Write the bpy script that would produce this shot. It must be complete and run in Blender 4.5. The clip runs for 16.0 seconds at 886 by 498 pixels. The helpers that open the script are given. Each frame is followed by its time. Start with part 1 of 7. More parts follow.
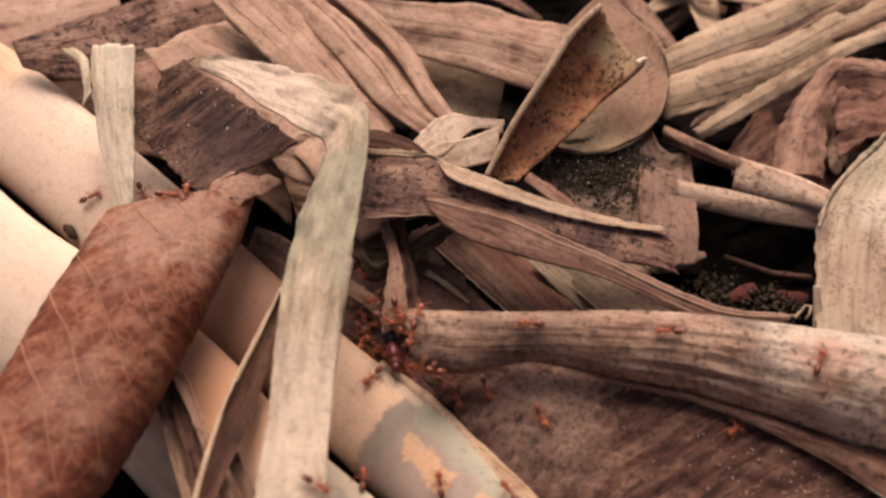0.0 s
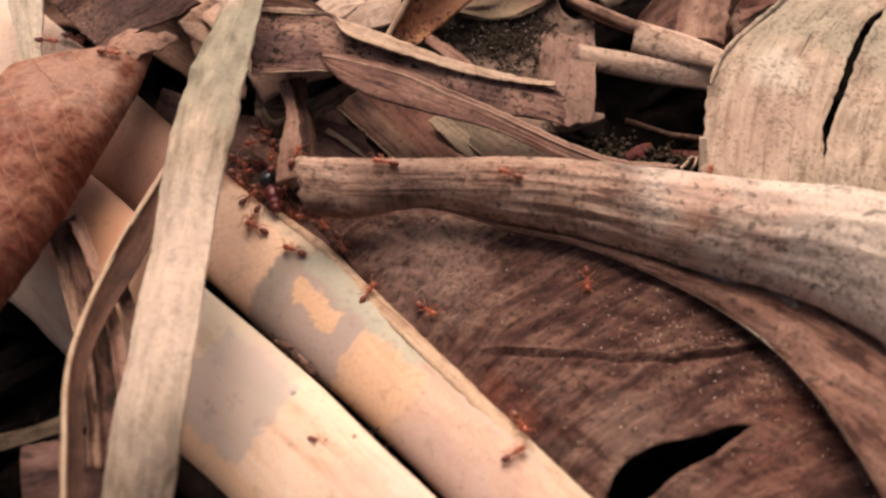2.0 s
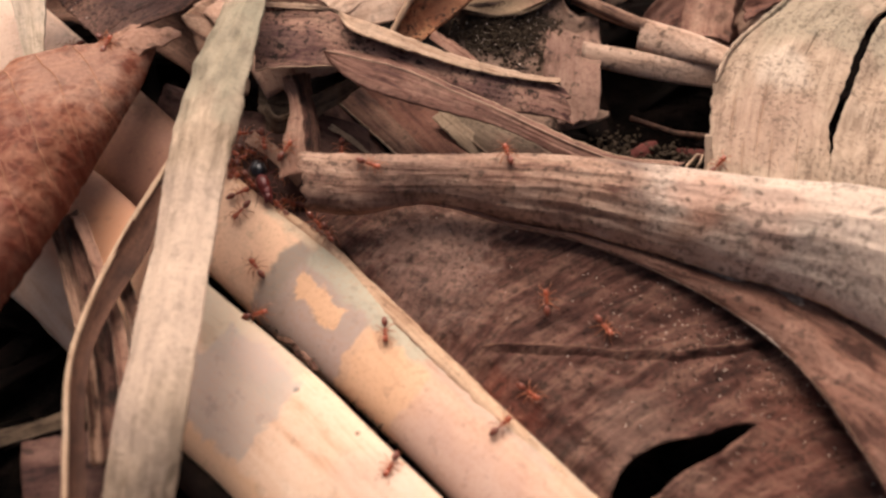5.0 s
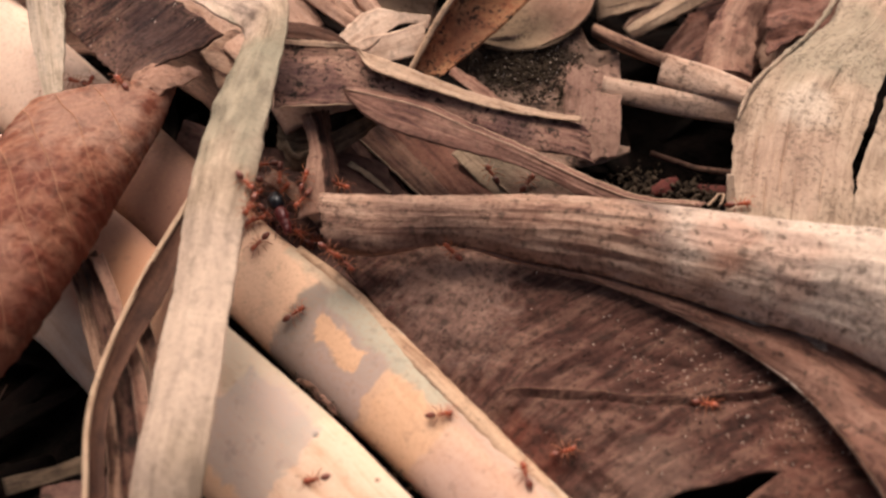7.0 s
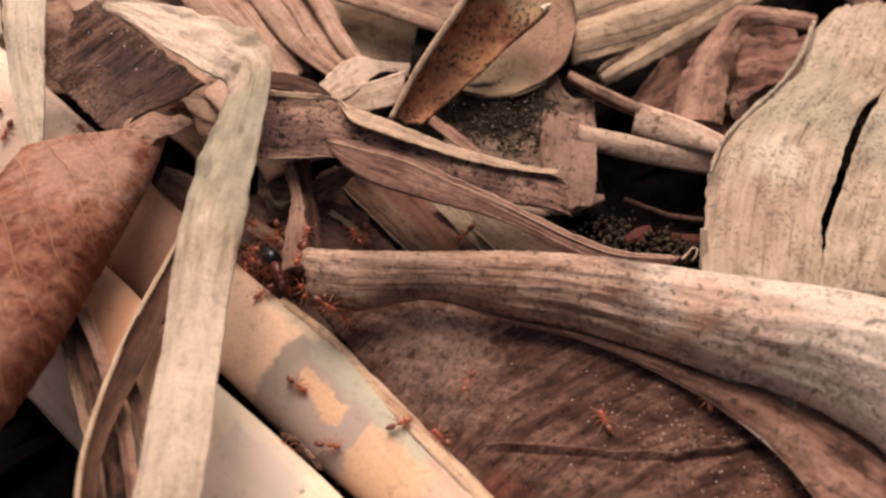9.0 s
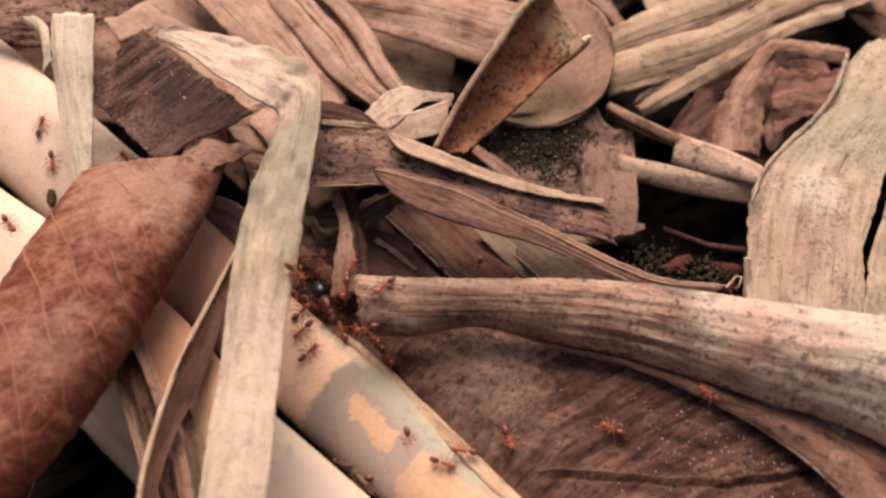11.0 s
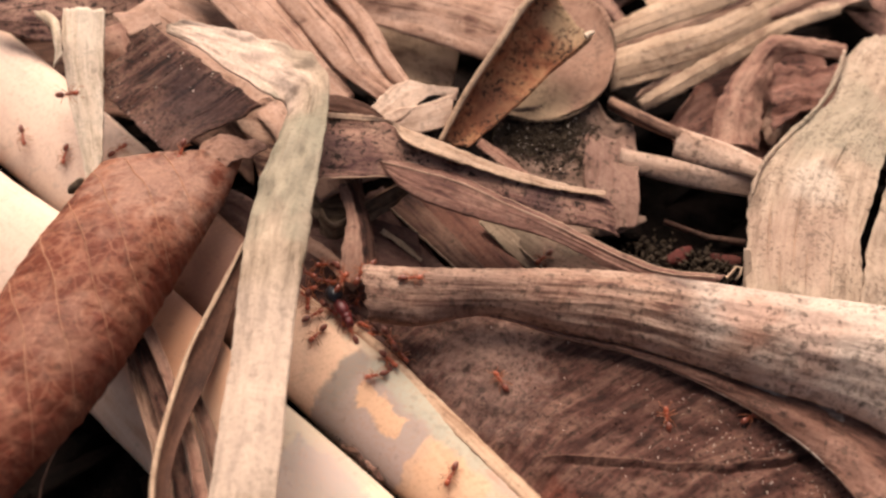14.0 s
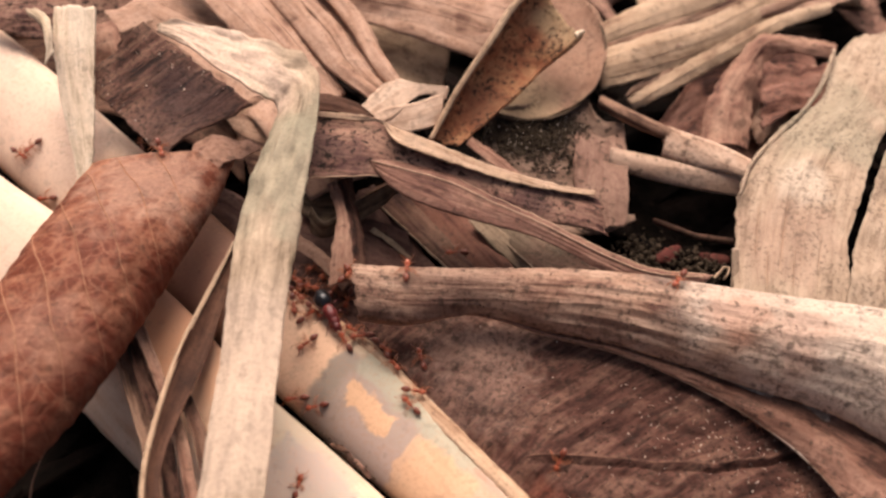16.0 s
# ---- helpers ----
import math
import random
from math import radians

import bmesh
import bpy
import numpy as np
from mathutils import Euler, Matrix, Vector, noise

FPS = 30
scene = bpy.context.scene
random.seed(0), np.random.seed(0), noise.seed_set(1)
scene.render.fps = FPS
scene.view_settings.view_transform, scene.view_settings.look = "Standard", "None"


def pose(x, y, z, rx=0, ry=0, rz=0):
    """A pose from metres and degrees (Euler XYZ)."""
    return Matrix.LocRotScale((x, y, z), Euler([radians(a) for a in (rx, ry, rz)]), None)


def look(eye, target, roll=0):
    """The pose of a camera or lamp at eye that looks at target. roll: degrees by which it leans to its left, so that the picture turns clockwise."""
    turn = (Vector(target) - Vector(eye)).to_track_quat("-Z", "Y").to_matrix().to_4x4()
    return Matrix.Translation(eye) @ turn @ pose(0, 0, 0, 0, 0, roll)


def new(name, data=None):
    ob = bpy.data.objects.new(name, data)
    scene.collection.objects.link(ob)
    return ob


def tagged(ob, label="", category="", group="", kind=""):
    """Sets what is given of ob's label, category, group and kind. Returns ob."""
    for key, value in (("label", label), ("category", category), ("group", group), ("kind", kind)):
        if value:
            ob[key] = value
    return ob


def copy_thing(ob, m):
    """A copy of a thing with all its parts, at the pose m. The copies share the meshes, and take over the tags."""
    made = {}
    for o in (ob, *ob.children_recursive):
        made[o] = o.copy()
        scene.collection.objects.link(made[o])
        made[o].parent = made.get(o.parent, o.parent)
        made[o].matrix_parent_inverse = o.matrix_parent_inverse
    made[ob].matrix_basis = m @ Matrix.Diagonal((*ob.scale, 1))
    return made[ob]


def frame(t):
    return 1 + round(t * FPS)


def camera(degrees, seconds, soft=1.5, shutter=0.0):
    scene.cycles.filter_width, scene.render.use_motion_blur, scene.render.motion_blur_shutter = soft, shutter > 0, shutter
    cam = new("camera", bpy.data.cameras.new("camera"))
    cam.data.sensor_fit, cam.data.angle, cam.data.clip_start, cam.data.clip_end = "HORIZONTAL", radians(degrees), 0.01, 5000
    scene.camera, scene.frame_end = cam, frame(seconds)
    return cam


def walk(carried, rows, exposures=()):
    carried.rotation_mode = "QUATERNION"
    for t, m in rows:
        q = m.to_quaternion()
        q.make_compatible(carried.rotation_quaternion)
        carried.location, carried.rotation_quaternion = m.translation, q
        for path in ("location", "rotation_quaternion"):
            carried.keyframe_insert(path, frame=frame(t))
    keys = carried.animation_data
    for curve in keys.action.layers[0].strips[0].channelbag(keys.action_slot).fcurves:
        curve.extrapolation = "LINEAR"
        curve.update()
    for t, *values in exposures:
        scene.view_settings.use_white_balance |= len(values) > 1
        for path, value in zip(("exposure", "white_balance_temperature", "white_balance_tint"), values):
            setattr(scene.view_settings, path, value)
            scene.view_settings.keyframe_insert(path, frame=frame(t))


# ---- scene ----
MM = 0.001
cam = camera(40.0, 16.0, soft=2.6, shutter=0.5)
cam.data.dof.use_dof, cam.data.dof.focus_distance, cam.data.dof.aperture_fstop = True, 0.341, 10.0
# seconds, eye, target (both in millimetres), roll
PATH = [
    (0, (17.99, -220.81, 249.10), (6.46, 2.75, 6.63), 2.65),
    (0.5, (30.08, -225.75, 249.02), (11.67, -6.23, 3.31), 1.39),
    (1, (44.30, -236.92, 241.95), (24.97, -19.92, -5.92), 1.14),
    (1.5, (51.94, -242.95, 236.30), (35.30, -28.32, -13.81), 1.68),
    (2, (53.86, -245.66, 236.08), (38.72, -29.82, -13.09), 1.79),
    (2.5, (53.97, -244.93, 238.38), (38.74, -28.03, -9.85), 1.67),
    (3, (55.52, -246.78, 237.83), (41.29, -29.11, -9.80), 2.05),
    (3.5, (52.45, -244.91, 240.24), (39.99, -28.30, -8.40), 2.65),
    (4, (52.20, -245.93, 236.30), (37.93, -30.23, -13.03), 2.22),
    (6.3, (52.48, -243.13, 233.19), (37.26, -25.83, -14.70), 2.19),
    (6.5, (51.59, -240.88, 236.26), (35.37, -27.43, -14.88), 1.98),
    (7, (50.20, -236.38, 239.76), (31.35, -20.79, -9.37), 1.36),
    (7.5, (51.44, -232.57, 247.48), (32.10, -18.37, -2.80), 1.20),
    (8, (41.93, -225.11, 258.38), (25.80, -13.70, 5.51), 1.69),
    (8.2, (41.29, -224.55, 258.96), (31.39, -13.52, 5.45), 3.01),
    (10.5, (29.76, -227.53, 255.70), (27.53, -14.64, 3.57), 5.18),
    (11, (23.25, -229.74, 258.34), (21.79, -11.13, 11.15), 5.35),
    (11.5, (17.17, -233.51, 249.20), (13.68, -14.99, 1.94), 5.13),
    (12, (14.65, -233.24, 248.50), (12.56, -16.39, -0.23), 5.52),
    (12.5, (17.34, -235.07, 256.68), (14.92, -18.64, 7.57), 5.12),
    (13, (19.55, -233.31, 264.22), (18.78, -16.34, 15.58), 5.42),
    (13.5, (23.10, -238.11, 261.57), (22.36, -20.93, 13.11), 5.28),
    (14, (20.29, -235.81, 260.95), (20.44, -17.10, 13.84), 5.71),
    (14.5, (20.85, -235.61, 261.31), (20.48, -16.99, 14.11), 5.61),
    (15, (19.97, -234.81, 260.54), (20.34, -17.64, 12.07), 5.58),
    (15.5, (19.84, -232.90, 264.01), (21.69, -16.90, 14.53), 6.06),
    (16, (21.72, -234.34, 264.39), (23.32, -18.02, 15.18), 6.15),
]
walk(cam, [(t, look(Vector(eye) * MM, Vector(target) * MM, roll)) for t, eye, target, roll in PATH],
     exposures=[(0.0, 0.15), (0.5, 0.29), (1.5, 0.51), (2.0, 0.31), (4.0, 0.33), (7.0, 0.24), (8.2, 0.24), (10.5, 0.35), (11.5, 0.23), (12.5, 0.46), (16.0, 0.43)])

# ---- light: a bright hazy sky over the forest floor ----
SUN_ELEVATION, SUN_TURN = 59.0, -14.0      # degrees; turn from north (+y) towards the east
world = bpy.data.worlds.new("sky")
scene.world = world
world.use_nodes = True
wt = world.node_tree
sky = wt.nodes.new("ShaderNodeTexSky")
sky.sky_type = "NISHITA"
sky.sun_disc = False
sky.sun_elevation = radians(SUN_ELEVATION)
sky.sun_rotation = radians(SUN_TURN)
sky.air_density, sky.dust_density, sky.ozone_density = 0.6, 9.0, 0.0
wt.links.new(sky.outputs["Color"], wt.nodes["Background"].inputs["Color"])
wt.nodes["Background"].inputs["Strength"].default_value = 0.10
sun = new("sun", bpy.data.lights.new("sun", "SUN"))
sun.data.energy, sun.data.angle, sun.data.color = 3.25, radians(48), (1.0, 0.875, 0.81)
e, a = radians(SUN_ELEVATION), radians(SUN_TURN)
toward = Vector((math.sin(a) * math.cos(e), math.cos(a) * math.cos(e), math.sin(e)))
sun.matrix_world = look(toward * 5, (0, 0, 0))


# ---- materials ----
def node_material(name):
    m = bpy.data.materials.new(name)
    m.use_nodes = True
    nt = m.node_tree
    return m, nt, nt.nodes["Principled BSDF"]


def add(nt, kind, **values):
    n = nt.nodes.new(kind)
    for k, v in values.items():
        n.inputs[k].default_value = v
    return n


def mixed(nt, factor, a, b, mode="MIX"):
    """Colour mix; a, b: sockets or colours."""
    n = nt.nodes.new("ShaderNodeMix")
    n.data_type, n.blend_type = "RGBA", mode
    for socket, v in ((n.inputs[0], factor), (n.inputs[6], a), (n.inputs[7], b)):
        if isinstance(v, bpy.types.NodeSocket):
            nt.links.new(v, socket)
        elif isinstance(v, (int, float)):
            socket.default_value = v
        else:
            socket.default_value = (*v, 1)
    return n.outputs[2]


def span(nt, value, lo, hi, to=1.0):
    n = nt.nodes.new("ShaderNodeMapRange")
    n.interpolation_type = "SMOOTHSTEP"
    n.inputs[1].default_value, n.inputs[2].default_value, n.inputs[4].default_value = lo, hi, to
    nt.links.new(value, n.inputs[0])
    return n.outputs[0]


def noise_of(nt, coords, scale, detail=4.0, stretch=None, rough=0.6, distort=0.0):
    m = nt.nodes.new("ShaderNodeMapping")
    m.inputs["Scale"].default_value = stretch or (1, 1, 1)
    nt.links.new(coords, m.inputs["Vector"])
    n = add(nt, "ShaderNodeTexNoise", Scale=scale, Detail=detail, Roughness=rough, Distortion=distort)
    nt.links.new(m.outputs["Vector"], n.inputs["Vector"])
    return n.outputs["Fac"]


def maths(nt, operation, a, b):
    n = nt.nodes.new("ShaderNodeMath")
    n.operation = operation
    for socket, v in zip(n.inputs, (a, b)):
        if isinstance(v, bpy.types.NodeSocket):
            nt.links.new(v, socket)
        else:
            socket.default_value = v
    return n.outputs[0]


def patch(nt, at, axis, along, across, soft, share):
    """A discoloured patch on a cane, bounded along it and across it (millimetres from the axis' origin), with an uneven outline."""
    (ox, oy), (dx, dy) = axis
    mask = None
    for k, ((lo, hi), (x, y)) in enumerate(((along, (dx, dy)), (across, (-dy, dx)))):
        dot = nt.nodes.new("ShaderNodeVectorMath")
        dot.operation = "DOT_PRODUCT"
        dot.inputs[1].default_value = (x * 1000, y * 1000, 0)
        nt.links.new(at, dot.inputs[0])
        warp = maths(nt, "MULTIPLY", maths(nt, "SUBTRACT", noise_of(nt, at, 130.0 + 60 * k, 3.0, None, 0.55, 0.4), 0.5), 9.0 if k == 0 else 6.0)
        value = maths(nt, "ADD", maths(nt, "SUBTRACT", dot.outputs["Value"], ox * x + oy * y), warp)
        for edge, way in ((lo, 1), (hi, -1)):
            m = span(nt, value, edge - way * soft, edge + way * soft)
            mask = m if mask is None else maths(nt, "MULTIPLY", mask, m)
    return maths(nt, "MULTIPLY", mask, share)


def dry_leaf(name, base, dark, light, grain=9.0, streak=0.55, blotch=0.5, specks=0.3, rough=0.7,
             relief=0.8, stains_shade=(), patches=(), speck_colour=(0.02, 0.014, 0.01), specular=0.1, lines=0.45, fibrous=True, freckle=0.2, net=0.0, turn=0.0):
    """Dead leaf or sheath: fibres along the piece, stains and spots of painted shade, fine dark specks. The UV map is
    in centimetres, u along the piece and v across it."""
    m, nt, bsdf = node_material(name)
    tex = nt.nodes.new("ShaderNodeTexCoord")
    info = nt.nodes.new("ShaderNodeObjectInfo")
    shift = nt.nodes.new("ShaderNodeVectorMath")
    shift.operation = "ADD"
    nt.links.new(tex.outputs["UV"], shift.inputs[0])
    nt.links.new(info.outputs["Random"], shift.inputs[1])
    turned = nt.nodes.new("ShaderNodeMapping")
    turned.inputs["Rotation"].default_value = (0, 0, radians(turn))
    nt.links.new(shift.outputs[0], turned.inputs["Vector"])
    uv = turned.outputs["Vector"]
    at = tex.outputs["Object"]
    base, dark, light = ((r * 0.87, g * 0.768, b * 0.705) for r, g, b in (base, dark, light))
    fibre = noise_of(nt, uv, grain, 5.0, (0.1, 1.0, 1.0) if fibrous else (0.6, 1.0, 1.0), 0.65, 0.15)
    fine = noise_of(nt, uv, grain * 3.3, 4.0, (0.06, 1.0, 1.0) if fibrous else (0.7, 1.0, 1.0), 0.7)
    stain = noise_of(nt, at, 65.0, 6.0, None, 0.62, 0.8)
    cloud = noise_of(nt, at, 24.0, 4.0, None, 0.6, 0.5)
    dust = noise_of(nt, at, 900.0, 3.0, None, 0.7)
    mould = noise_of(nt, at, 150.0, 7.0, None, 0.7, 0.4)
    long = noise_of(nt, uv, grain * 0.45, 4.0, (0.12, 1.0, 1.0) if fibrous else None, 0.6, 0.4)
    mid = noise_of(nt, uv, 1.6, 6.0, (0.45, 1.0, 1.0) if fibrous else None, 0.68, 0.9)
    tone = mixed(nt, lines, mixed(nt, 0.5, stain, mid), long)
    ramp = nt.nodes.new("ShaderNodeValToRGB")
    nt.links.new(tone, ramp.inputs[0])
    stops = ((0.34 + 0.11 * blotch, dark), (0.475, base), (0.53, tuple(0.5 * (x + y) for x, y in zip(base, light))), (0.60, light))
    ramp.color_ramp.elements[0].position, ramp.color_ramp.elements[1].position = stops[0][0], stops[-1][0]
    for n, (where, colour) in enumerate(stops):
        e = ramp.color_ramp.elements[n] if n == 0 else (ramp.color_ramp.elements.new(where) if n < 3 else ramp.color_ramp.elements[3])
        e.color = (*colour, 1)
    c = ramp.outputs["Color"]
    f = nt.nodes.new("ShaderNodeMath")
    f.operation = "MULTIPLY"
    nt.links.new(span(nt, fibre, 0.47, 0.64, streak), f.inputs[0])
    nt.links.new(span(nt, mid, 0.42, 0.6), f.inputs[1])
    c = mixed(nt, f.outputs[0], c, dark)
    g = nt.nodes.new("ShaderNodeMath")
    g.operation = "MULTIPLY"
    nt.links.new(span(nt, fine, 0.5, 0.66, streak), g.inputs[0])
    nt.links.new(span(nt, noise_of(nt, uv, 2.2, 4.0, (0.5, 1.0, 1.0), 0.6), 0.44, 0.62), g.inputs[1])
    c = mixed(nt, g.outputs[0], c, dark)
    cells_height = None
    if net:
        warp = nt.nodes.new("ShaderNodeVectorMath")
        warp.operation = "MULTIPLY_ADD"
        warp.inputs[1].default_value = (0.18, 0.18, 0.18)
        bend = add(nt, "ShaderNodeTexNoise", Scale=2.5, Detail=3.0)
        nt.links.new(uv, bend.inputs["Vector"])
        nt.links.new(bend.outputs["Color"], warp.inputs[0])
        nt.links.new(uv, warp.inputs[2])
        for size, wide, share in ((1.0, 0.045, net), (2.5, 0.06, net * 0.7)):
            cells = add(nt, "ShaderNodeTexVoronoi", Scale=size)
            cells.feature = "DISTANCE_TO_EDGE"
            nt.links.new(warp.outputs[0], cells.inputs["Vector"])
            c = mixed(nt, span(nt, cells.outputs["Distance"], wide, 0.0, share), c, light)
            dome = span(nt, cells.outputs["Distance"], 0.0, 0.3)
            cells_height = dome if cells_height is None else mixed(nt, 0.5, cells_height, dome)
            fill = add(nt, "ShaderNodeTexVoronoi", Scale=size)
            nt.links.new(warp.outputs[0], fill.inputs["Vector"])
            c = mixed(nt, span(nt, fill.outputs["Color"], 0.45, 0.95, share * 0.35), c, dark)
    geo = nt.nodes.new("ShaderNodeNewGeometry")
    c = mixed(nt, span(nt, geo.outputs["Pointiness"], 0.54, 0.62, 0.55), c, light)
    # stains, and on some pieces painted shade, as soft-edged coloured spots
    for colour, centre, radius, wobble, soft, *share in stains_shade:
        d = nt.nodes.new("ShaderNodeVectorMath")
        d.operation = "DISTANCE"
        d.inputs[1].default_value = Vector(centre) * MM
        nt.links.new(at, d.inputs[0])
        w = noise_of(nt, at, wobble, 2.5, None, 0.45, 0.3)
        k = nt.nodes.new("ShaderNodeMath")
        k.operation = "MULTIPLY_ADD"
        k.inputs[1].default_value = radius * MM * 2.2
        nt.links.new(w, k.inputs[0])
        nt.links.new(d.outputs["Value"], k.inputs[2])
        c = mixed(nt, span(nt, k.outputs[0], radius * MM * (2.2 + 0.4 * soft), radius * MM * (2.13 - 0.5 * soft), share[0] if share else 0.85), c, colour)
    for axis, colour, along, across, soft, share in patches:
        c = mixed(nt, patch(nt, at, axis, along, across, soft, share), c, colour)
    c = mixed(nt, span(nt, mould, 0.56, 0.66, specks * 0.8), c, speck_colour)
    spots = noise_of(nt, at, 330.0, 2.0, None, 0.5)
    c = mixed(nt, span(nt, spots, 0.62, 0.69, specks), c, speck_colour)
    peppered = nt.nodes.new("ShaderNodeMath")
    peppered.operation = "MULTIPLY"
    nt.links.new(span(nt, noise_of(nt, at, 750.0, 3.0, None, 0.6), 0.52, 0.61, freckle), peppered.inputs[0])
    nt.links.new(span(nt, noise_of(nt, at, 90.0, 4.0, None, 0.6), 0.38, 0.56), peppered.inputs[1])
    c = mixed(nt, peppered.outputs[0], c, speck_colour)
    c = mixed(nt, span(nt, dust, 0.45, 0.70, 0.3), c, dark)
    nt.links.new(c, bsdf.inputs["Base Color"])
    bsdf.inputs["Roughness"].default_value = rough
    bsdf.inputs["Specular IOR Level"].default_value = specular
    height = mixed(nt, 0.45, fibre, fine)
    height = mixed(nt, 0.3, height, dust)
    height = mixed(nt, 0.4, height, mould)
    if cells_height is not None:
        height = mixed(nt, 0.55, height, cells_height)
    bump = add(nt, "ShaderNodeBump", Strength=min(1.0, relief), Distance=0.001 * max(1.0, relief))
    nt.links.new(height, bump.inputs["Height"])
    nt.links.new(bump.outputs["Normal"], bsdf.inputs["Normal"])
    return m


ORANGE, CLOUDY, TAWNY, SAGE, BUFF = (0.70, 0.42, 0.25), (0.37, 0.285, 0.24), (0.24, 0.115, 0.07), (0.41, 0.365, 0.265), (0.78, 0.585, 0.455)
LILAC, DUN, ROSE = (0.50, 0.35, 0.29), (0.25, 0.205, 0.155), (0.60, 0.37, 0.28)
FIRST_AXIS, SECOND_AXIS = ((-17.6, -32.3), (0.7605, -0.6493)), ((-34.9, -60.4), (0.7818, -0.6235))
# colour, centre and radius in millimetres, fineness and softness of the outline, share
FIRST_CANE_STAINS_SHADE = (
    # browns around (-48, -12): tawny tone with the russet leaf's shade painted in
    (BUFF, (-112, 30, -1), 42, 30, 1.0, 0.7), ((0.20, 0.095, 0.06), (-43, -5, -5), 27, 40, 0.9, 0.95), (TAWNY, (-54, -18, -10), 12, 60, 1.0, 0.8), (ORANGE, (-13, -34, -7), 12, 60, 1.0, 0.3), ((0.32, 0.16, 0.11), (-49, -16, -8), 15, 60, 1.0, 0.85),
    (LILAC, (-66, 14, -2), 8, 90, 1.0, 0.4), ((0.10, 0.06, 0.04), (-92, 2, -3), 1.2, 300, 0.2),
)
# axis, colour, reach along and across in millimetres, softness, share
FIRST_CANE_PATCHES = (
    (FIRST_AXIS, (0.82, 0.53, 0.35), (-12, 18), (-30, 9), 3.0, 0.75),
    (FIRST_AXIS, ROSE, (70, 140), (-20, 8), 9.0, 0.6), (FIRST_AXIS, SAGE, (4, 120), (8.0, 30), 1.2, 0.55),
    (FIRST_AXIS, CLOUDY, (17, 52), (-30, 8), 0.9, 0.85), (FIRST_AXIS, DUN, (16.5, 23), (-8, 8.5), 1.6, 0.55), (FIRST_AXIS, LILAC, (30, 52), (-30, -3), 4.0, 0.6),
    (FIRST_AXIS, SAGE, (22, 66), (4.5, 12), 1.5, 0.85), (FIRST_AXIS, CLOUDY, (66, 110), (5.5, 9.5), 1.6, 0.4),
    (FIRST_AXIS, ORANGE, (25, 41), (-2.6, 2.6), 0.5, 0.95), (FIRST_AXIS, ORANGE, (49, 71), (-30, 4.8), 0.8, 0.75), (FIRST_AXIS, LILAC, (74, 120), (-30, -1), 5.0, 0.5),
)
SECOND_CANE_STAINS_SHADE = (
    (BUFF, (-112, 10, -8), 42, 30, 1.0, 0.5),
    # red-brown at (-54, -29): orange tint plus painted shade beside the russet leaf
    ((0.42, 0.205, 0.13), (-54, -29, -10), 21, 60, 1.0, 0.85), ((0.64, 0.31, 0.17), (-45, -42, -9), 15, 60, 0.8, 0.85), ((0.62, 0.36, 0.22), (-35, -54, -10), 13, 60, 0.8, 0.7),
    (LILAC, (46, -106, -13), 9, 80, 0.9, 0.3), (LILAC, (30, -100, -12), 9, 90, 1.0, 0.35),
    ((0.02, 0.014, 0.01), (6.9, -82.3, -10.5), 0.9, 400, 0.0), ((0.12, 0.05, 0.03), (23.6, -92.8, -10.8), 0.8, 400, 0.3), ((0.12, 0.07, 0.05), (-60, -60, -16), 1.0, 400, 0.3),
)
SECOND_CANE_PATCHES = (
    (SECOND_AXIS, SAGE, (2, 44), (2, 40), 2.5, 0.6), (SECOND_AXIS, (0.42, 0.34, 0.29), (20, 47), (-12, 11), 0.9, 0.7), (SECOND_AXIS, LILAC, (26, 41), (4, 14), 3.0, 0.5),
    (SECOND_AXIS, ORANGE, (18, 62), (-40, -11.5), 1.2, 0.8),
)
GREY = dry_leaf("grey_dry_leaf", (0.47, 0.385, 0.29), (0.18, 0.145, 0.10), (0.66, 0.55, 0.42), grain=6, streak=0.35, blotch=0.5, specks=0.18, lines=0.5, freckle=0.12, relief=1.2,
                stains_shade=(((0.72, 0.52, 0.40), (-45, 25, 42), 19, 60, 1.0, 0.75), ((0.66, 0.485, 0.37), (-36, -75, 15), 33, 40, 1.0, 0.6), ((0.17, 0.15, 0.10), (-14, 9, 29), 9, 160, 1.0, 0.65), ((0.30, 0.265, 0.185), (-19, -6, 27), 20, 110, 1.0, 0.65)))
STICK_M = dry_leaf("pale_stem", (0.78, 0.68, 0.54), (0.48, 0.41, 0.31), (0.88, 0.80, 0.66), grain=9, streak=0.5, blotch=0.4, specks=0.2, lines=0.6, relief=1.0)
PALE = dry_leaf("pale_fibre", (0.74, 0.64, 0.48), (0.44, 0.35, 0.24), (0.84, 0.75, 0.60), grain=9, streak=0.35, blotch=0.3, specks=0.15)
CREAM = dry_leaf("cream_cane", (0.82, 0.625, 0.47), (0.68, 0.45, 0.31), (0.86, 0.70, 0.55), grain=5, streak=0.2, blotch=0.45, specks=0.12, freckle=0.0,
                 rough=0.5, relief=0.15, stains_shade=SECOND_CANE_STAINS_SHADE, patches=SECOND_CANE_PATCHES)
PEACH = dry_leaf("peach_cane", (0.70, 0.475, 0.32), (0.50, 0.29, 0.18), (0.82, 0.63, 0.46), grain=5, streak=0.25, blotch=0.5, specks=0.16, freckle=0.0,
                 rough=0.5, relief=0.2, stains_shade=FIRST_CANE_STAINS_SHADE, patches=FIRST_CANE_PATCHES)
SHEATH = dry_leaf("sheath_tan", (0.56, 0.40, 0.27), (0.30, 0.19, 0.125), (0.68, 0.52, 0.37), grain=7, streak=0.4, blotch=0.5, specks=0.3, lines=0.5)
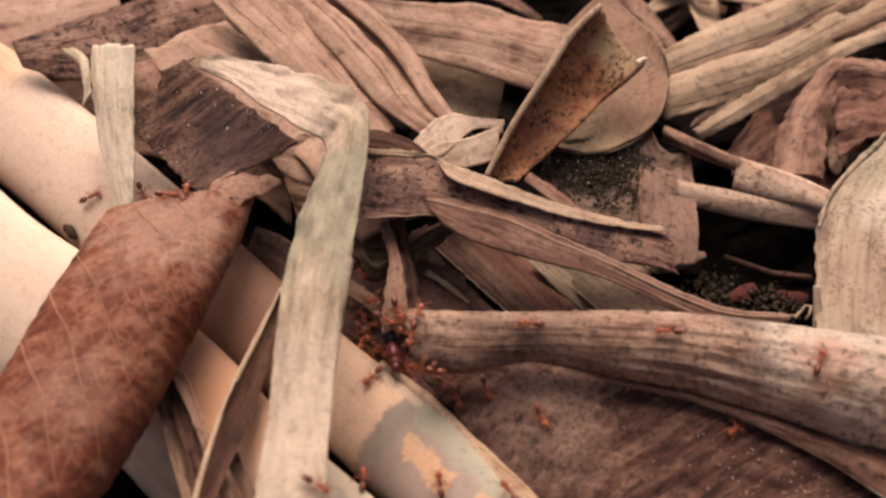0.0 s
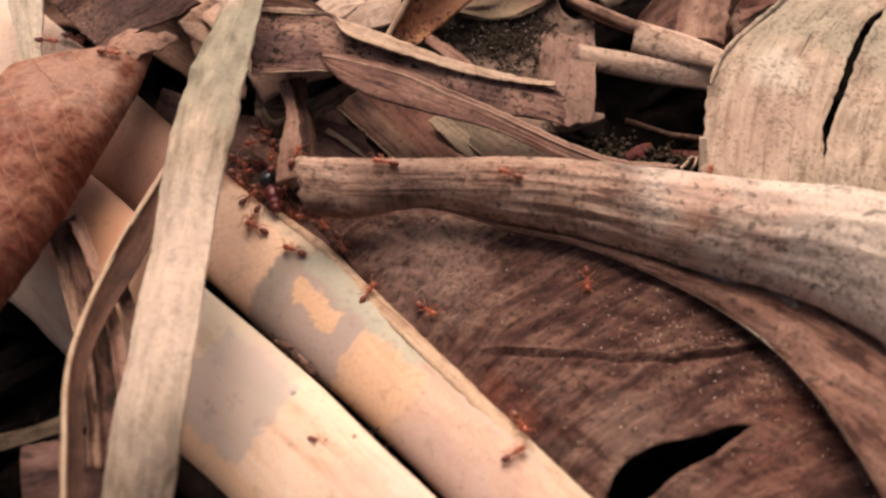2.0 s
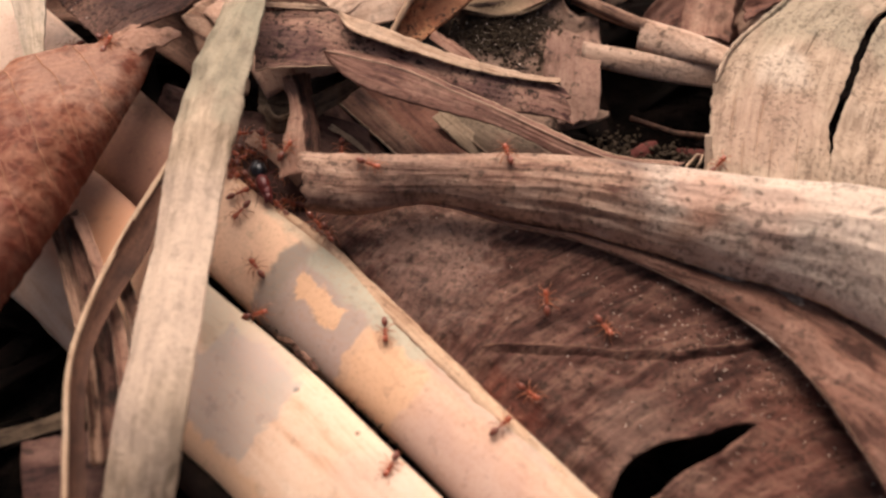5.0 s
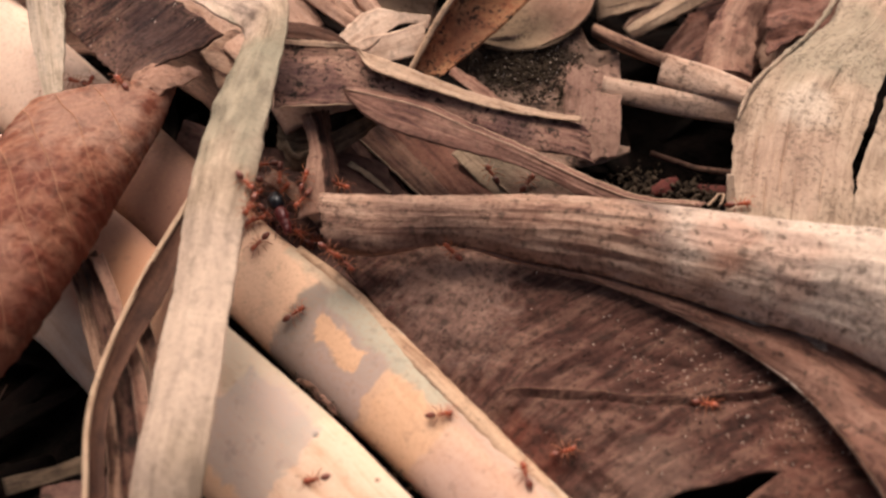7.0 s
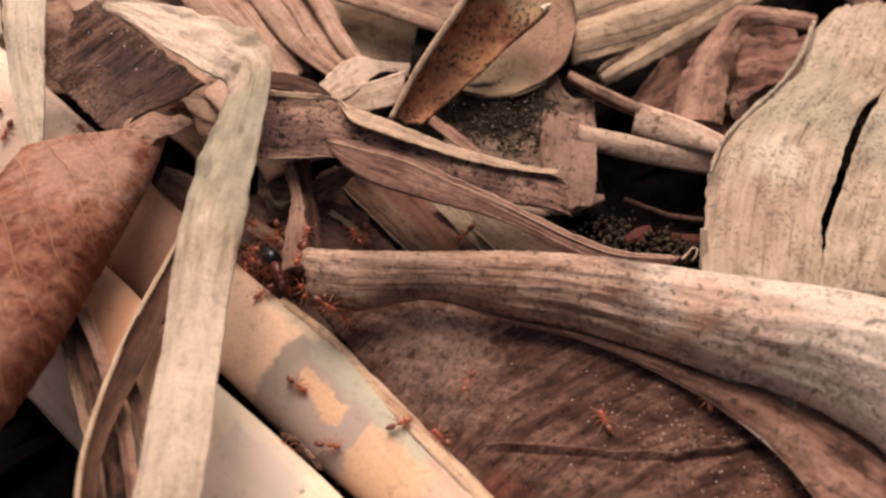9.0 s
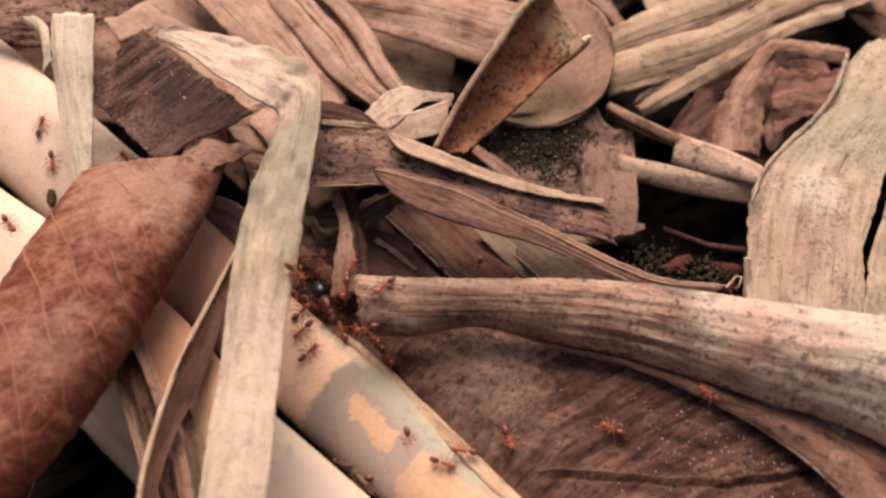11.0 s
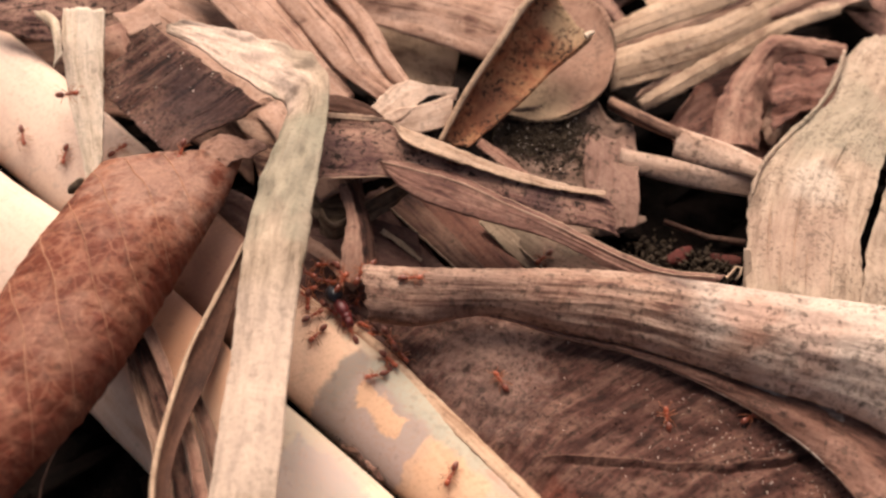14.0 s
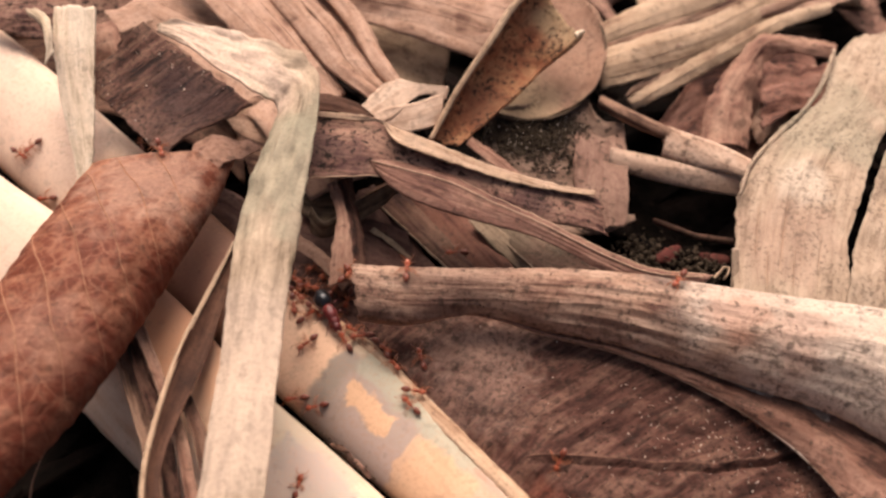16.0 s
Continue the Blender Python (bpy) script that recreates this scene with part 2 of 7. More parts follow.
RUSSET = dry_leaf("russet_leaf", (0.16, 0.049, 0.028), (0.108, 0.032, 0.018), (0.35, 0.175, 0.112), grain=4, streak=0.2, blotch=0.4, specks=0.3, rough=0.62, relief=0.45, specular=0.1, lines=0.15, fibrous=False, net=0.55,
                  freckle=0.25, stains_shade=(((0.40, 0.245, 0.175), (1, -3, 4), 16, 200, 1.0, 0.5), ((0.32, 0.17, 0.115), (-9, -24, 4), 9, 260, 1.0, 0.35), ((0.32, 0.18, 0.125), (-11, -58, 4), 11, 260, 1.0, 0.35),
                                        # dark reds on the flank: redder leaf, plus shading of its turned-down side
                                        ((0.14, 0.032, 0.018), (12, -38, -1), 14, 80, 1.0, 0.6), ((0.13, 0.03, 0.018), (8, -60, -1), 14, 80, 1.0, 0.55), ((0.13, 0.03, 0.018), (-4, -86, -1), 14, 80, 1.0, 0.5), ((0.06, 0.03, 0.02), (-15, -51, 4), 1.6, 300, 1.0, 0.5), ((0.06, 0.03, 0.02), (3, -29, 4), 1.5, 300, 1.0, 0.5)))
STALK = dry_leaf("stalk_brown", (0.33, 0.21, 0.15), (0.08, 0.043, 0.032), (0.50, 0.36, 0.27), grain=5, streak=0.9, blotch=0.8, lines=0.6)
STEM_M = dry_leaf("rolled_stalk", (0.355, 0.23, 0.17), (0.115, 0.06, 0.046), (0.53, 0.39, 0.30), grain=6.0, streak=0.6, blotch=0.6, lines=0.45, freckle=0.5, specks=0.6, relief=1.5,
                  stains_shade=(((0.56, 0.43, 0.335), (108, -20, 20), 26, 60, 1.0, 0.7), ((0.60, 0.47, 0.37), (146, -44, 20), 42, 60, 1.0, 0.8), ((0.07, 0.045, 0.04), (84, -20, 19), 7, 190, 1.0, 0.5), ((0.42, 0.21, 0.14), (100, -33, 17), 7, 170, 1.0, 0.55),
                          # last four: dark stains plus painted shade under the end and the front
                          ((0.42, 0.24, 0.17), (116, -40, 17), 8, 150, 1.0, 0.5), ((0.17, 0.10, 0.075), (30, -22, 12), 16, 70, 1.0, 0.45), ((0.09, 0.042, 0.032), (8, -35, 2), 8, 200, 1.0, 0.7), ((0.10, 0.045, 0.035), (24, -34, 2), 8, 200, 1.0, 0.6), ((0.12, 0.05, 0.035), (50, -30, 12), 6, 200, 1.0, 0.3), ((0.12, 0.055, 0.04), (66, -31, 13), 7, 190, 1.0, 0.25)))
LIP_M = dry_leaf("stalk_lip", (0.225, 0.122, 0.09), (0.075, 0.037, 0.028), (0.34, 0.21, 0.16), grain=6, streak=0.8, blotch=0.7, lines=0.4, freckle=0.4, specks=0.6, relief=1.3)
UMBER = dry_leaf("umber_leaf", (0.095, 0.05, 0.041), (0.028, 0.014, 0.013), (0.18, 0.11, 0.09), relief=1.2, grain=4, streak=0.5, blotch=0.6, specks=0.6, lines=0.35)
FLOOR_M = dry_leaf("broad_umber_leaf", (0.105, 0.049, 0.038), (0.034, 0.016, 0.0125), (0.22, 0.128, 0.096), grain=7.0, streak=0.9, blotch=0.45, specks=0.5, relief=1.8, lines=0.65, turn=-32, freckle=0.5,
                   stains_shade=(((0.18, 0.045, 0.026), (54, -77, -9), 5, 130, 1.0, 0.6), ((0.16, 0.045, 0.028), (62, -82, -12), 5, 130, 1.0, 0.6), ((0.26, 0.165, 0.12), (88, -90, -9), 13, 70, 1.0, 0.3), ((0.31, 0.18, 0.13), (30, -34, -6), 9, 420, 1.0, 0.4), ((0.31, 0.18, 0.13), (42, -35, -6), 10, 420, 1.0, 0.5), ((0.30, 0.19, 0.145), (36, -46, -6), 14, 420, 1.0, 0.3), ((0.16, 0.055, 0.034), (125, -86, -9), 14, 70, 1.0, 0.3)))
ROSY = dry_leaf("rosy_leaf", (0.29, 0.18, 0.13), (0.20, 0.115, 0.08), (0.34, 0.225, 0.165), grain=4, streak=0.2, blotch=0.1, specks=0.12, lines=0.2, fibrous=False,
                freckle=0.4, stains_shade=(((0.36, 0.27, 0.15), (44, 50, 5), 15, 60, 1.0, 0.5),))
PLUM = dry_leaf("plum_brown_leaf", (0.31, 0.185, 0.145), (0.06, 0.028, 0.026), (0.43, 0.285, 0.215), grain=9, streak=0.6, blotch=0.6, specks=0.9, lines=0.3, freckle=0.8, relief=1.1,
                stains_shade=(((0.06, 0.03, 0.026), (-28, 92, 16), 20, 50, 0.8), ((0.05, 0.027, 0.034), (-14, 14, 18), 5, 260, 0.6, 0.5), ((0.05, 0.022, 0.028), (-5, 12, 16), 5, 300, 0.6, 0.45), ((0.05, 0.022, 0.028), (47, 6.5, 14), 6, 160, 1.0, 0.6)))
TAPER_M = dry_leaf("plum_taper", (0.25, 0.14, 0.108), (0.09, 0.045, 0.038), (0.38, 0.24, 0.185), grain=6, streak=0.5, blotch=0.5, specks=0.4, lines=0.45, relief=1.2)
CHESTNUT = dry_leaf("chestnut_blade", (0.075, 0.038, 0.026), (0.028, 0.014, 0.010), (0.14, 0.075, 0.05), grain=6, streak=0.5, blotch=0.5, specks=0.3, lines=0.5)
STRAW = dry_leaf("greenish_straw", (0.36, 0.285, 0.205), (0.18, 0.135, 0.095), (0.48, 0.39, 0.29), grain=7, streak=0.4, blotch=0.5, specks=0.4, lines=0.4)
BROWN = dry_leaf("brown_leaf", (0.15, 0.083, 0.06), (0.04, 0.021, 0.017), (0.26, 0.165, 0.12), grain=7, streak=0.7, blotch=0.5, specks=0.5, lines=0.45)
TAN = dry_leaf("tan_leaf", (0.46, 0.345, 0.24), (0.22, 0.145, 0.10), (0.59, 0.465, 0.34), grain=5, streak=0.16, blotch=0.4, specks=0.3, lines=0.3)
TWIG_M = dry_leaf("pinkish_twig", (0.56, 0.405, 0.305), (0.28, 0.175, 0.125), (0.68, 0.53, 0.42), grain=5, streak=0.45, blotch=0.55, specks=0.6, lines=0.3, freckle=0.4, relief=1.4)
BLEACH_M = dry_leaf("bleached_fibre", (0.68, 0.535, 0.42), (0.42, 0.30, 0.22), (0.78, 0.65, 0.53), grain=8, streak=0.35, blotch=0.3, specks=0.3)
HOLLOWRED = dry_leaf("reddish_strip", (0.165, 0.078, 0.056), (0.06, 0.028, 0.021), (0.23, 0.122, 0.09), grain=5, streak=0.4, blotch=0.6, specks=0.4, lines=0.4)
GREYGREEN = dry_leaf("grey_green_flat_leaf", (0.19, 0.15, 0.108), (0.095, 0.066, 0.048), (0.25, 0.20, 0.15), grain=5, streak=0.3, blotch=0.4, specks=0.5, freckle=0.5,
                     stains_shade=(((0.20, 0.095, 0.066), (62, -6, -6), 13, 90, 1.0, 0.7),))
REDBIT = dry_leaf("dark_red_leaf", (0.085, 0.02, 0.016), (0.03, 0.008, 0.007), (0.13, 0.045, 0.035), grain=5, streak=0.4, blotch=0.6)
ARCH_M = dry_leaf("arched_leaf_brown", (0.30, 0.175, 0.13), (0.085, 0.04, 0.033), (0.42, 0.28, 0.21), grain=5, streak=0.35, blotch=0.5, specks=0.5, lines=0.35)
REDDISH = dry_leaf("reddish_leaf", (0.19, 0.095, 0.072), (0.045, 0.02, 0.017), (0.30, 0.175, 0.135), grain=5, streak=0.5, blotch=0.7, specks=0.5)
PINK = dry_leaf("pinkish_leaf", (0.43, 0.285, 0.21), (0.15, 0.08, 0.06), (0.58, 0.42, 0.33), grain=4, streak=0.14, blotch=0.4, specks=0.3, lines=0.3)
DARK = dry_leaf("dark_brown_leaf", (0.12, 0.062, 0.048), (0.026, 0.015, 0.013), (0.25, 0.155, 0.115), grain=8, streak=0.6, blotch=0.8, specks=0.7, lines=0.4, relief=1.8, freckle=0.6, stains_shade=(((0.25, 0.14, 0.105), (-66, 17, 13), 12, 90, 1.0, 0.6), ((0.035, 0.02, 0.02), (-58, 30, 19), 12, 90, 1.0, 0.6)))
HUSK_M = dry_leaf("husk_fibre", (0.46, 0.365, 0.275), (0.24, 0.18, 0.135), (0.61, 0.505, 0.395), grain=8, relief=1.2, streak=0.55, blotch=0.5, specks=0.3, lines=0.3, freckle=0.4,
                  stains_shade=(((0.31, 0.26, 0.18), (132, 54, 13), 22, 60, 1.0, 0.6), ((0.40, 0.25, 0.18), (120, 4, 8), 14, 80, 1.0, 0.5), ((0.33, 0.275, 0.195), (160, 35, 14), 14, 80, 1.0, 0.6), ((0.16, 0.14, 0.105), (137.6, 39.6, 13.0), 2.6, 260, 1.0, 0.5), ((0.16, 0.14, 0.105), (150.1, 49.7, 13.0), 2.2, 260, 1.0, 0.5), ((0.62, 0.50, 0.39), (127.6, 24.5, 11.0), 8, 120, 1.0, 0.5)))
RIM = dry_leaf("pale_leaf_rim", (0.50, 0.37, 0.265), (0.24, 0.155, 0.105), (0.62, 0.48, 0.36), grain=8, streak=0.5, blotch=0.4, specks=0.3)
OCHRE = dry_leaf("ochre_speckled_leaf", (0.31, 0.13, 0.068), (0.15, 0.055, 0.03), (0.42, 0.24, 0.13), grain=4, streak=0.3, blotch=0.5, specks=0.8, freckle=0.95,
                 lines=0.15, fibrous=False, stains_shade=(((0.33, 0.24, 0.14), (56, 72, 27), 10, 70, 1.0, 0.7), ((0.10, 0.04, 0.025), (33, 45, 12), 7, 130, 0.8, 0.5)))
MOSS = dry_leaf("mouldy_leaf", (0.21, 0.14, 0.105), (0.04, 0.026, 0.019), (0.32, 0.23, 0.18), grain=5, streak=0.4, blotch=0.8, specks=0.7,
                stains_shade=(((0.03, 0.022, 0.015), (42, 46, -1), 11, 110, 0.9), ((0.03, 0.022, 0.015), (54, 48, 0), 7, 130, 0.9, 0.7)))
FLAPBROWN = dry_leaf("torn_flap_brown", (0.26, 0.165, 0.13), (0.11, 0.062, 0.045), (0.34, 0.23, 0.18), grain=5, streak=0.4, blotch=0.5, specks=0.6, lines=0.3, relief=1.2)
MOULD = dry_leaf("dark_mould", (0.045, 0.033, 0.022), (0.012, 0.009, 0.007), (0.085, 0.066, 0.046), grain=4, streak=0.1, blotch=0.5, specks=0.3, rough=0.9)
FLAP = dry_leaf("pale_russet_leaf", (0.56, 0.36, 0.27), (0.14, 0.06, 0.04), (0.52, 0.32, 0.225), grain=4, streak=0.3, blotch=0.5, specks=0.5, fibrous=False, net=0.3)
OLIVE = dry_leaf("olive_dry_leaf", (0.125, 0.092, 0.062), (0.035, 0.025, 0.018), (0.26, 0.20, 0.14), grain=8, streak=0.7, blotch=0.6)

VEIN = dry_leaf("leaf_vein", (0.33, 0.165, 0.10), (0.25, 0.115, 0.07), (0.42, 0.24, 0.155), grain=4, streak=0.2, blotch=0.2, specks=0.1, rough=0.55)
GRAIN = dry_leaf("sand_grain", (0.55, 0.48, 0.40), (0.3, 0.24, 0.19), (0.75, 0.68, 0.6), grain=4, streak=0.1, blotch=0.3, specks=0.0, rough=0.5)
# near-black litter: shade of the gaps put into its colour; also dark crumbs
SHADE = dry_leaf("shade_dark_litter", (0.005, 0.004, 0.003), (0.003, 0.002, 0.002), (0.012, 0.007, 0.006), grain=6, streak=0.6, blotch=0.6, specular=0.02)
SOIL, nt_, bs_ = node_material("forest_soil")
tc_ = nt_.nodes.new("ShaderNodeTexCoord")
# soil colours darkened to carry the deep shade between the leaves
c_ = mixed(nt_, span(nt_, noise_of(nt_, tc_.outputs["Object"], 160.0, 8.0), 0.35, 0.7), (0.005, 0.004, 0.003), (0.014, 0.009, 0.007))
nt_.links.new(c_, bs_.inputs["Base Color"])
bs_.inputs["Roughness"].default_value = 0.95
bs_.inputs["Specular IOR Level"].default_value = 0.02
b_ = add(nt_, "ShaderNodeBump", Strength=1.0, Distance=0.003)
nt_.links.new(noise_of(nt_, tc_.outputs["Object"], 400.0, 8.0), b_.inputs["Height"])
nt_.links.new(b_.outputs["Normal"], bs_.inputs["Normal"])


# ---- builders ----
def spline(rows, u):
    """Smooth curve through the rows (any width), by chord length; u: array in 0..1."""
    r = np.array(rows, float)
    d = np.r_[0, np.cumsum(np.sqrt(np.linalg.norm(np.diff(r[:, :3], axis=0), axis=1) + 1e-6) ** 1.6)]
    d /= d[-1]
    m = np.gradient(r, d, axis=0) if len(r) > 2 else np.tile((r[1] - r[0]), (2, 1))
    k = np.clip(np.searchsorted(d, u, side="right") - 1, 0, len(d) - 2)
    h = (d[k + 1] - d[k])[:, None]
    s = ((u - d[k])[:, None]) / h
    return ((2 * s**3 - 3 * s**2 + 1) * r[k] + (s**3 - 2 * s**2 + s) * h * m[k]
            + (-2 * s**3 + 3 * s**2) * r[k + 1] + (s**3 - s**2) * h * m[k + 1])


def frame_of(rows, nu):
    u = np.linspace(0, 1, nu)
    q = spline(rows, u)
    p, side = q[:, :3], q[:, 3:6]
    t = np.gradient(p, u, axis=0)
    n = np.cross(t, side)
    n /= np.linalg.norm(n, axis=1)[:, None] + 1e-9
    if n[:, 2].sum() < 0:
        n = -n
    length = np.r_[0, np.cumsum(np.linalg.norm(np.diff(p, axis=0), axis=1))]
    return u, p, side, n, t / (np.linalg.norm(t, axis=1)[:, None] + 1e-9), length


def mesh_object(name, verts, faces, uvs, material, parent=None, label=""):
    """One mesh object from points in millimetres; uvs: a pair of centimetres for every point."""
    me = bpy.data.meshes.new(name)
    me.from_pydata([tuple(v) for v in np.asarray(verts) * MM], [], faces)
    me.polygons.foreach_set("use_smooth", [True] * len(me.polygons))
    layer = me.uv_layers.new(name="UVMap")
    index = np.empty(len(me.loops), int)
    me.loops.foreach_get("vertex_index", index)
    layer.data.foreach_set("uv", np.asarray(uvs, float)[index].ravel())
    me.materials.append(material)
    ob = new(name, me)
    if parent is not None:
        ob.parent = parent
    if label:
        tagged(ob, label)
    return ob


def wavy(x, y, z=0.0):
    return noise.noise(Vector((x, y, z)))


def sheet(rows, nu, nv, bow=0.2, thick=0.5, ragged=0.0, fray=(0.0, 0.0), wave=0.3, ribs=0, rib=0.12, seed=0.0,
          section=None, relief=None, low=None, high=None, round_bow=False,
          lip=0.0, twist=0.0):
    """A curved leaf sheet with two faces and a rim. rows: centre and half-side in millimetres."""
    u, p, side, n, t, length = frame_of(rows, nu)
    half = np.linalg.norm(side, axis=1)
    top, uv = [], []
    for i in range(nu):
        lo = low(u[i]) if low else -1.0
        hi = high(u[i]) if high else 1.0
        for j in range(nv):
            v = lo + (hi - lo) * j / (nv - 1)
            edge = 1 + ragged / half[i] * (wavy(length[i] * 0.35, seed, 3 * np.sign(v)) + 0.5 * wavy(length[i] * 1.3, seed + 7, np.sign(v)))
            pos = p[i] + side[i] * v * edge
            if section:
                h = section(u[i], v) * half[i]
            else:
                h = bow * half[i] * (math.sqrt(max(0.0, 1 - v * v)) if round_bow else 1 - v * v)
            h += wave * wavy(length[i] * 0.09, v * half[i] * 0.12, seed) + 0.3 * wave * wavy(length[i] * 0.3, v * half[i] * 0.4, seed + 5)
            if ribs:
                h += 1.6 * rib * wavy(length[i] * 0.02, v * ribs * 0.9, seed) + 0.6 * rib * wavy(length[i] * 0.05, v * ribs * 2.3, seed + 4)
            if lip:
                h += lip * half[i] * max(0.0, (abs(v) - 0.6) / 0.4) ** 2 * (0.5 + 1.2 * wavy(length[i] * 0.06, 2 * np.sign(v), seed))
            if twist:
                h += twist * half[i] * v * wavy(length[i] * 0.045, seed, 8)
            if relief:
                h += relief(u[i], v)
            pull = 0.0
            for end, amount, k in ((0, fray[0], -1), (1, fray[1], 1)):
                w = max(0.0, 1 - abs(u[i] - end) * 5)
                pull += k * amount * w * w * (wavy(v * half[i] * 0.45, seed + 11 * end, 2) + 0.6 * wavy(v * half[i] * 1.7, seed + 3, 9 * end))
            top.append(pos + n[i] * h + t[i] * pull)
            uv.append((length[i] * 0.1, v * half[i] * 0.1 + seed * 1.7))
    top = np.array(top)
    under = top - np.repeat(n, nv, axis=0) * thick
    k = nu * nv
    faces = []
    for i in range(nu - 1):
        for j in range(nv - 1):
            a, b, c, d = i * nv + j, i * nv + j + 1, (i + 1) * nv + j + 1, (i + 1) * nv + j
            faces += [(a, b, c, d), (k + d, k + c, k + b, k + a)]
    ring = [j for j in range(nv)] + [i * nv + nv - 1 for i in range(1, nu)] + [(nu - 1) * nv + j for j in range(nv - 2, -1, -1)] + [i * nv for i in range(nu - 2, 0, -1)]
    for a, b in zip(ring, ring[1:] + ring[:1]):
        faces.append((b, a, k + a, k + b))
    return np.concatenate([top, under]), faces, uv + uv


def sample(verts, nu, nv, u, v):
    """The place on a sheet's upper face; u in 0..1, v in -1..1."""
    i, j = min(max(u, 0), 1) * (nu - 1), (min(max(v, -1), 1) + 1) / 2 * (nv - 1)
    i0, j0 = min(int(i), nu - 2), min(int(j), nv - 2)
    a, b = i - i0, j - j0
    at = lambda p, q: verts[p * nv + q]
    return (at(i0, j0) * (1 - a) + at(i0 + 1, j0) * a) * (1 - b) + (at(i0, j0 + 1) * (1 - a) + at(i0 + 1, j0 + 1) * a) * b


def thread(name, points, radius, material, parent=None, label="", sides=5, lift=0.0):
    """A thin tapering tube along points in millimetres."""
    p = np.array(points, float)
    t = np.gradient(p, axis=0)
    t /= np.linalg.norm(t, axis=1)[:, None] + 1e-9
    verts, uv, faces = [], [], []
    for i, (c, d) in enumerate(zip(p, t)):
        x = np.cross(d, (0.13, 0.29, 0.95))
        x /= np.linalg.norm(x) + 1e-9
        y = np.cross(d, x)
        r = radius[0] + (radius[1] - radius[0]) * i / (len(p) - 1)
        for j in range(sides):
            a = 2 * math.pi * j / sides
            verts.append(c + r * (x * math.cos(a) + y * math.sin(a)))
            uv.append((i * 0.1, j * 0.02))
    for i in range(len(p) - 1):
        for j in range(sides):
            a, b = i * sides + j, i * sides + (j + 1) % sides
            faces.append((a, b, b + sides, a + sides))
    faces += [tuple(range(sides)), tuple(range((len(p) - 1) * sides, len(p) * sides))]
    return mesh_object(name, verts, faces, uv, material, parent, label)


def blade(name, rows, material, label="", category="", group="", parent=None, nu=56, nv=13, **how):
    if not how.get("relief") and not how.get("section"):
        how = dict(lip=0.16, twist=0.18) | how
    verts, faces, uv = sheet(rows, nu, nv, **how)
    ob = mesh_object(name, verts, faces, uv, material, parent, label)
    if category:
        tagged(ob, label, category, group)
    return ob


def tube_mesh(rows, nu=40, nv=20, flat=1.0, lump=0.2, seed=0.0, nodes=(), groove=0.0, hollow=0.0):
    """A cane or twig: an oval section along the rows, with swollen joints; hollow: depth of the open ends."""
    u, p, side, n, t, length = frame_of(rows, nu)
    half = np.linalg.norm(side, axis=1)
    verts, uv, faces = [], [], []
    for i in range(nu):
        swell = 1 + sum(0.06 * math.exp(-((u[i] - c) / 0.012) ** 2) for c in nodes)
        for j in range(nv):
            a = 2 * math.pi * j / nv
            r = swell + lump / half[i] * wavy(length[i] * 0.05, math.cos(a) * 1.2 + seed, math.sin(a) * 1.2)
            r -= groove * math.exp(-((a - 2.0) / 0.25) ** 2)
            verts.append(p[i] + r * (side[i] * math.cos(a) + n[i] * half[i] * flat * math.sin(a)))
            uv.append((length[i] * 0.1, a * half[i] * 0.1 + seed))
    for i in range(nu - 1):
        for j in range(nv):
            a, b = i * nv + j, i * nv + (j + 1) % nv
            faces.append((a, b, b + nv, a + nv))
    for i, k in ((0, -1), (nu - 1, 1)):
        base = i * nv
        if hollow:
            inner = len(verts)
            for scale, back in ((0.8, 0.0), (0.75, hollow)):
                for j in range(nv):
                    verts.append(p[i] + (verts[base + j] - p[i]) * scale - t[i] * k * back)
                    uv.append(uv[base + j])
            for j in range(nv):
                j2 = (j + 1) % nv
                faces += [(base + j, base + j2, inner + j2, inner + j), (inner + j, inner + j2, inner + nv + j2, inner + nv + j)]
            faces.append(tuple(range(inner + nv, inner + 2 * nv)))
        else:
            faces.append(tuple(range(base, base + nv)))
    return verts, faces, uv


def split_blade(names, cuts, rows, materials, parent, nu, nv, labels=(), along=True, **how):
    """One continuous sheet, cut into parts at the given shares of its length, or of its width."""
    verts, faces, uv = sheet(rows, nu, nv, **how)
    size = nu if along else nv
    marks = [0] + [int(c * (size - 1)) for c in cuts] + [size]
    half = nu * nv
    step = (lambda q: (q % half) // nv) if along else (lambda q: (q % half) % nv)
    for n, name in enumerate(names):
        mine = [f for f in faces if marks[n] <= min(step(q) for q in f) < marks[n + 1]]
        used = sorted({q for f in mine for q in f})
        index = {q: k for k, q in enumerate(used)}
        mesh_object(name, [verts[q] for q in used], [tuple(index[q] for q in f) for f in mine], [uv[q] for q in used], materials[n], parent,
                    labels[n] if labels else "")


def cane(name, rows, material, label="", category="", group="", parent=None, **how):
    ob = mesh_object(name, *tube_mesh(rows, **how), material, parent, label)
    if category:
        tagged(ob, label, category, group)
    return ob


def ribbed(name, rows, material, label, category, group="", ribs_at=(0.0,), nu=60, nv=17, **how):
    """A leaf strip with raised ribs running along it."""
    thing = tagged(new(name), label, category, group)
    verts, faces, uv = sheet(rows, nu, nv, **(dict(lip=0.16, twist=0.18) | how))
    mesh_object("leaf_blade", verts, faces, uv, material, thing)
    for v in ribs_at:
        thread("rib", [sample(verts, nu, nv, u, v + 0.06 * wavy(u * 2.5, v * 5, how.get("seed", 0))) for u in np.linspace(0.03, 0.97, 44)], (0.2, 0.14), material, thing)
    return thing


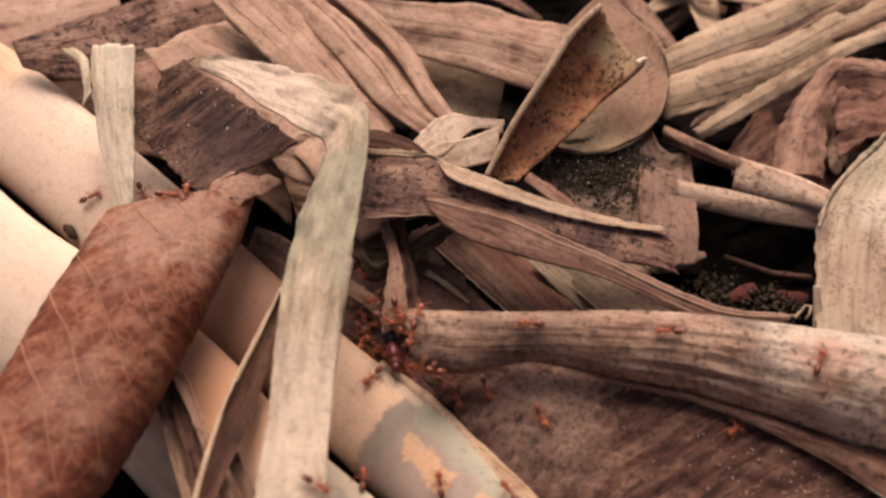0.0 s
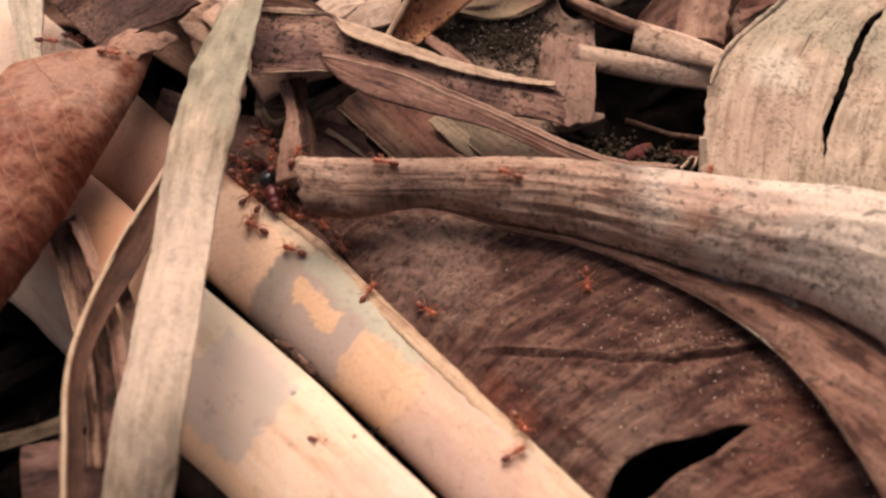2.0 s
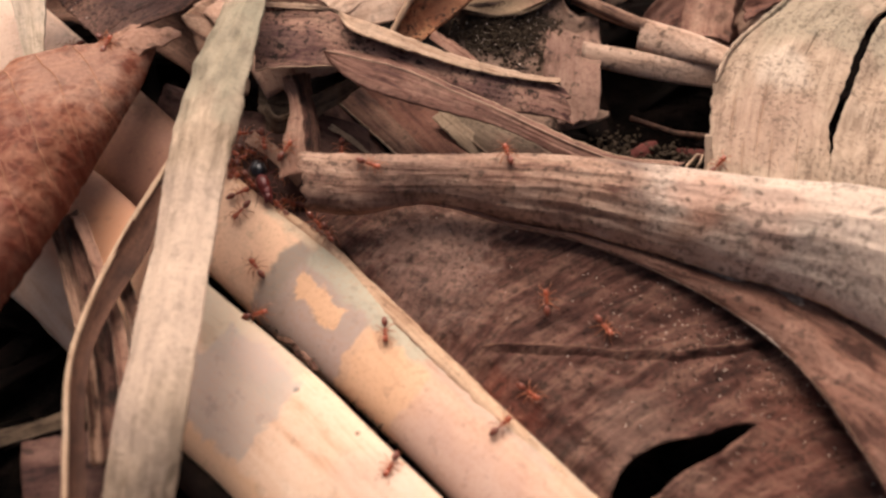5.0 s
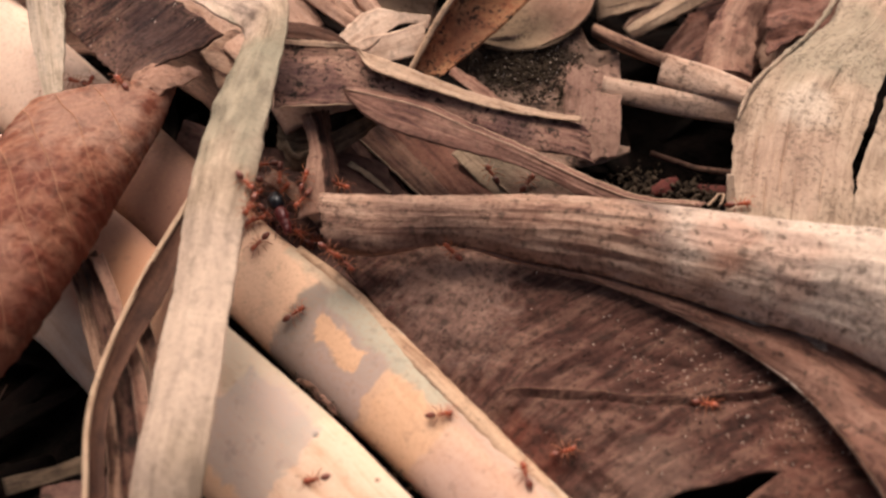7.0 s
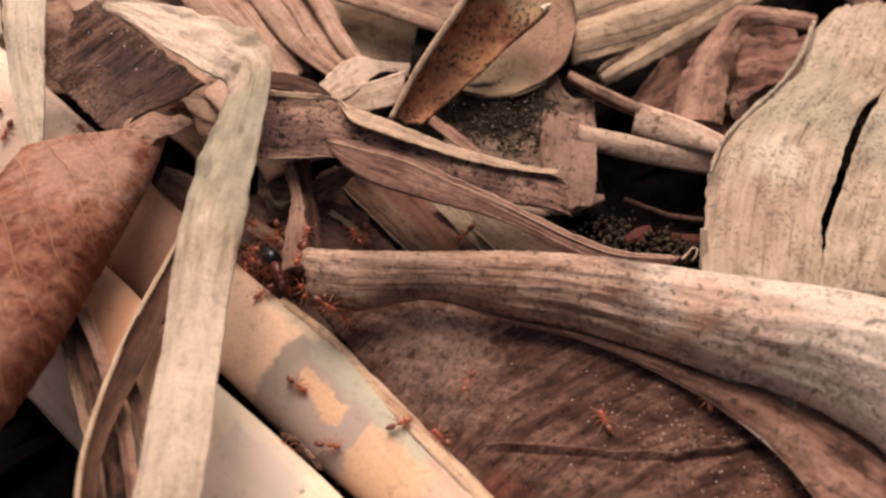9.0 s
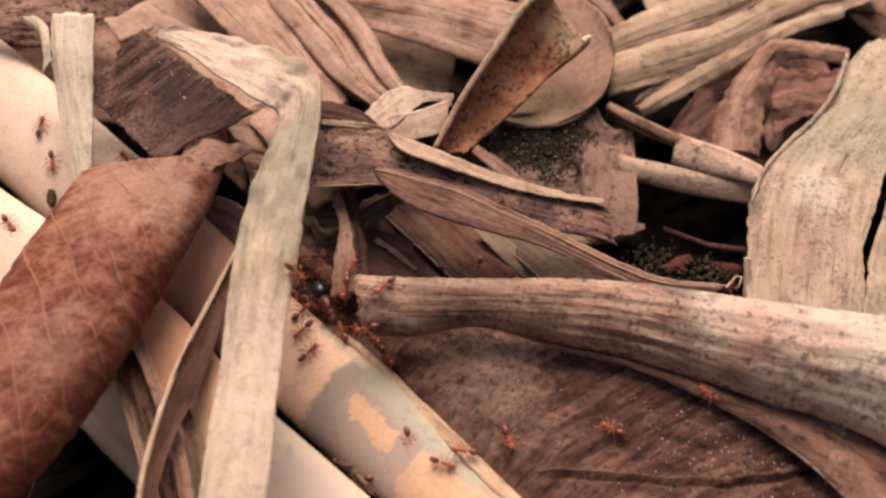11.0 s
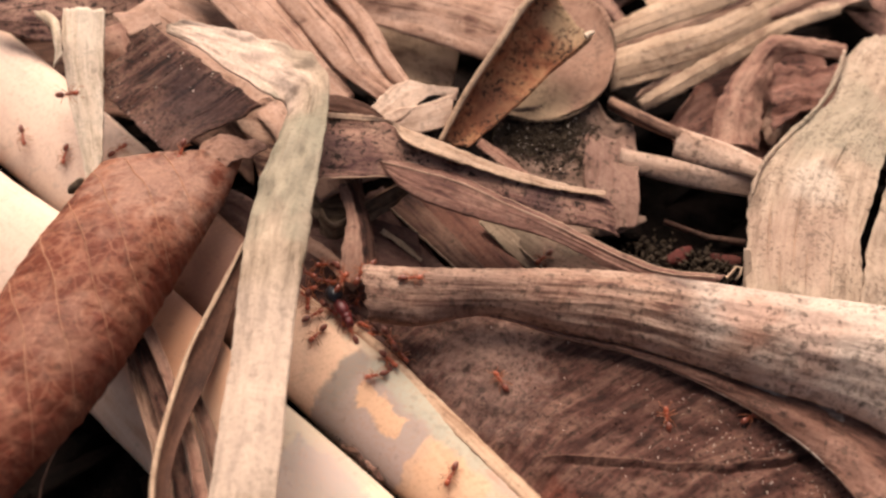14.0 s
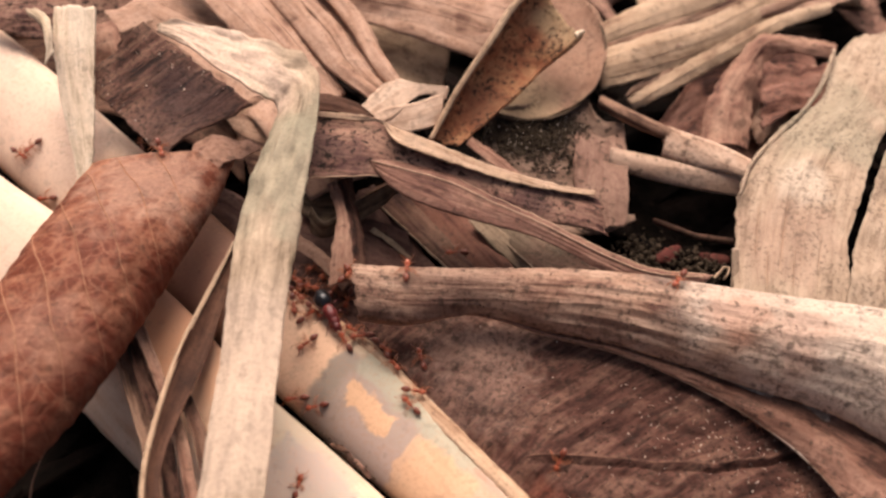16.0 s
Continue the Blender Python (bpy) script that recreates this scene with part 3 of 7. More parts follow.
# -- plan --
STRIP = [
    (-61.0, 25.5, 45.5, -0.5, 1.3, 0.2), (-56.1, 26.9, 44.0, -1.3, 3.4, 0.7), (-47.5, 26.0, 41.0, -1.0, 6.4, 1.0),
    (-38.0, 25.2, 37.5, -0.7, 9.1, 1.2), (-29.9, 23.7, 35.0, 0.5, 10.2, 1.0), (-24.4, 24.1, 32.5, 2.8, 8.8, 0.9),
    (-21.7, 20.3, 31.0, 4.8, 6.8, 2.0), (-21.2, 13.7, 29.5, 5.9, 3.9, 1.5), (-21.5, 2.7, 28.5, 6.9, -0.0, 1.5),
    (-22.5, -10.7, 26.0, 7.6, -0.9, 2.0), (-22.9, -24.9, 23.5, 8.3, -0.2, 1.5), (-22.4, -40.6, 21.5, 7.8, -0.2, 1.5),
    (-21.4, -63.4, 16.5, 7.5, -0.2, 1.5), (-20.3, -85.0, 12.5, 7.8, -0.0, 1.5), (-20.2, -103.9, 6.5, 8.1, 0.1, 1.5),
    (-21.8, -123.1, -11.5, 8.5, 0.2, 1.5),
]
THINBLADE = [
    (-35.0, -12.5, 0.5, -0.4, 0.5, 1.5), (-37.2, -31.0, -0.6, -2.2, 0.0, 1.4), (-39.0, -46.5, -0.6, -3.2, 0.5, 1.4),
    (-40.0, -56.5, 0.2, -3.2, 0.5, 1.2), (-40.8, -71.0, 3.0, -2.4, 0.0, 1.5), (-40.9, -87.0, 4.4, -1.7, 0.0, 1.6),
    (-39.1, -97.5, 4.7, -1.9, 0.5, 1.7), (-35.4, -111.5, 4.2, -1.9, 0.5, 1.8), (-32.0, -123.5, 3.2, -2.0, 0.5, 1.8),
    (-28.5, -137.5, 0.0, -2.0, 0.5, 2.0),
]
CANEA = [
    (-232.7, 129.0, -4.0, 12.5, 14.0, 12.4), (-142.4, 62.4, -8.0, 10.9, 10.4, 9.2), (-111.5, 39.4, -10.0, 10.3, 10.2, 9.0),
    (-74.1, 9.8, -12.0, 10.0, 9.7, 8.6), (-17.6, -32.3, -15.0, 8.3, 7.5, 6.1), (5.6, -49.5, -17.0, 8.6, 8.6, 7.1),
    (31.9, -71.9, -18.0, 8.9, 7.1, 5.7), (67.9, -105.3, -19.0, 8.2, 7.2, 5.9), (99.0, -134.5, -21.0, 8.5, 7.4, 6.0),
]
CANEB = [
    (-210.8, 69.3, -15.6, 15.6, 15.5, 13.7), (-129.9, 1.6, -17.6, 14.5, 13.4, 11.8), (-66.2, -35.2, -19.6, 12.7, 12.6, 10.3),
    (-35.6, -61.4, -20.6, 11.9, 11.6, 9.5), (-6.2, -83.5, -20.6, 11.5, 11.1, 9.1), (30.1, -113.8, -21.6, 11.1, 10.8, 8.9), (65.3, -142.9, -22.6, 10.2, 9.7, 7.9),
]
BROWNLEAF = [
    (-58.4, 7.0, 13.0, -19.6, -3.1, -1.0), (-60.9, -4.5, 12.0, -19.9, -0.5, -0.0), (-65.5, -22.4, 11.0, -19.5, 1.7, 1.0),
    (-70.7, -41.6, 10.0, -19.3, 0.2, 2.0), (-76.2, -61.3, 8.5, -19.0, -0.2, 2.5), (-82.6, -80.0, 7.0, -17.5, 0.0, 3.0),
    (-89.9, -96.9, 5.0, -16.0, -1.3, 3.0), (-97.9, -115.1, 1.0, -14.5, -1.7, 3.0),
]
LEAFFLAP = [
    (-50.5, 4.0, 13.5, -1.5, 2.0, 0.6), (-46.5, 7.8, 15.5, -3.4, 4.4, 1.2), (-42.5, 9.8, 16.8, -2.6, 4.6, 1.2),
    (-37.5, 10.8, 17.0, -1.2, 3.0, 0.8), (-32.0, 12.6, 16.8, -0.2, 0.6, 0.2),
]
STEM = [
    (1.0, -29.3, 6.8, -1.9, 6.3, 4.2), (13.1, -29.2, 7.0, -1.8, 6.1, 5.0), (31.7, -25.9, 7.6, -0.7, 3.7, 5.4),
    (54.7, -27.1, 8.0, -0.9, 7.3, 6.0), (73.1, -28.2, 7.8, -0.9, 9.4, 6.2), (91.8, -32.3, 8.0, -0.0, 11.9, 7.0),
    (111.5, -38.3, 8.5, 2.6, 15.7, 7.5), (131.0, -45.9, 9.0, 7.8, 21.1, 8.0), (149.8, -59.3, 10.0, 15.8, 26.7, 8.0),
    (166.9, -74.1, 9.0, 23.5, 30.2, 9.0),
]
FLOORLEAF = [
    (45.5, -71.9, -14.5, -43.1, 43.2, 7.5), (59.2, -70.2, -10.0, -40.3, 46.1, 7.0), (76.0, -70.1, -7.5, -34.3, 47.9, 6.5),
    (99.1, -71.1, -6.0, -27.0, 47.5, 6.0), (127.5, -77.1, -6.0, -18.4, 42.0, 6.0), (156.1, -89.1, -6.5, -13.2, 32.3, 6.5),
    (189.5, -103.2, -8.0, -9.6, 22.4, 6.0),
]
THINLEAF = [
    (-18.9, 15.1, 16.0, -0.7, 10.0, 3.8),
    (-7.2, 15.2, 17.0, 0.7, 9.6, 3.8),
    (3.4, 15.0, 17.0, 0.1, 7.3, 2.8),
    (16.9, 10.8, 15.0, 0.2, 6.1, 2.8),
    (30.1, 8.3, 13.5, 0.2, 5.3, 2.3),
    (45.0, 6.3, 11.5, 0.2, 4.5, 2.3),
    (65.5, 7.0, 8.5, -1.8, 4.8, 2.3),
    (68.4, 6.8, 7.5, -1.2, 4.7, 2.3),
]
THINRIM = [
    (-19.0, 21.9, 22.6, -0.1, 0.7, 0.5), (-6.2, 22.3, 22.6, -0.1, 1.0, 0.5), (2.5, 21.3, 22.6, 0.1, 0.6, 0.5),
    (5.2, 17.5, 22.9, -1.0, 3.3, 0.2), (17.5, 14.2, 21.1, -0.7, 3.5, 0.5), (30.3, 11.8, 18.6, -0.3, 2.5, 0.5),
    (44.9, 10.7, 15.6, -0.1, 2.0, 0.5), (56.5, 10.6, 13.9, -0.2, 1.5, 0.2), (65.6, 11.7, 12.6, 0.0, 1.0, 0.0),
]
LOWLEAF = [
    (-0.4, 11.2, 16.5, -0.2, 0.4, 0.5), (7.2, 7.5, 16.0, -0.2, 4.4, 1.0), (19.0, 4.9, 14.8, 0.3, 6.1, 1.2),
    (31.3, 2.1, 13.0, -0.4, 5.3, 1.0), (44.0, -0.6, 11.0, 0.2, 3.5, 1.0), (56.7, -4.2, 9.0, 0.6, 2.4, 1.0),
    (69.0, -9.1, 7.0, 1.5, 2.3, 1.0), (81.1, -11.8, 5.2, 2.3, 2.5, 0.8), (98.4, -10.7, 4.5, 2.0, 2.3, 0.5),
]
MOSSLEAF = [
    (32.5, 39.1, -1.0, 0.9, 12.9, 3.0), (49.6, 37.1, -3.0, 1.6, 21.5, 5.0), (62.8, 37.9, -3.0, 0.9, 24.2, 6.0),
    (70.3, 33.7, -3.5, -1.1, 18.2, 5.5), (75.8, 35.3, -4.0, 0.1, 16.9, 5.0), (77.8, 35.0, -4.5, -0.5, 12.5, 4.5),
]
MOSSFLAP = [
    (69.0, 53.0, 1.2, 7.6, 0.6, 0.5), (69.4, 43.0, 0.6, 8.0, 0.3, 0.6), (69.6, 31.0, -0.8, 8.2, 0.2, 0.8), (71.0, 20.0, -3.2, 7.0, 0.4, 0.8),
    (72.0, 14.5, -5.0, 5.6, 0.8, 0.6),
]
MOSSNIB = [
    (71.3, 17.9, -8.5, -0.0, 2.0, 0.5), (77.9, 22.0, -8.5, -0.5, 1.8, 0.5), (81.4, 23.0, -8.0, -0.1, 0.9, 0.0),
]
CURLLEAF = [
    (21.0, 30.5, 8.0, -4.3, -1.4, 2.0), (29.2, 44.1, 13.0, -6.9, -1.3, 4.0), (39.4, 58.9, 19.5, -8.5, -0.6, 5.5),
    (46.5, 67.5, 25.5, -9.0, 3.1, 5.5), (52.8, 74.0, 29.5, -7.2, 6.0, 5.5),
]
ROUNDLEAF = [
    (51.2, 116.8, 14.0, -1.4, 1.7, 0.0), (50.3, 97.3, 12.5, -12.9, -0.8, -1.5), (50.1, 80.2, 11.0, -19.0, -4.8, -2.0),
    (50.5, 64.9, 8.0, -18.6, -5.9, -2.0), (49.0, 53.1, 5.0, -12.5, -3.2, -1.0), (48.8, 50.4, 3.5, -2.9, -0.3, -0.5),
]
BLEACHA = [
    (-3.6, 32.2, 13.0, -1.8, 2.2, 1.5), (1.4, 37.2, 15.0, -3.2, 3.4, 2.0), (6.3, 41.6, 16.5, -1.8, 3.6, 1.8),
    (12.0, 44.4, 16.0, -0.4, 1.3, 0.9), (20.2, 45.8, 14.5, -0.2, 1.5, 1.2),
]
TWIGA = [
    (68.7, 59.1, 5.5, 0.8, 1.9, 0.5), (78.1, 51.5, 7.0, 0.8, 1.9, 1.0), (89.9, 44.1, 8.0, 0.7, 1.6, 1.0),
]
TWIGB = [
    (88.6, 42.9, 6.5, 0.9, 4.4, 2.4), (100.5, 38.6, 6.8, 0.6, 3.6, 2.2), (113.5, 33.2, 7.0, 0.6, 2.6, 1.8),
    (124.9, 28.0, 7.0, 0.5, 1.6, 1.4),
]
TWIGC = [
    (72.3, 39.6, 0.5, 0.1, 2.2, 2.5), (89.2, 35.1, 1.0, 0.4, 2.3, 3.0), (111.8, 31.5, 1.5, 0.0, 2.4, 2.5),
    (128.2, 27.0, 1.5, 0.4, 2.4, 2.5),
]
HUSK = [
    (165.5, 97.4, 14.0, -12.9, -3.5, 0.0), (159.1, 84.1, 13.5, -14.4, -1.3, -0.5), (149.9, 61.7, 13.5, -12.8, 0.0, -0.5),
    (139.3, 48.0, 13.0, -15.6, 0.3, -1.0), (130.7, 32.1, 12.5, -17.7, 0.2, -1.5), (125.8, 18.3, 11.0, -17.1, 2.4, -2.0),
    (122.4, 2.8, 8.5, -15.2, 1.3, -2.5), (120.2, -16.5, 5.0, -14.7, -0.3, -2.0),
]
HUSKB = [
    (209.2, 111.6, 13.0, -24.3, -6.7, 1.0), (202.4, 91.1, 13.0, -27.0, -5.3, 1.0), (194.1, 65.5, 13.0, -29.8, -4.8, 1.0),
    (184.0, 39.1, 13.0, -32.4, -4.4, 1.0), (178.1, 20.5, 12.5, -32.7, -3.2, 0.5), (173.0, 4.0, 11.0, -33.4, -2.3, 0.0),
    (167.9, -19.4, 7.5, -32.3, 1.2, -0.5),
]
DARKPLATE = [
    (-74.4, 23.6, 11.0, -15.2, 13.0, 2.5), (-68.4, 28.2, 14.3, -15.9, 14.1, 2.0), (-61.3, 34.4, 17.6, -17.3, 14.2, 1.5),
    (-55.1, 40.6, 20.0, -18.8, 14.0, 1.0),
]
PALESTICK = [
    (-94.4, 53.0, 26.5, 6.3, 0.1, 0.5), (-92.3, 42.0, 21.5, 6.0, 0.6, 0.5), (-89.6, 31.0, 15.5, 5.3, 0.8, 0.5),
    (-86.2, 19.5, 10.0, 3.9, 0.8, 0.5), (-82.2, 5.5, 3.6, 2.0, 0.6, 0.4), (-79.5, -6.0, -1.5, 1.0, 0.3, 0.2),
]
STICKFLAKE = [
    (-108.0, 49.6, 26.0, -0.6, 1.0, 0.5), (-103.0, 47.0, 26.5, -0.7, 2.1, 1.0), (-99.4, 41.6, 26.0, -0.2, 3.6, 1.5),
    (-97.6, 34.0, 22.0, 1.0, 1.9, 1.0),
]
FANA = [
    (68.2, 92.6, 4.0, -1.1, 3.8, 2.0), (85.1, 102.6, 6.5, -1.5, 5.5, 2.5), (104.4, 113.7, 8.5, -1.8, 6.4, 2.5),
    (128.2, 130.5, 10.5, -2.0, 4.3, 2.5), (159.3, 150.9, 13.0, -1.9, 3.6, 2.0),
]
FANB = [
    (69.1, 79.5, 1.0, -1.1, 6.6, 3.0), (86.9, 87.0, 3.5, -2.1, 6.0, 3.5), (108.2, 98.6, 5.5, -3.1, 4.6, 3.5),
    (128.7, 116.5, 7.0, -2.7, 3.3, 3.0), (157.4, 135.0, 10.0, -1.9, 3.4, 2.0),
]
FANC = [
    (79.3, 64.6, 0.5, -1.4, 0.8, 1.5), (93.1, 75.0, 3.5, -1.9, 1.8, 1.5), (111.5, 89.9, 6.5, -1.9, 2.1, 1.5),
    (129.7, 104.2, 9.0, -0.9, 2.3, 1.0), (148.3, 113.6, 11.0, -0.5, 1.6, 1.0),
]
FAND = [
    (80.2, 74.7, -2.5, 1.8, 2.3, 0.5), (93.6, 85.2, 0.5, -0.8, 2.1, 0.5), (113.5, 101.4, 3.5, -1.7, 1.8, 0.5),
    (133.1, 115.2, 5.5, -1.6, 3.0, 0.5), (160.0, 129.2, 7.5, -0.4, 4.0, 0.5),
]
CRUMPB = [
    (121.1, 70.0, 4.0, 0.5, 14.8, 2.0), (131.8, 74.5, 5.0, -0.1, 9.0, 2.0), (144.8, 76.9, 6.0, -0.9, 8.2, 2.0),
]
TOPBLADE = [
    (-59.6, 106.4, 18.0, 0.1, 5.0, 2.0), (-37.0, 96.7, 17.0, 1.8, 0.6, 3.0), (-14.5, 90.3, 14.0, 1.1, 6.6, 4.0),
    (7.2, 89.0, 12.0, 0.8, 11.3, 4.0), (28.0, 85.2, 10.0, 0.1, 12.0, 4.0), (47.8, 84.4, 8.0, 0.4, 9.2, 4.0),
]
GREYPLATE = [
    (-22.9, 91.4, 0.0, 2.0, 6.5, 2.0), (-8.3, 84.4, -1.0, 2.7, 9.5, 3.0), (5.7, 81.6, -2.5, 1.8, 10.8, 3.5),
    (19.0, 79.0, -3.5, 0.7, 7.5, 3.5),
]
PINKA = [
    (-70.3, 93.7, 22.0, -6.2, -4.6, 0.0), (-54.2, 78.7, 20.0, -6.7, -6.6, 0.0), (-39.9, 64.9, 17.0, -6.7, -6.3, 0.0),
    (-27.2, 52.9, 14.0, -6.1, -4.6, 0.0), (-14.1, 41.4, 10.0, -2.8, -4.0, 0.0),
]
PINKB = [
    (-60.0, 107.3, 19.0, -7.2, -8.0, 1.0), (-38.4, 90.2, 17.5, -10.5, -6.1, 1.5), (-21.6, 73.1, 15.0, -11.0, -6.0, 2.0),
    (-8.3, 55.1, 12.5, -8.1, -6.0, 1.5), (4.8, 43.1, 10.0, -3.8, -4.6, 1.0),
]
PINKC = [
    (-34.6, 92.0, 13.0, -7.1, -0.8, 1.0), (-20.2, 77.8, 12.0, -5.2, -0.5, 1.0), (-7.9, 61.4, 11.0, -3.3, -1.6, 1.0),
    (5.5, 49.3, 9.5, -1.9, -2.1, 0.5),
]
PINKD = [
    (-80.4, 80.7, 10.0, -9.6, -9.2, 0.0), (-61.6, 70.8, 8.0, -7.0, -9.2, 0.0), (-40.3, 54.5, 7.0, -9.5, -10.3, 0.0),
    (-21.4, 33.9, 5.0, -10.6, -7.3, -0.0), (-8.0, 17.1, -2.0, -9.0, -6.6, -0.0),
]
UPDARK = [
    (-130.5, 65.1, 10.5, -2.1, 2.8, 2.5), (-113.6, 70.1, 10.0, -3.1, 10.0, 4.0), (-91.4, 84.5, 10.0, -3.5, 9.0, 4.0),
    (-67.6, 101.0, 9.5, -3.1, 8.1, 4.5), (-44.4, 119.1, 9.5, -2.7, 6.2, 4.5),
]
UPPINK = [
    (-168.7, 93.8, 1.0, -11.0, 25.1, 1.0), (-139.9, 99.1, 2.0, -9.3, 24.3, 2.0), (-113.3, 113.4, 2.0, -7.2, 20.7, 2.0),
]
BITA = [
    (-90.7, 51.4, 13.0, -0.7, 5.5, 3.0), (-85.4, 53.5, 13.5, -0.8, 6.8, 3.5), (-81.9, 49.2, 12.5, 0.0, 3.6, 3.5),
]
BITB = [
    (-86.8, 61.5, 15.0, -3.4, 3.8, 1.0), (-76.6, 68.3, 15.5, -1.7, 2.7, 1.5),
]
PINKLEAF = [
    (-43.6, 28.6, 7.0, -1.7, 1.2, 2.0), (-37.9, 28.9, 3.0, -1.8, 11.3, 6.0), (-25.4, 28.2, 1.5, -2.4, 15.6, 6.5),
]
OLIVECURL = [
    (-15.9, 3.1, -2.0, -0.4, 3.4, 2.0), (-11.4, -2.0, -0.5, -0.1, 0.9, 2.5), (-7.1, 1.6, -0.5, 0.6, 2.0, 2.5),
]
LOWLITTER = [
    (-65.7, -100.0, -19.0, -1.0, 1.7, 1.0), (-53.2, -94.8, -18.0, -0.9, 1.3, 1.0), (-42.3, -88.7, -18.0, -1.1, 2.1, 1.0),
]
LOWRED = [
    (-53.7, -108.5, -21.0, -3.7, 10.1, 1.0), (-43.2, -106.5, -20.5, -3.7, 11.0, 1.5), (-32.6, -105.3, -20.5, -3.5, 11.0, 1.5),
]
BLEACHB = [
    (-1.5, 31.2, 11.8, -1.8, 1.6, 1.5), (5.0, 33.0, 12.8, -1.8, 3.2, 2.2), (11.0, 35.0, 13.0, -1.4, 3.3, 2.2),
    (19.0, 40.6, 12.5, 0.0, 4.6, 2.5),
]
CURLRIM = [
    (16.7, 28.3, 10.5, -0.6, -0.4, 0.5), (22.7, 42.6, 17.5, -0.8, -0.2, 0.5), (31.3, 57.8, 25.5, -0.9, 0.0, 0.5),
    (38.0, 70.0, 31.5, -1.0, 0.3, 0.5), (45.9, 79.1, 35.5, -0.7, 0.6, 0.5),
]
THINEDGE = [
    (-35.5, -12.0, 2.0, -0.4, 0.3, 0.1), (-39.5, -31.0, 0.8, -0.6, 0.2, 0.3), (-42.3, -46.0, 0.8, -0.6, 0.2, 0.3),
    (-43.2, -56.0, 1.5, -0.6, 0.2, 0.3), (-43.1, -71.0, 4.6, -0.6, 0.2, 0.3), (-42.6, -87.0, 6.0, -0.6, 0.2, 0.3),
    (-41.0, -97.0, 6.4, -0.6, 0.2, 0.3), (-37.2, -111.0, 6.0, -0.6, 0.2, 0.3), (-34.0, -123.0, 5.0, -0.6, 0.2, 0.3),
    (-30.5, -137.0, 2.0, -0.6, 0.2, 0.3),
]
HOLLOWA = [
    (-29.2, -5.6, -10.5, -0.8, 15.3, 2.5), (-6.4, -9.2, -11.5, -3.3, 19.3, 3.5), (17.2, -14.3, -13.0, -4.5, 21.5, 4.0),
]
HOLLOWB = [
    (-19.2, -5.2, -2.5, 1.0, 1.9, 0.5), (-11.7, -9.2, -4.0, 1.1, 1.2, 1.0), (-2.7, -16.3, -7.0, 1.0, 1.4, 1.0),
]
HOLLOWC = [
    (-48.5, 9.5, -5.5, 0.9, 4.7, 2.5), (-39.1, 4.3, -6.0, 0.7, 6.4, 3.0), (-29.5, -3.8, -8.0, 0.7, 6.3, 3.0),
]
ROUNDRIM = [
    (36.7, 48.4, 4.5, -0.3, 0.4, 0.5), (45.8, 49.2, 3.5, -0.1, 0.6, 0.5), (53.7, 50.6, 4.5, -0.5, 0.5, 0.5),
    (61.6, 55.3, 6.5, -0.7, 0.2, 0.5), (68.4, 67.6, 9.5, -0.9, -0.2, 0.5), (69.3, 80.8, 13.0, -0.7, -0.1, -0.0),
    (63.7, 96.0, 15.0, -0.6, -1.0, 0.0),
]
FANE = [
    (71.1, 88.0, 4.0, -0.5, 0.7, 1.0), (85.6, 93.7, 7.0, -0.9, 0.9, 1.0), (100.7, 101.3, 8.5, -1.3, 0.8, 1.5),
    (122.2, 117.2, 10.0, -1.2, 1.6, 1.0), (152.9, 140.6, 12.0, -0.6, 2.6, 1.0),
]
FANF = [
    (72.2, 79.2, 1.0, -1.0, 1.4, 1.0), (89.7, 86.4, 3.5, -1.3, 1.1, 1.5), (110.6, 100.5, 5.5, -1.6, 0.8, 1.5),
    (127.7, 112.0, 7.5, -1.4, 0.9, 1.5), (159.7, 132.1, 10.0, -1.0, 1.7, 1.0),
]
CANERIM = [
    (-7.4, -26.4, -8.5, 1.1, 2.1, -0.5), (4.6, -35.1, -9.0, 1.4, 2.7, -1.0), (21.6, -50.7, -10.0, 1.8, 3.1, -1.0),
    (38.8, -66.5, -11.0, 1.9, 2.9, -1.0), (56.4, -83.1, -12.0, 1.9, 2.9, -1.0), (74.0, -99.5, -13.0, 2.2, 2.8, -1.0),
    (90.4, -114.6, -14.0, 2.4, 2.8, -1.0),
]
CRUMPC = [
    (91.9, 60.4, -9.0, -1.7, 6.0, 2.0), (107.8, 72.6, -8.5, -2.6, 17.7, 3.5), (125.0, 79.7, -6.5, -2.1, 24.8, 3.5),
    (145.4, 82.9, -4.5, 0.0, 27.9, 3.5),
]
CRUMPARC = [
    (108.9, 48.2, 0.0, -7.6, -1.1, 0.0), (111.0, 65.4, 3.5, -7.5, -0.3, 0.5), (118.0, 81.5, 8.0, -5.0, 0.9, 1.0),
    (124.6, 90.1, 10.5, -2.6, 2.9, 1.5), (135.8, 90.1, 11.5, -0.3, 2.8, 1.5), (146.5, 89.5, 11.0, 0.8, 2.7, 1.0),
]
CRUMPLE = [
    (120.6, 60.6, -4.0, -1.3, 3.7, 1.0), (127.3, 70.2, -2.0, -2.4, 6.8, 2.0), (135.8, 78.7, 0.0, -1.7, 7.4, 2.0),
    (142.9, 84.2, 1.5, -1.6, 5.6, 1.5),
]
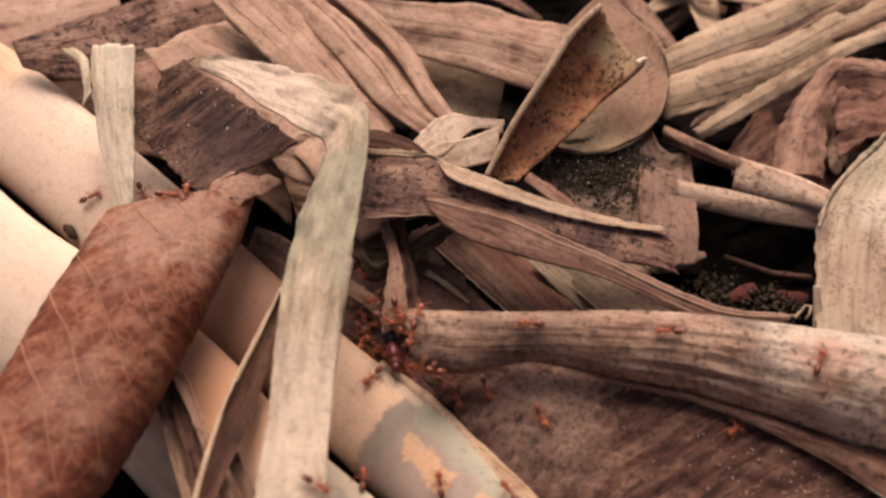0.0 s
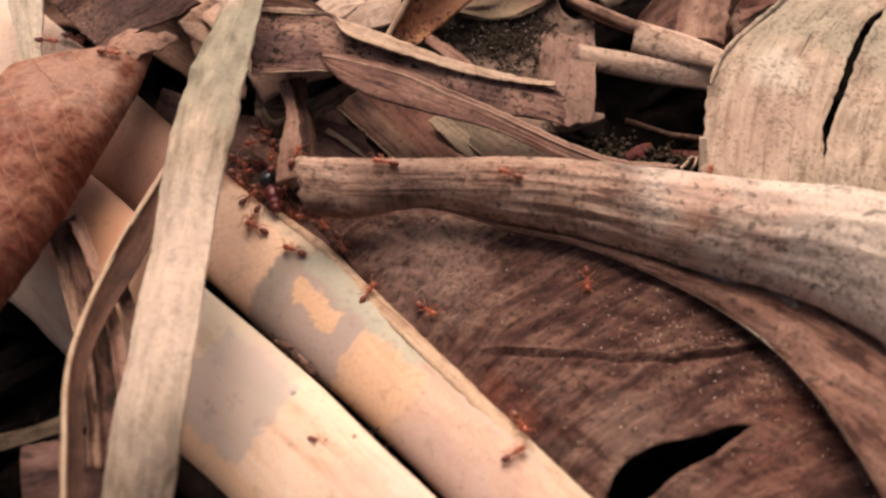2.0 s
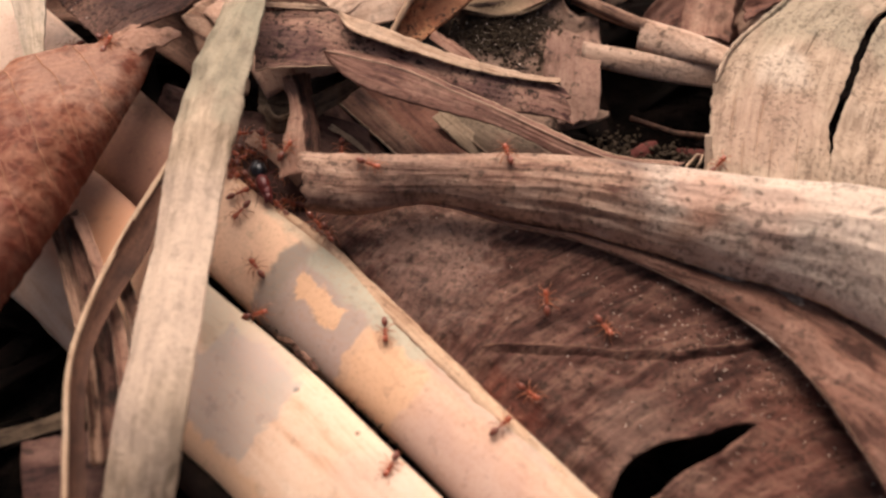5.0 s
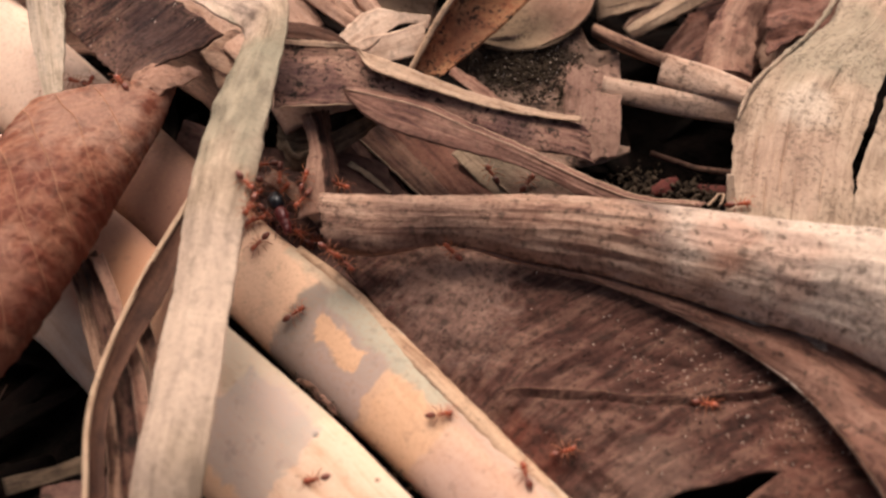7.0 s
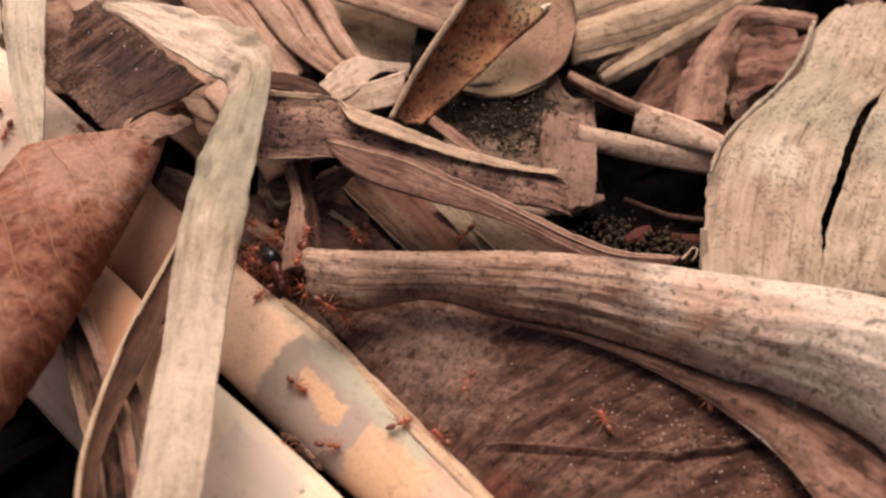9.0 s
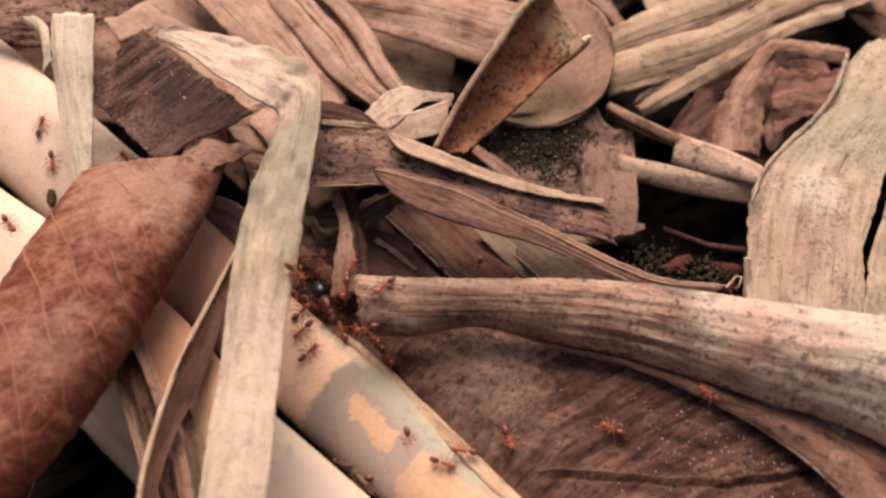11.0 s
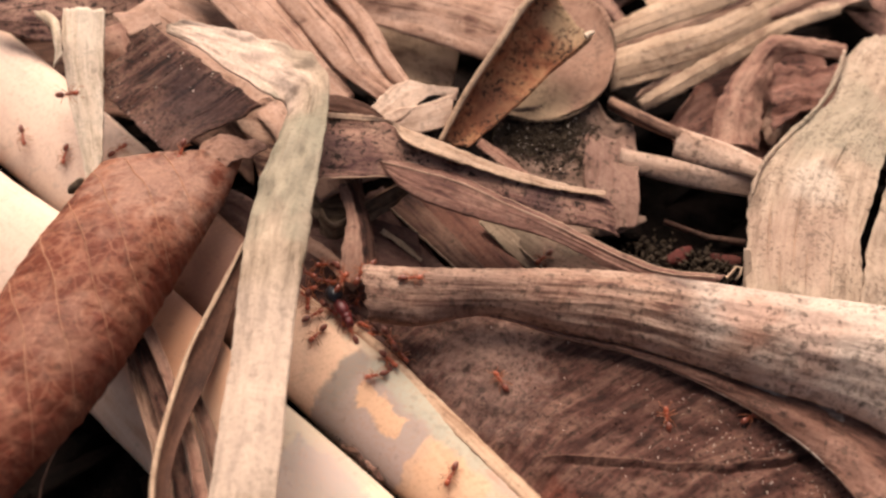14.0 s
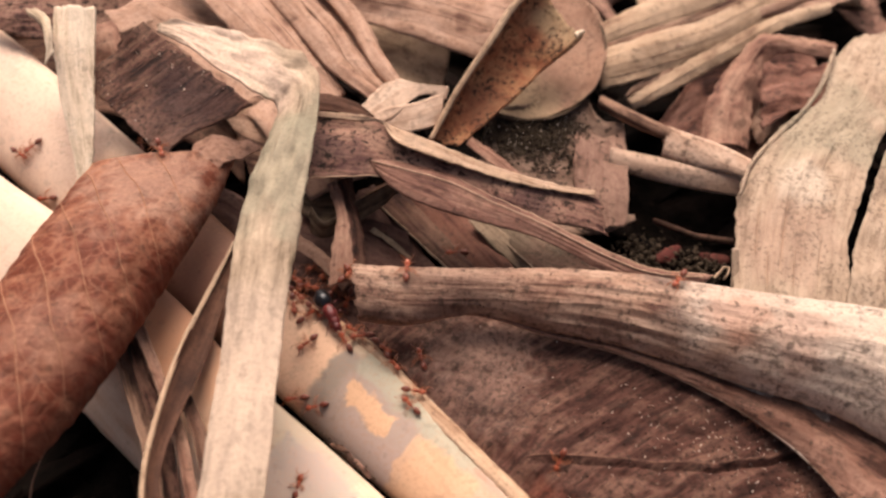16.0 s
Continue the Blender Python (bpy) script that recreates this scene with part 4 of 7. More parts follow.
HUSKLIP = [
    (144.4, 84.8, 15.5, -0.9, 0.1, 0.5), (141.9, 77.3, 15.5, -1.3, -0.2, 0.5), (137.8, 66.2, 15.0, -1.7, -0.9, 1.0),
    (133.7, 58.9, 14.5, -1.0, 0.1, 0.5), (123.7, 45.3, 13.5, -0.8, 0.4, 0.5), (113.6, 32.0, 12.5, -0.8, 0.3, 0.5),
    (108.7, 18.5, 10.5, -0.6, -0.2, 0.5),
]
HUSKFLAKE = [
    (106.1, -1.2, 9.0, -0.9, -0.1, 0.0), (106.6, -4.9, 6.0, -1.1, -0.1, 0.0), (107.3, -9.9, 2.0, -1.3, -0.2, 0.0),
]
REDBITA = [
    (88.1, 10.5, -12.5, -0.4, 1.0, 0.5), (92.3, 12.2, -11.5, -0.8, 2.3, 0.5), (95.9, 15.0, -11.5, -0.6, 1.2, 0.5),
]
REDBITB = [
    (101.8, 13.6, -12.5, -0.7, 0.9, 0.5), (106.1, 12.6, -11.5, 0.0, 1.6, 0.5), (110.7, 12.5, -11.5, -0.0, 0.9, 0.5),
]
FILLA = [
    (-138.4, 63.3, -11.0, -8.6, 16.7, 3.0), (-114.8, 69.4, -10.5, -7.8, 19.4, 3.5), (-91.9, 69.0, -9.5, -7.9, 22.2, 3.5),
    (-67.4, 64.8, -10.0, -6.6, 24.2, 4.0), (-45.7, 53.3, -11.5, -5.5, 26.6, 3.5),
]
TWIGSTAND = [
    (-10.6, 9.3, 8.0, -1.2, -0.8, -0.0), (-6.3, -1.5, 6.0, -1.4, -0.7, 0.0), (-5.0, -12.1, 4.0, -2.7, -1.0, 0.0),
    (-3.7, -21.2, 0.0, -3.6, -1.7, 0.0),
]
TWIGSTANDB = [
    (-7.6, 13.9, 5.0, -2.0, -3.2, 2.0), (-3.6, 2.6, 3.0, -1.5, -2.5, 2.0), (-0.7, -8.3, 1.0, -1.7, -2.0, 2.0),
    (1.0, -17.3, -2.5, -1.3, -1.8, 1.5),
]
GREENLEAF = [
    (-3.1, 5.9, 0.0, -1.2, 2.0, 2.0), (3.7, 12.3, 1.0, -1.0, 1.2, 2.0), (8.5, 17.1, 1.5, -0.5, 0.6, 1.5),
]
UNDERLEAF = [
    (-20.5, 14.9, -4.0, -0.9, 6.4, 2.0), (-15.2, 13.8, -4.5, -1.3, 8.2, 2.5), (-9.2, 13.9, -4.5, -0.9, 9.0, 2.5),
]
STRIPEA = [
    (-3.1, 29.2, -15.0, -3.1, -2.5, 0.3), (2.6, 19.1, -14.4, -4.3, -1.8, -0.1), (8.4, 8.9, -13.8, -5.6, -1.1, -0.6),
    (13.4, 0.2, -13.3, -6.6, -0.5, -1.0), (17.5, -7.0, -12.8, -7.5, 0.0, -1.3),
]
STRIPEB = [
    (1.8, 30.1, -13.6, -4.0, -3.1, -0.3), (10.5, 19.4, -12.2, -4.0, -2.2, -0.4), (19.2, 8.8, -10.8, -4.0, -1.4, -0.5),
    (26.8, -0.4, -9.6, -4.0, -0.6, -0.6), (33.0, -8.0, -8.6, -4.0, 0.0, -0.7),
]
STRIPEC = [
    (15.6, 31.4, -12.5, -11.1, 3.1, -1.9), (23.2, 20.4, -11.2, -9.6, 2.2, -1.6), (30.7, 9.3, -9.9, -8.0, 1.4, -1.4),
    (37.1, -0.1, -8.8, -6.6, 0.6, -1.1), (42.5, -8.0, -7.9, -5.5, 0.0, -0.9),
]
STRIPED = [
    (31.0, 24.5, -8.3, -6.5, 3.5, -1.5), (40.1, 16.1, -7.4, -7.9, 2.1, -1.2), (49.2, 7.7, -6.5, -9.3, 0.7, -0.8),
    (57.0, 0.5, -5.7, -10.5, -0.5, -0.5), (63.5, -5.5, -5.0, -11.5, -1.5, -0.2),
]
LOWSTICKA = [
    (-63.3, -41.9, -2.5, -1.6, -1.3, 0.5), (-58.8, -49.4, -3.5, -1.3, -1.3, 0.5), (-53.2, -60.7, -5.0, -1.2, -1.6, 1.0),
    (-47.4, -71.9, -6.0, -1.2, -1.5, 1.0), (-41.5, -85.8, -8.0, -1.4, -0.8, 1.0), (-34.0, -107.3, -10.0, -1.5, -0.7, 1.0),
]
LOWSTICKB = [
    (-59.8, -39.7, -1.5, -1.6, -1.4, 0.5), (-54.7, -49.3, -2.5, -1.8, -1.4, 0.5), (-48.8, -60.9, -4.0, -1.6, -1.7, 1.0),
    (-43.2, -72.1, -5.0, -1.6, -1.6, 1.0), (-37.6, -86.0, -7.0, -1.9, -0.9, 1.0), (-30.5, -107.5, -9.0, -1.8, -0.8, 1.0),
]
LOWSTICKC = [
    (-57.0, -40.9, -0.5, -1.2, -1.3, 0.5), (-51.2, -49.9, -1.5, -1.0, -1.1, 0.5), (-45.3, -59.7, -3.0, -0.7, -1.4, 1.0),
    (-39.1, -70.8, -4.0, -1.0, -1.4, 1.0), (-32.9, -86.1, -6.0, -1.3, -0.8, 1.0), (-27.2, -103.2, -8.0, -1.1, -0.7, 1.0),
]
LOWSTICKD = [
    (-42.7, -54.4, -3.5, -1.2, -1.0, 0.5), (-37.8, -63.6, -4.0, -1.2, -1.4, 1.0), (-32.9, -72.8, -5.0, -1.4, -1.4, 1.0),
    (-28.0, -84.9, -7.0, -1.4, -0.8, 1.0), (-22.9, -98.7, -9.5, -1.2, -0.4, 0.5),
]
GREYSTRIP = [
    (32.0, 14.0, -5.5, 1.8, 1.3, 0.4), (41.0, 6.0, -7.0, 2.4, 1.8, 0.4), (52.0, -3.0, -9.0, 2.6, 1.8, 0.4),
]
SHORTEDGE = [
    (2.0, 4.0, -4.5, 0.56, 0.5, 0.19), (8.0, 1.0, -6.0, 0.56, 0.5, 0.19), (14.5, -3.0, -8.0, 0.37, 0.31, 0.12),
]
TUCKED = [
    (28.0, 31.5, 9.0, 0.6, 1.4, 0.3), (36.5, 25.5, 8.0, 0.8, 1.7, 0.3), (46.0, 19.0, 6.5, 0.5, 1.1, 0.2),
]
BEHINDRIM = [
    (-22.0, 29.5, 20.5, 0.1, 2.9, 0.6), (-13.0, 30.0, 20.0, 0.0, 2.9, 0.6), (-4.0, 29.0, 18.5, -0.3, 2.0, 0.5), (-0.5, 28.0, 17.5, -0.3, 0.8, 0.3),
]
# -- plan ends --

# ---- ground ----
def ground_sheet():
    """Dark soil: fine and uneven under the litter, plain out to the horizon."""
    rings = [0, 20, 40, 60, 80, 100, 125, 150, 180, 220, 280, 360, 500, 800, 2000, 8000, 60000, 400000]
    nv, verts, faces, uv = 72, [(30, 0, -40)], [], [(0, 0)]
    for k, r in enumerate(rings[1:]):
        for j in range(nv):
            a = 2 * math.pi * j / nv
            x, y = 30 + r * math.cos(a), r * math.sin(a)
            verts.append((x, y, -40 - 25 * max(0.0, 1 - math.hypot(x + 95, y + 75) / 70) + (5 * wavy(x * 0.03, y * 0.03) + 2 * wavy(x * 0.12, y * 0.12) if r < 700 else 0)))
            uv.append((x * 0.1, y * 0.1))
    for j in range(nv):
        faces.append((0, 1 + j, 1 + (j + 1) % nv))
    for k in range(len(rings) - 2):
        for j in range(nv):
            a, b = 1 + k * nv + j, 1 + k * nv + (j + 1) % nv
            faces.append((a, a + nv, b + nv, b))
    return tagged(mesh_object("ground", verts, faces, uv, SOIL), "near-black forest soil under dead leaves, gap shade in its colour", "soil", kind="structure")


ground_sheet()


def litter_bed(name, material, count, seed, area, levels, sizes, label):
    """Many small broken leaf pieces lying crosswise on the soil, joined as one layer."""
    rng = random.Random(seed)
    verts, faces, uvs = [], [], []
    for k in range(count):
        x, y = rng.uniform(area[0], area[1]), rng.uniform(area[2], area[3])
        z, a = rng.uniform(*levels), rng.uniform(0, 2 * math.pi)
        if x < -40 and y < -25:
            z -= 22
        ln, w = rng.uniform(*sizes), rng.uniform(2.0, 6.5)
        d = Vector((math.cos(a), math.sin(a), rng.uniform(-0.25, 0.25)))
        s = Vector((-math.sin(a), math.cos(a), rng.uniform(-0.5, 0.5))).normalized() * w
        rows = []
        for f, g in ((-1, 0.5), (-0.4, 1.0), (0.3, 0.9), (1, 0.25)):
            c = Vector((x, y, z)) + d * ln * f + Vector((0, 0, rng.uniform(-2, 2)))
            rows.append((*c, *(s * g)))
        v, f, t = sheet(rows, 9, 5, bow=rng.uniform(-0.4, 0.5), thick=0.5, wave=0.6, seed=rng.random() * 50, ragged=0.5)
        base = len(verts)
        verts += list(v)
        faces += [tuple(q + base for q in face) for face in f]
        uvs += t
    return tagged(mesh_object(name, verts, faces, uvs, material), label, "leaf litter", kind="stuff")


def litter_ring(name, material, count, seed, near, far, label):
    """Larger loose leaves round the heap, thinning out with distance."""
    rng = random.Random(seed)
    verts, faces, uvs = [], [], []
    for k in range(count):
        r, b = near + (far - near) * rng.random() ** 1.5, rng.uniform(0, 2 * math.pi)
        x, y = 30 + r * math.cos(b), r * math.sin(b)
        if abs(x - 25) < 190 and -150 < y < 260:
            continue
        a = rng.uniform(0, 2 * math.pi)
        ln, w = rng.uniform(20, 70), rng.uniform(5, 20)
        d = Vector((math.cos(a), math.sin(a), rng.uniform(-0.15, 0.15)))
        s = Vector((-math.sin(a), math.cos(a), rng.uniform(-0.3, 0.3))).normalized() * w
        z = rng.uniform(-33, -18)
        rows = [(*(Vector((x, y, z)) + d * ln * f + Vector((0, 0, rng.uniform(-3, 3)))), *(s * g)) for f, g in ((-1, 0.2), (-0.4, 1.0), (0.3, 0.9), (1, 0.1))]
        v, f, t = sheet(rows, 9, 5, bow=rng.uniform(-0.3, 0.4), thick=0.6, wave=1.5, seed=rng.random() * 50, ragged=1.0)
        base = len(verts)
        verts += list(v)
        faces += [tuple(q + base for q in face) for face in f]
        uvs += t
    return tagged(mesh_object(name, verts, faces, uvs, material), label, "leaf litter", kind="stuff")


litter_bed("leaf_litter", SHADE, 420, 3, (-170, 260, -190, 260), (-38, -27), (10, 32), "small broken leaves covering the soil, gap shade in their dark colour")
litter_bed("leaf_litter", SHADE, 260, 5, (-170, 260, -190, 260), (-34, -24), (12, 34), "near-black leaf fragments over the soil, gap shade in their colour")
litter_ring("leaf_litter", STALK, 700, 15, 170, 1500, "brown dead leaves covering the forest floor all round")
litter_ring("leaf_litter", TAN, 500, 16, 190, 1500, "tan dead leaves strewn over the forest floor all round")
litter_ring("leaf_litter", UMBER, 600, 17, 160, 1500, "dark dead leaves covering the forest floor all round")
litter_bed("leaf_litter", TAN, 260, 8, (-420, 520, 150, 620), (-20, 4), (18, 60), "tan dead leaves heaped behind the nest")
litter_bed("leaf_litter", PLUM, 300, 9, (-480, 560, 140, 640), (-22, 0), (18, 60), "brown dead leaves heaped behind the nest")


# ---- canes and foreground ----
def old_canes():
    one = tagged(new("bamboo_cane"), "peach-coloured dead bamboo cane with grey and orange patches", "bamboo cane", "bamboo canes")
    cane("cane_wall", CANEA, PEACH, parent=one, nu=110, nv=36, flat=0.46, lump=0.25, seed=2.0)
    blade("sheath_edge", [(*r[:3], *(0.72 * np.array(r[3:]))) for r in CANERIM], SHEATH, parent=one, label="thin tan sheath edge along the cane", nu=80, nv=7, bow=0.5, thick=0.4, wave=0.25, ragged=0.4, seed=4.0)
    two = tagged(new("bamboo_cane"), "broad cream bamboo cane lying against the other cane", "bamboo cane", "bamboo canes")
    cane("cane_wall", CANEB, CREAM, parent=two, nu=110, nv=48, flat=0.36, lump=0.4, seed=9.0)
    edge = [(*(np.array(r[:3]) - 0.97 * np.array(r[3:]) + np.array((0, 0, 0.9))), *(0.05 * np.array(r[3:]))) for r in CANEB]
    blade("split_edge", edge, PALE, parent=two, label="thin greyish split edge of the cane", nu=80, nv=7, bow=0.5, thick=0.5, wave=0.4, ragged=0.5, seed=7.0)


def russet_vein(u, v):
    """Raised side veins, slanting across the leaf, with a finer net between them."""
    k = ((u - 0.2 * (1 - v)) / 0.115 + 0.12 * wavy(u * 5, v * 2, 2)) % 1.0
    net = (v * 5.5 + 1.2 * wavy(u * 9, v * 2, 7) + 2.1 * math.floor((u - 0.2 * (1 - v)) / 0.115)) % 1.0
    return 0.16 * math.exp(-((k - 0.5) / 0.05) ** 2) + 0.04 * math.exp(-((net - 0.5) / 0.05) ** 2) + 0.35 * wavy(u * 7, v * 3.3, 5) + 0.10 * wavy(u * 37 + v * 5, v * 15 - u * 9, 9)


def russet_roll(u, v):
    """Flat at the broken top, rolled further down."""
    k = min(1.0, 0.25 + u * 2.6)
    return 0.7 * k * math.sqrt(max(0.0, 1 - v * v)) * (1 - 0.25 * v)


def russet_leaf():
    base = Vector(BROWNLEAF[1][:3])
    leaf = tagged(new("curled_leaf"), "russet curled broad leaf with fine veins, lying over the canes", "dead leaf")
    shift = lambda rows: [tuple(np.array(r) - np.array((*base, 0, 0, 0))) for r in rows]
    leaf.location = base * MM
    how = dict(section=russet_roll, thick=0.5, ragged=0.5, wave=0.7, seed=4.0, relief=russet_vein)
    verts, faces, uv = sheet(shift(BROWNLEAF), 150, 72, **how)
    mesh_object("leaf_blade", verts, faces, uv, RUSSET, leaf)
    for k in range(-2, 8):
        run = [sample(verts, 150, 72, u, v) for v in np.linspace(0.97, -0.97, 40)
               if 0.005 < (u := (k + 0.5 - 0.12 * wavy((k + 0.5) * 0.5, v * 2, 2)) * 0.115 + 0.2 * (1 - v)) < 0.99]
        if len(run) > 6:
            thread("vein", run, (0.26, 0.12), VEIN, leaf, "thin pale side vein")
    thread("leaf_margin", [sample(verts, 150, 72, u, 1) for u in np.linspace(0.0, 0.98, 90)], (0.36, 0.4), VEIN, leaf, "thin paler leaf margin")
    blade("leaf_tip", shift(LEAFFLAP), FLAP, parent=leaf, label="paler crumpled leaf tip", nu=30, nv=18, bow=0.3, thick=0.5, wave=1.1, ragged=0.8, seed=6.0)
    return leaf, base


LIP_PROFILE = ((0.0, 0.12, 0.5, 0.8, 1.0, 1.5), (0.0, 0.04, 0.05, 0.0, -0.07, -0.22))
BACK_PROFILE = ((0.0, 0.03, 0.09, 0.18, 0.32, 0.5, 0.75, 0.9, 1.0), (0.06, 0.16, 0.28, 0.42, 0.57, 0.63, 0.53, 0.32, 0.0))


def back_edge(u):
    """Where the rounded back of the stalk ends, over the lip."""
    return float(np.interp(u, (0.3, 0.45, 0.6, 0.72, 0.85, 1.0), (-0.84, -0.78, -0.60, -0.40, -0.28, -0.22))) + 0.018 * wavy(u * 18, 3.0) + 0.012 * wavy(u * 70, 8.0)


def stalk_section(u, v, lip=None):
    """Round at its broken end; further on a rounded back that overhangs a furrow and a flared lip."""
    b = back_edge(u)
    if v < b if lip is None else lip:
        h = float(np.interp((v + 1) / (b + 1), *LIP_PROFILE)) + 0.03 * wavy(u * 30, v * 4, 2)
    else:
        h = float(np.interp((v - b) / (1 - b), *BACK_PROFILE))
    h += 0.035 * wavy(u * 6, v * 4.5, 4) + 0.02 * wavy(u * 21, v * 9, 6)
    end = min(1.0, max(0.0, 1 - (u - 0.08) / 0.26))
    return h * (1 - end) + end * 0.66 * math.sqrt(max(0.0, 1 - (v * v if v > 0 else abs(v) ** 3)))


def fold_section(u, v):
    """A leaf folded along a line off its middle: a narrow upper face and a drooping lower one."""
    return 0.3 * (1 - ((v - 0.35) / 0.65) ** 2) if v > 0.35 else 0.3 * (1 - ((0.35 - v) / 1.35) ** 2)


def tear_line(u):
    return float(np.interp(u, (0.0, 0.145, 0.265, 0.37, 0.475, 1.0), (-0.8, -0.62, -0.465, -0.36, -0.2, 0.1)))


def tear_half(u):
    return float(np.interp(u, (0.05, 0.14, 0.2, 0.265, 0.37, 0.44, 0.475), (0.0, 0.07, 0.085, 0.072, 0.052, 0.025, 0.0)))


def floor_vein(u, v):
    """A creased vein with a raised lip, and broad shallow furrows."""
    line = float(np.interp(u, (0.0, 0.07, 0.21, 0.305, 0.405, 0.515, 0.605, 1.0), (0.02, 0.1, 0.088, 0.075, 0.113, 0.263, 0.475, 1.2)))
    k = min(1.0, max(0.0, (u - 0.06) * 20))
    h = k * (-1.7 * math.exp(-((v - line + 0.008) / 0.009) ** 2) + 0.6 * math.exp(-((v - line - 0.016) / 0.02) ** 2))
    rim = abs(v - tear_line(u)) - tear_half(u)
    h += 0.9 * math.exp(-(rim / 0.05) ** 2) * (1 if 0.05 < u < 0.48 else 0)
    return h + 0.8 * wavy(u * 9 - v * 3, v * 7 + u * 4, 4) + 0.35 * wavy(u * 30 - v * 9, v * 22 + u * 14, 6)


def torn_sheet(name, parent, nu=190, na=96, nb=44):
    """The broad leaf: two sheets that meet along a line, but for the open tear."""
    how = dict(bow=0.0, thick=0.6, wave=1.2, seed=12.0, relief=floor_vein)
    va, fa, ua = sheet(FLOORLEAF, nu, na, low=lambda u: tear_line(u) + tear_half(u), **how)
    vb, fb, ub = sheet(FLOORLEAF, nu, nb, high=lambda u: tear_line(u) - tear_half(u), **how)
    base, joined, index = len(va), set(), {}
    for i, u in enumerate(np.linspace(0, 1, nu)):
        if tear_half(u) == 0.0:
            for side in (0, 1):
                mine, other = side * nu * na + i * na, side * nu * nb + i * nb + nb - 1
                index[other] = mine
                joined.add(mine)
    faces = [f for f in fa if not all(q in joined for q in f)]
    faces += [tuple(index.get(q, q + base) for q in f) for f in fb if not all(q in index for q in f)]
    return mesh_object(name, list(va) + list(vb), faces, ua + ub, FLOOR_M, parent)


def strip_section(u, v):
    """Hollow and crumpled towards the folded tip, rounded along the hanging length."""
    k = min(1.0, max(0.0, (u - 0.22) / 0.12))
    tip = 0.06 * (1 - v * v) + 0.13 * wavy(u * 30, v * 2.5, 3) + 0.06 * wavy(u * 75, v * 6, 9) + (0.3 * wavy(u * 44, 1.0, 7) if v > 0.4 else 0.0) * (v - 0.4)
    return (1 - k) * tip + k * 0.38 * (1 - v * v) + 0.22 * k * max(0.0, 1 - abs(u - 0.4) / 0.14) * wavy(u * 30, v * 3, 5)


def foreground():
    strip = tagged(new("folded_leaf_strip"), "long grey-green dry leaf strip, bent over at its top", "leaf strip")
    split_blade(("folded_tip", "hanging_length"), (0.30,), STRIP, (GREY, GREY), strip, 150, 24, ("paler folded tip of the strip", "grey-green hanging length"),
                section=strip_section, thick=0.7, ragged=0.3, wave=0.7, ribs=7, rib=0.22, seed=1.0, fray=(1.0, 0), lip=0.12, twist=0.1)
    grass = tagged(new("narrow_grass_blade"), "narrow folded dry grass blade with a pale edge", "grass blade")
    blade("blade", THINBLADE, CHESTNUT, parent=grass, nu=80, nv=15, bow=-0.25, thick=0.6, wave=0.3, ragged=0.2, seed=5.0)
    blade("pale_edge", THINEDGE, TAN, parent=grass, label="pale tan rolled edge", nu=80, nv=7, bow=0.5, thick=0.7, wave=0.2, ragged=0.1, seed=6.0)
    stalk = tagged(new("rolled_leaf_stalk"), "thick rolled grey-brown leaf stalk with dark streaks", "leaf stalk")
    how = dict(thick=0.8, ragged=0.25, wave=0.6, ribs=6, rib=0.16, seed=8.0, fray=(1.2, 0))
    blade("flared_lip", STEM, LIP_M, parent=stalk, label="flared red-brown lip of the stalk", nu=170, nv=36, section=lambda u, v: stalk_section(u, v, True),
          high=lambda u: back_edge(u) + 0.12 * min(1.0, max(0.0, (u - 0.3) / 0.2)), **how)
    blade("rounded_back", STEM, STEM_M, parent=stalk, label="rounded pale streaked back of the stalk", nu=190, nv=80, section=lambda u, v: stalk_section(u, v, False), low=back_edge, **how)
    under = lambda u, v: -(0.3 if u < 0.3 else 0.3 - 0.2 * min(1.0, (u - 0.3) / 0.3)) * math.sqrt(max(0.0, 1 - v * v))
    blade("underside", STEM, STEM_M, parent=stalk, label="shaded underside of the stalk", nu=80, nv=25, section=under, thick=0.6, wave=0.4, seed=9.0)
    whole, _, _ = sheet(STEM, 170, 90, section=stalk_section, **how)
    thread("lip_edge", [sample(whole, 170, 90, u, -0.995) for u in np.linspace(0.24, 0.97, 90)], (0.12, 0.16), STALK, stalk, "thin worn edge of the lip")
    floor = tagged(new("fallen_broad_leaf"), "broad umber dead leaf with a torn slit, lying flat", "dead leaf")
    torn_sheet("leaf_blade", floor)
    whole, _, _ = sheet(FLOORLEAF, 190, 96, bow=0.0, thick=0.6, wave=1.2, seed=12.0, relief=floor_vein)
    crease = [(u, float(np.interp(u, (0.07, 0.21, 0.305, 0.405, 0.515, 0.605), (0.125, 0.113, 0.1, 0.138, 0.288, 0.5)))) for u in np.linspace(0.08, 0.6, 60)]
    thread("vein", [sample(whole, 190, 96, u, v) for u, v in crease], (0.28, 0.45), FLOOR_M, floor, "raised reddish vein")
    for rows, s, m in ((LOWSTICKA, 1.0, STALK), (LOWSTICKB, 2.0, DARK), (LOWSTICKC, 3.0, ARCH_M), (LOWSTICKD, 4.0, BROWN)):
        blade("split_husk", rows, m, "dark brown split husk with pale edges under the strip", "husk", "split husks", nu=50, nv=11, bow=-0.5, thick=0.7, wave=0.4, ragged=0.4, seed=s)
    thread("grass_wisp", [np.array(p) for p in ((-76.3, -87.0, -24.0), (-76.9, -80.0, -22.0), (-76.4, -73.8, -21.0), (-75.4, -70.5, -20.0))], (0.4, 0.2), BROWN, None)
    tagged(bpy.data.objects["grass_wisp"], "thin brown grass wisp deep in the shade", "grass blade")
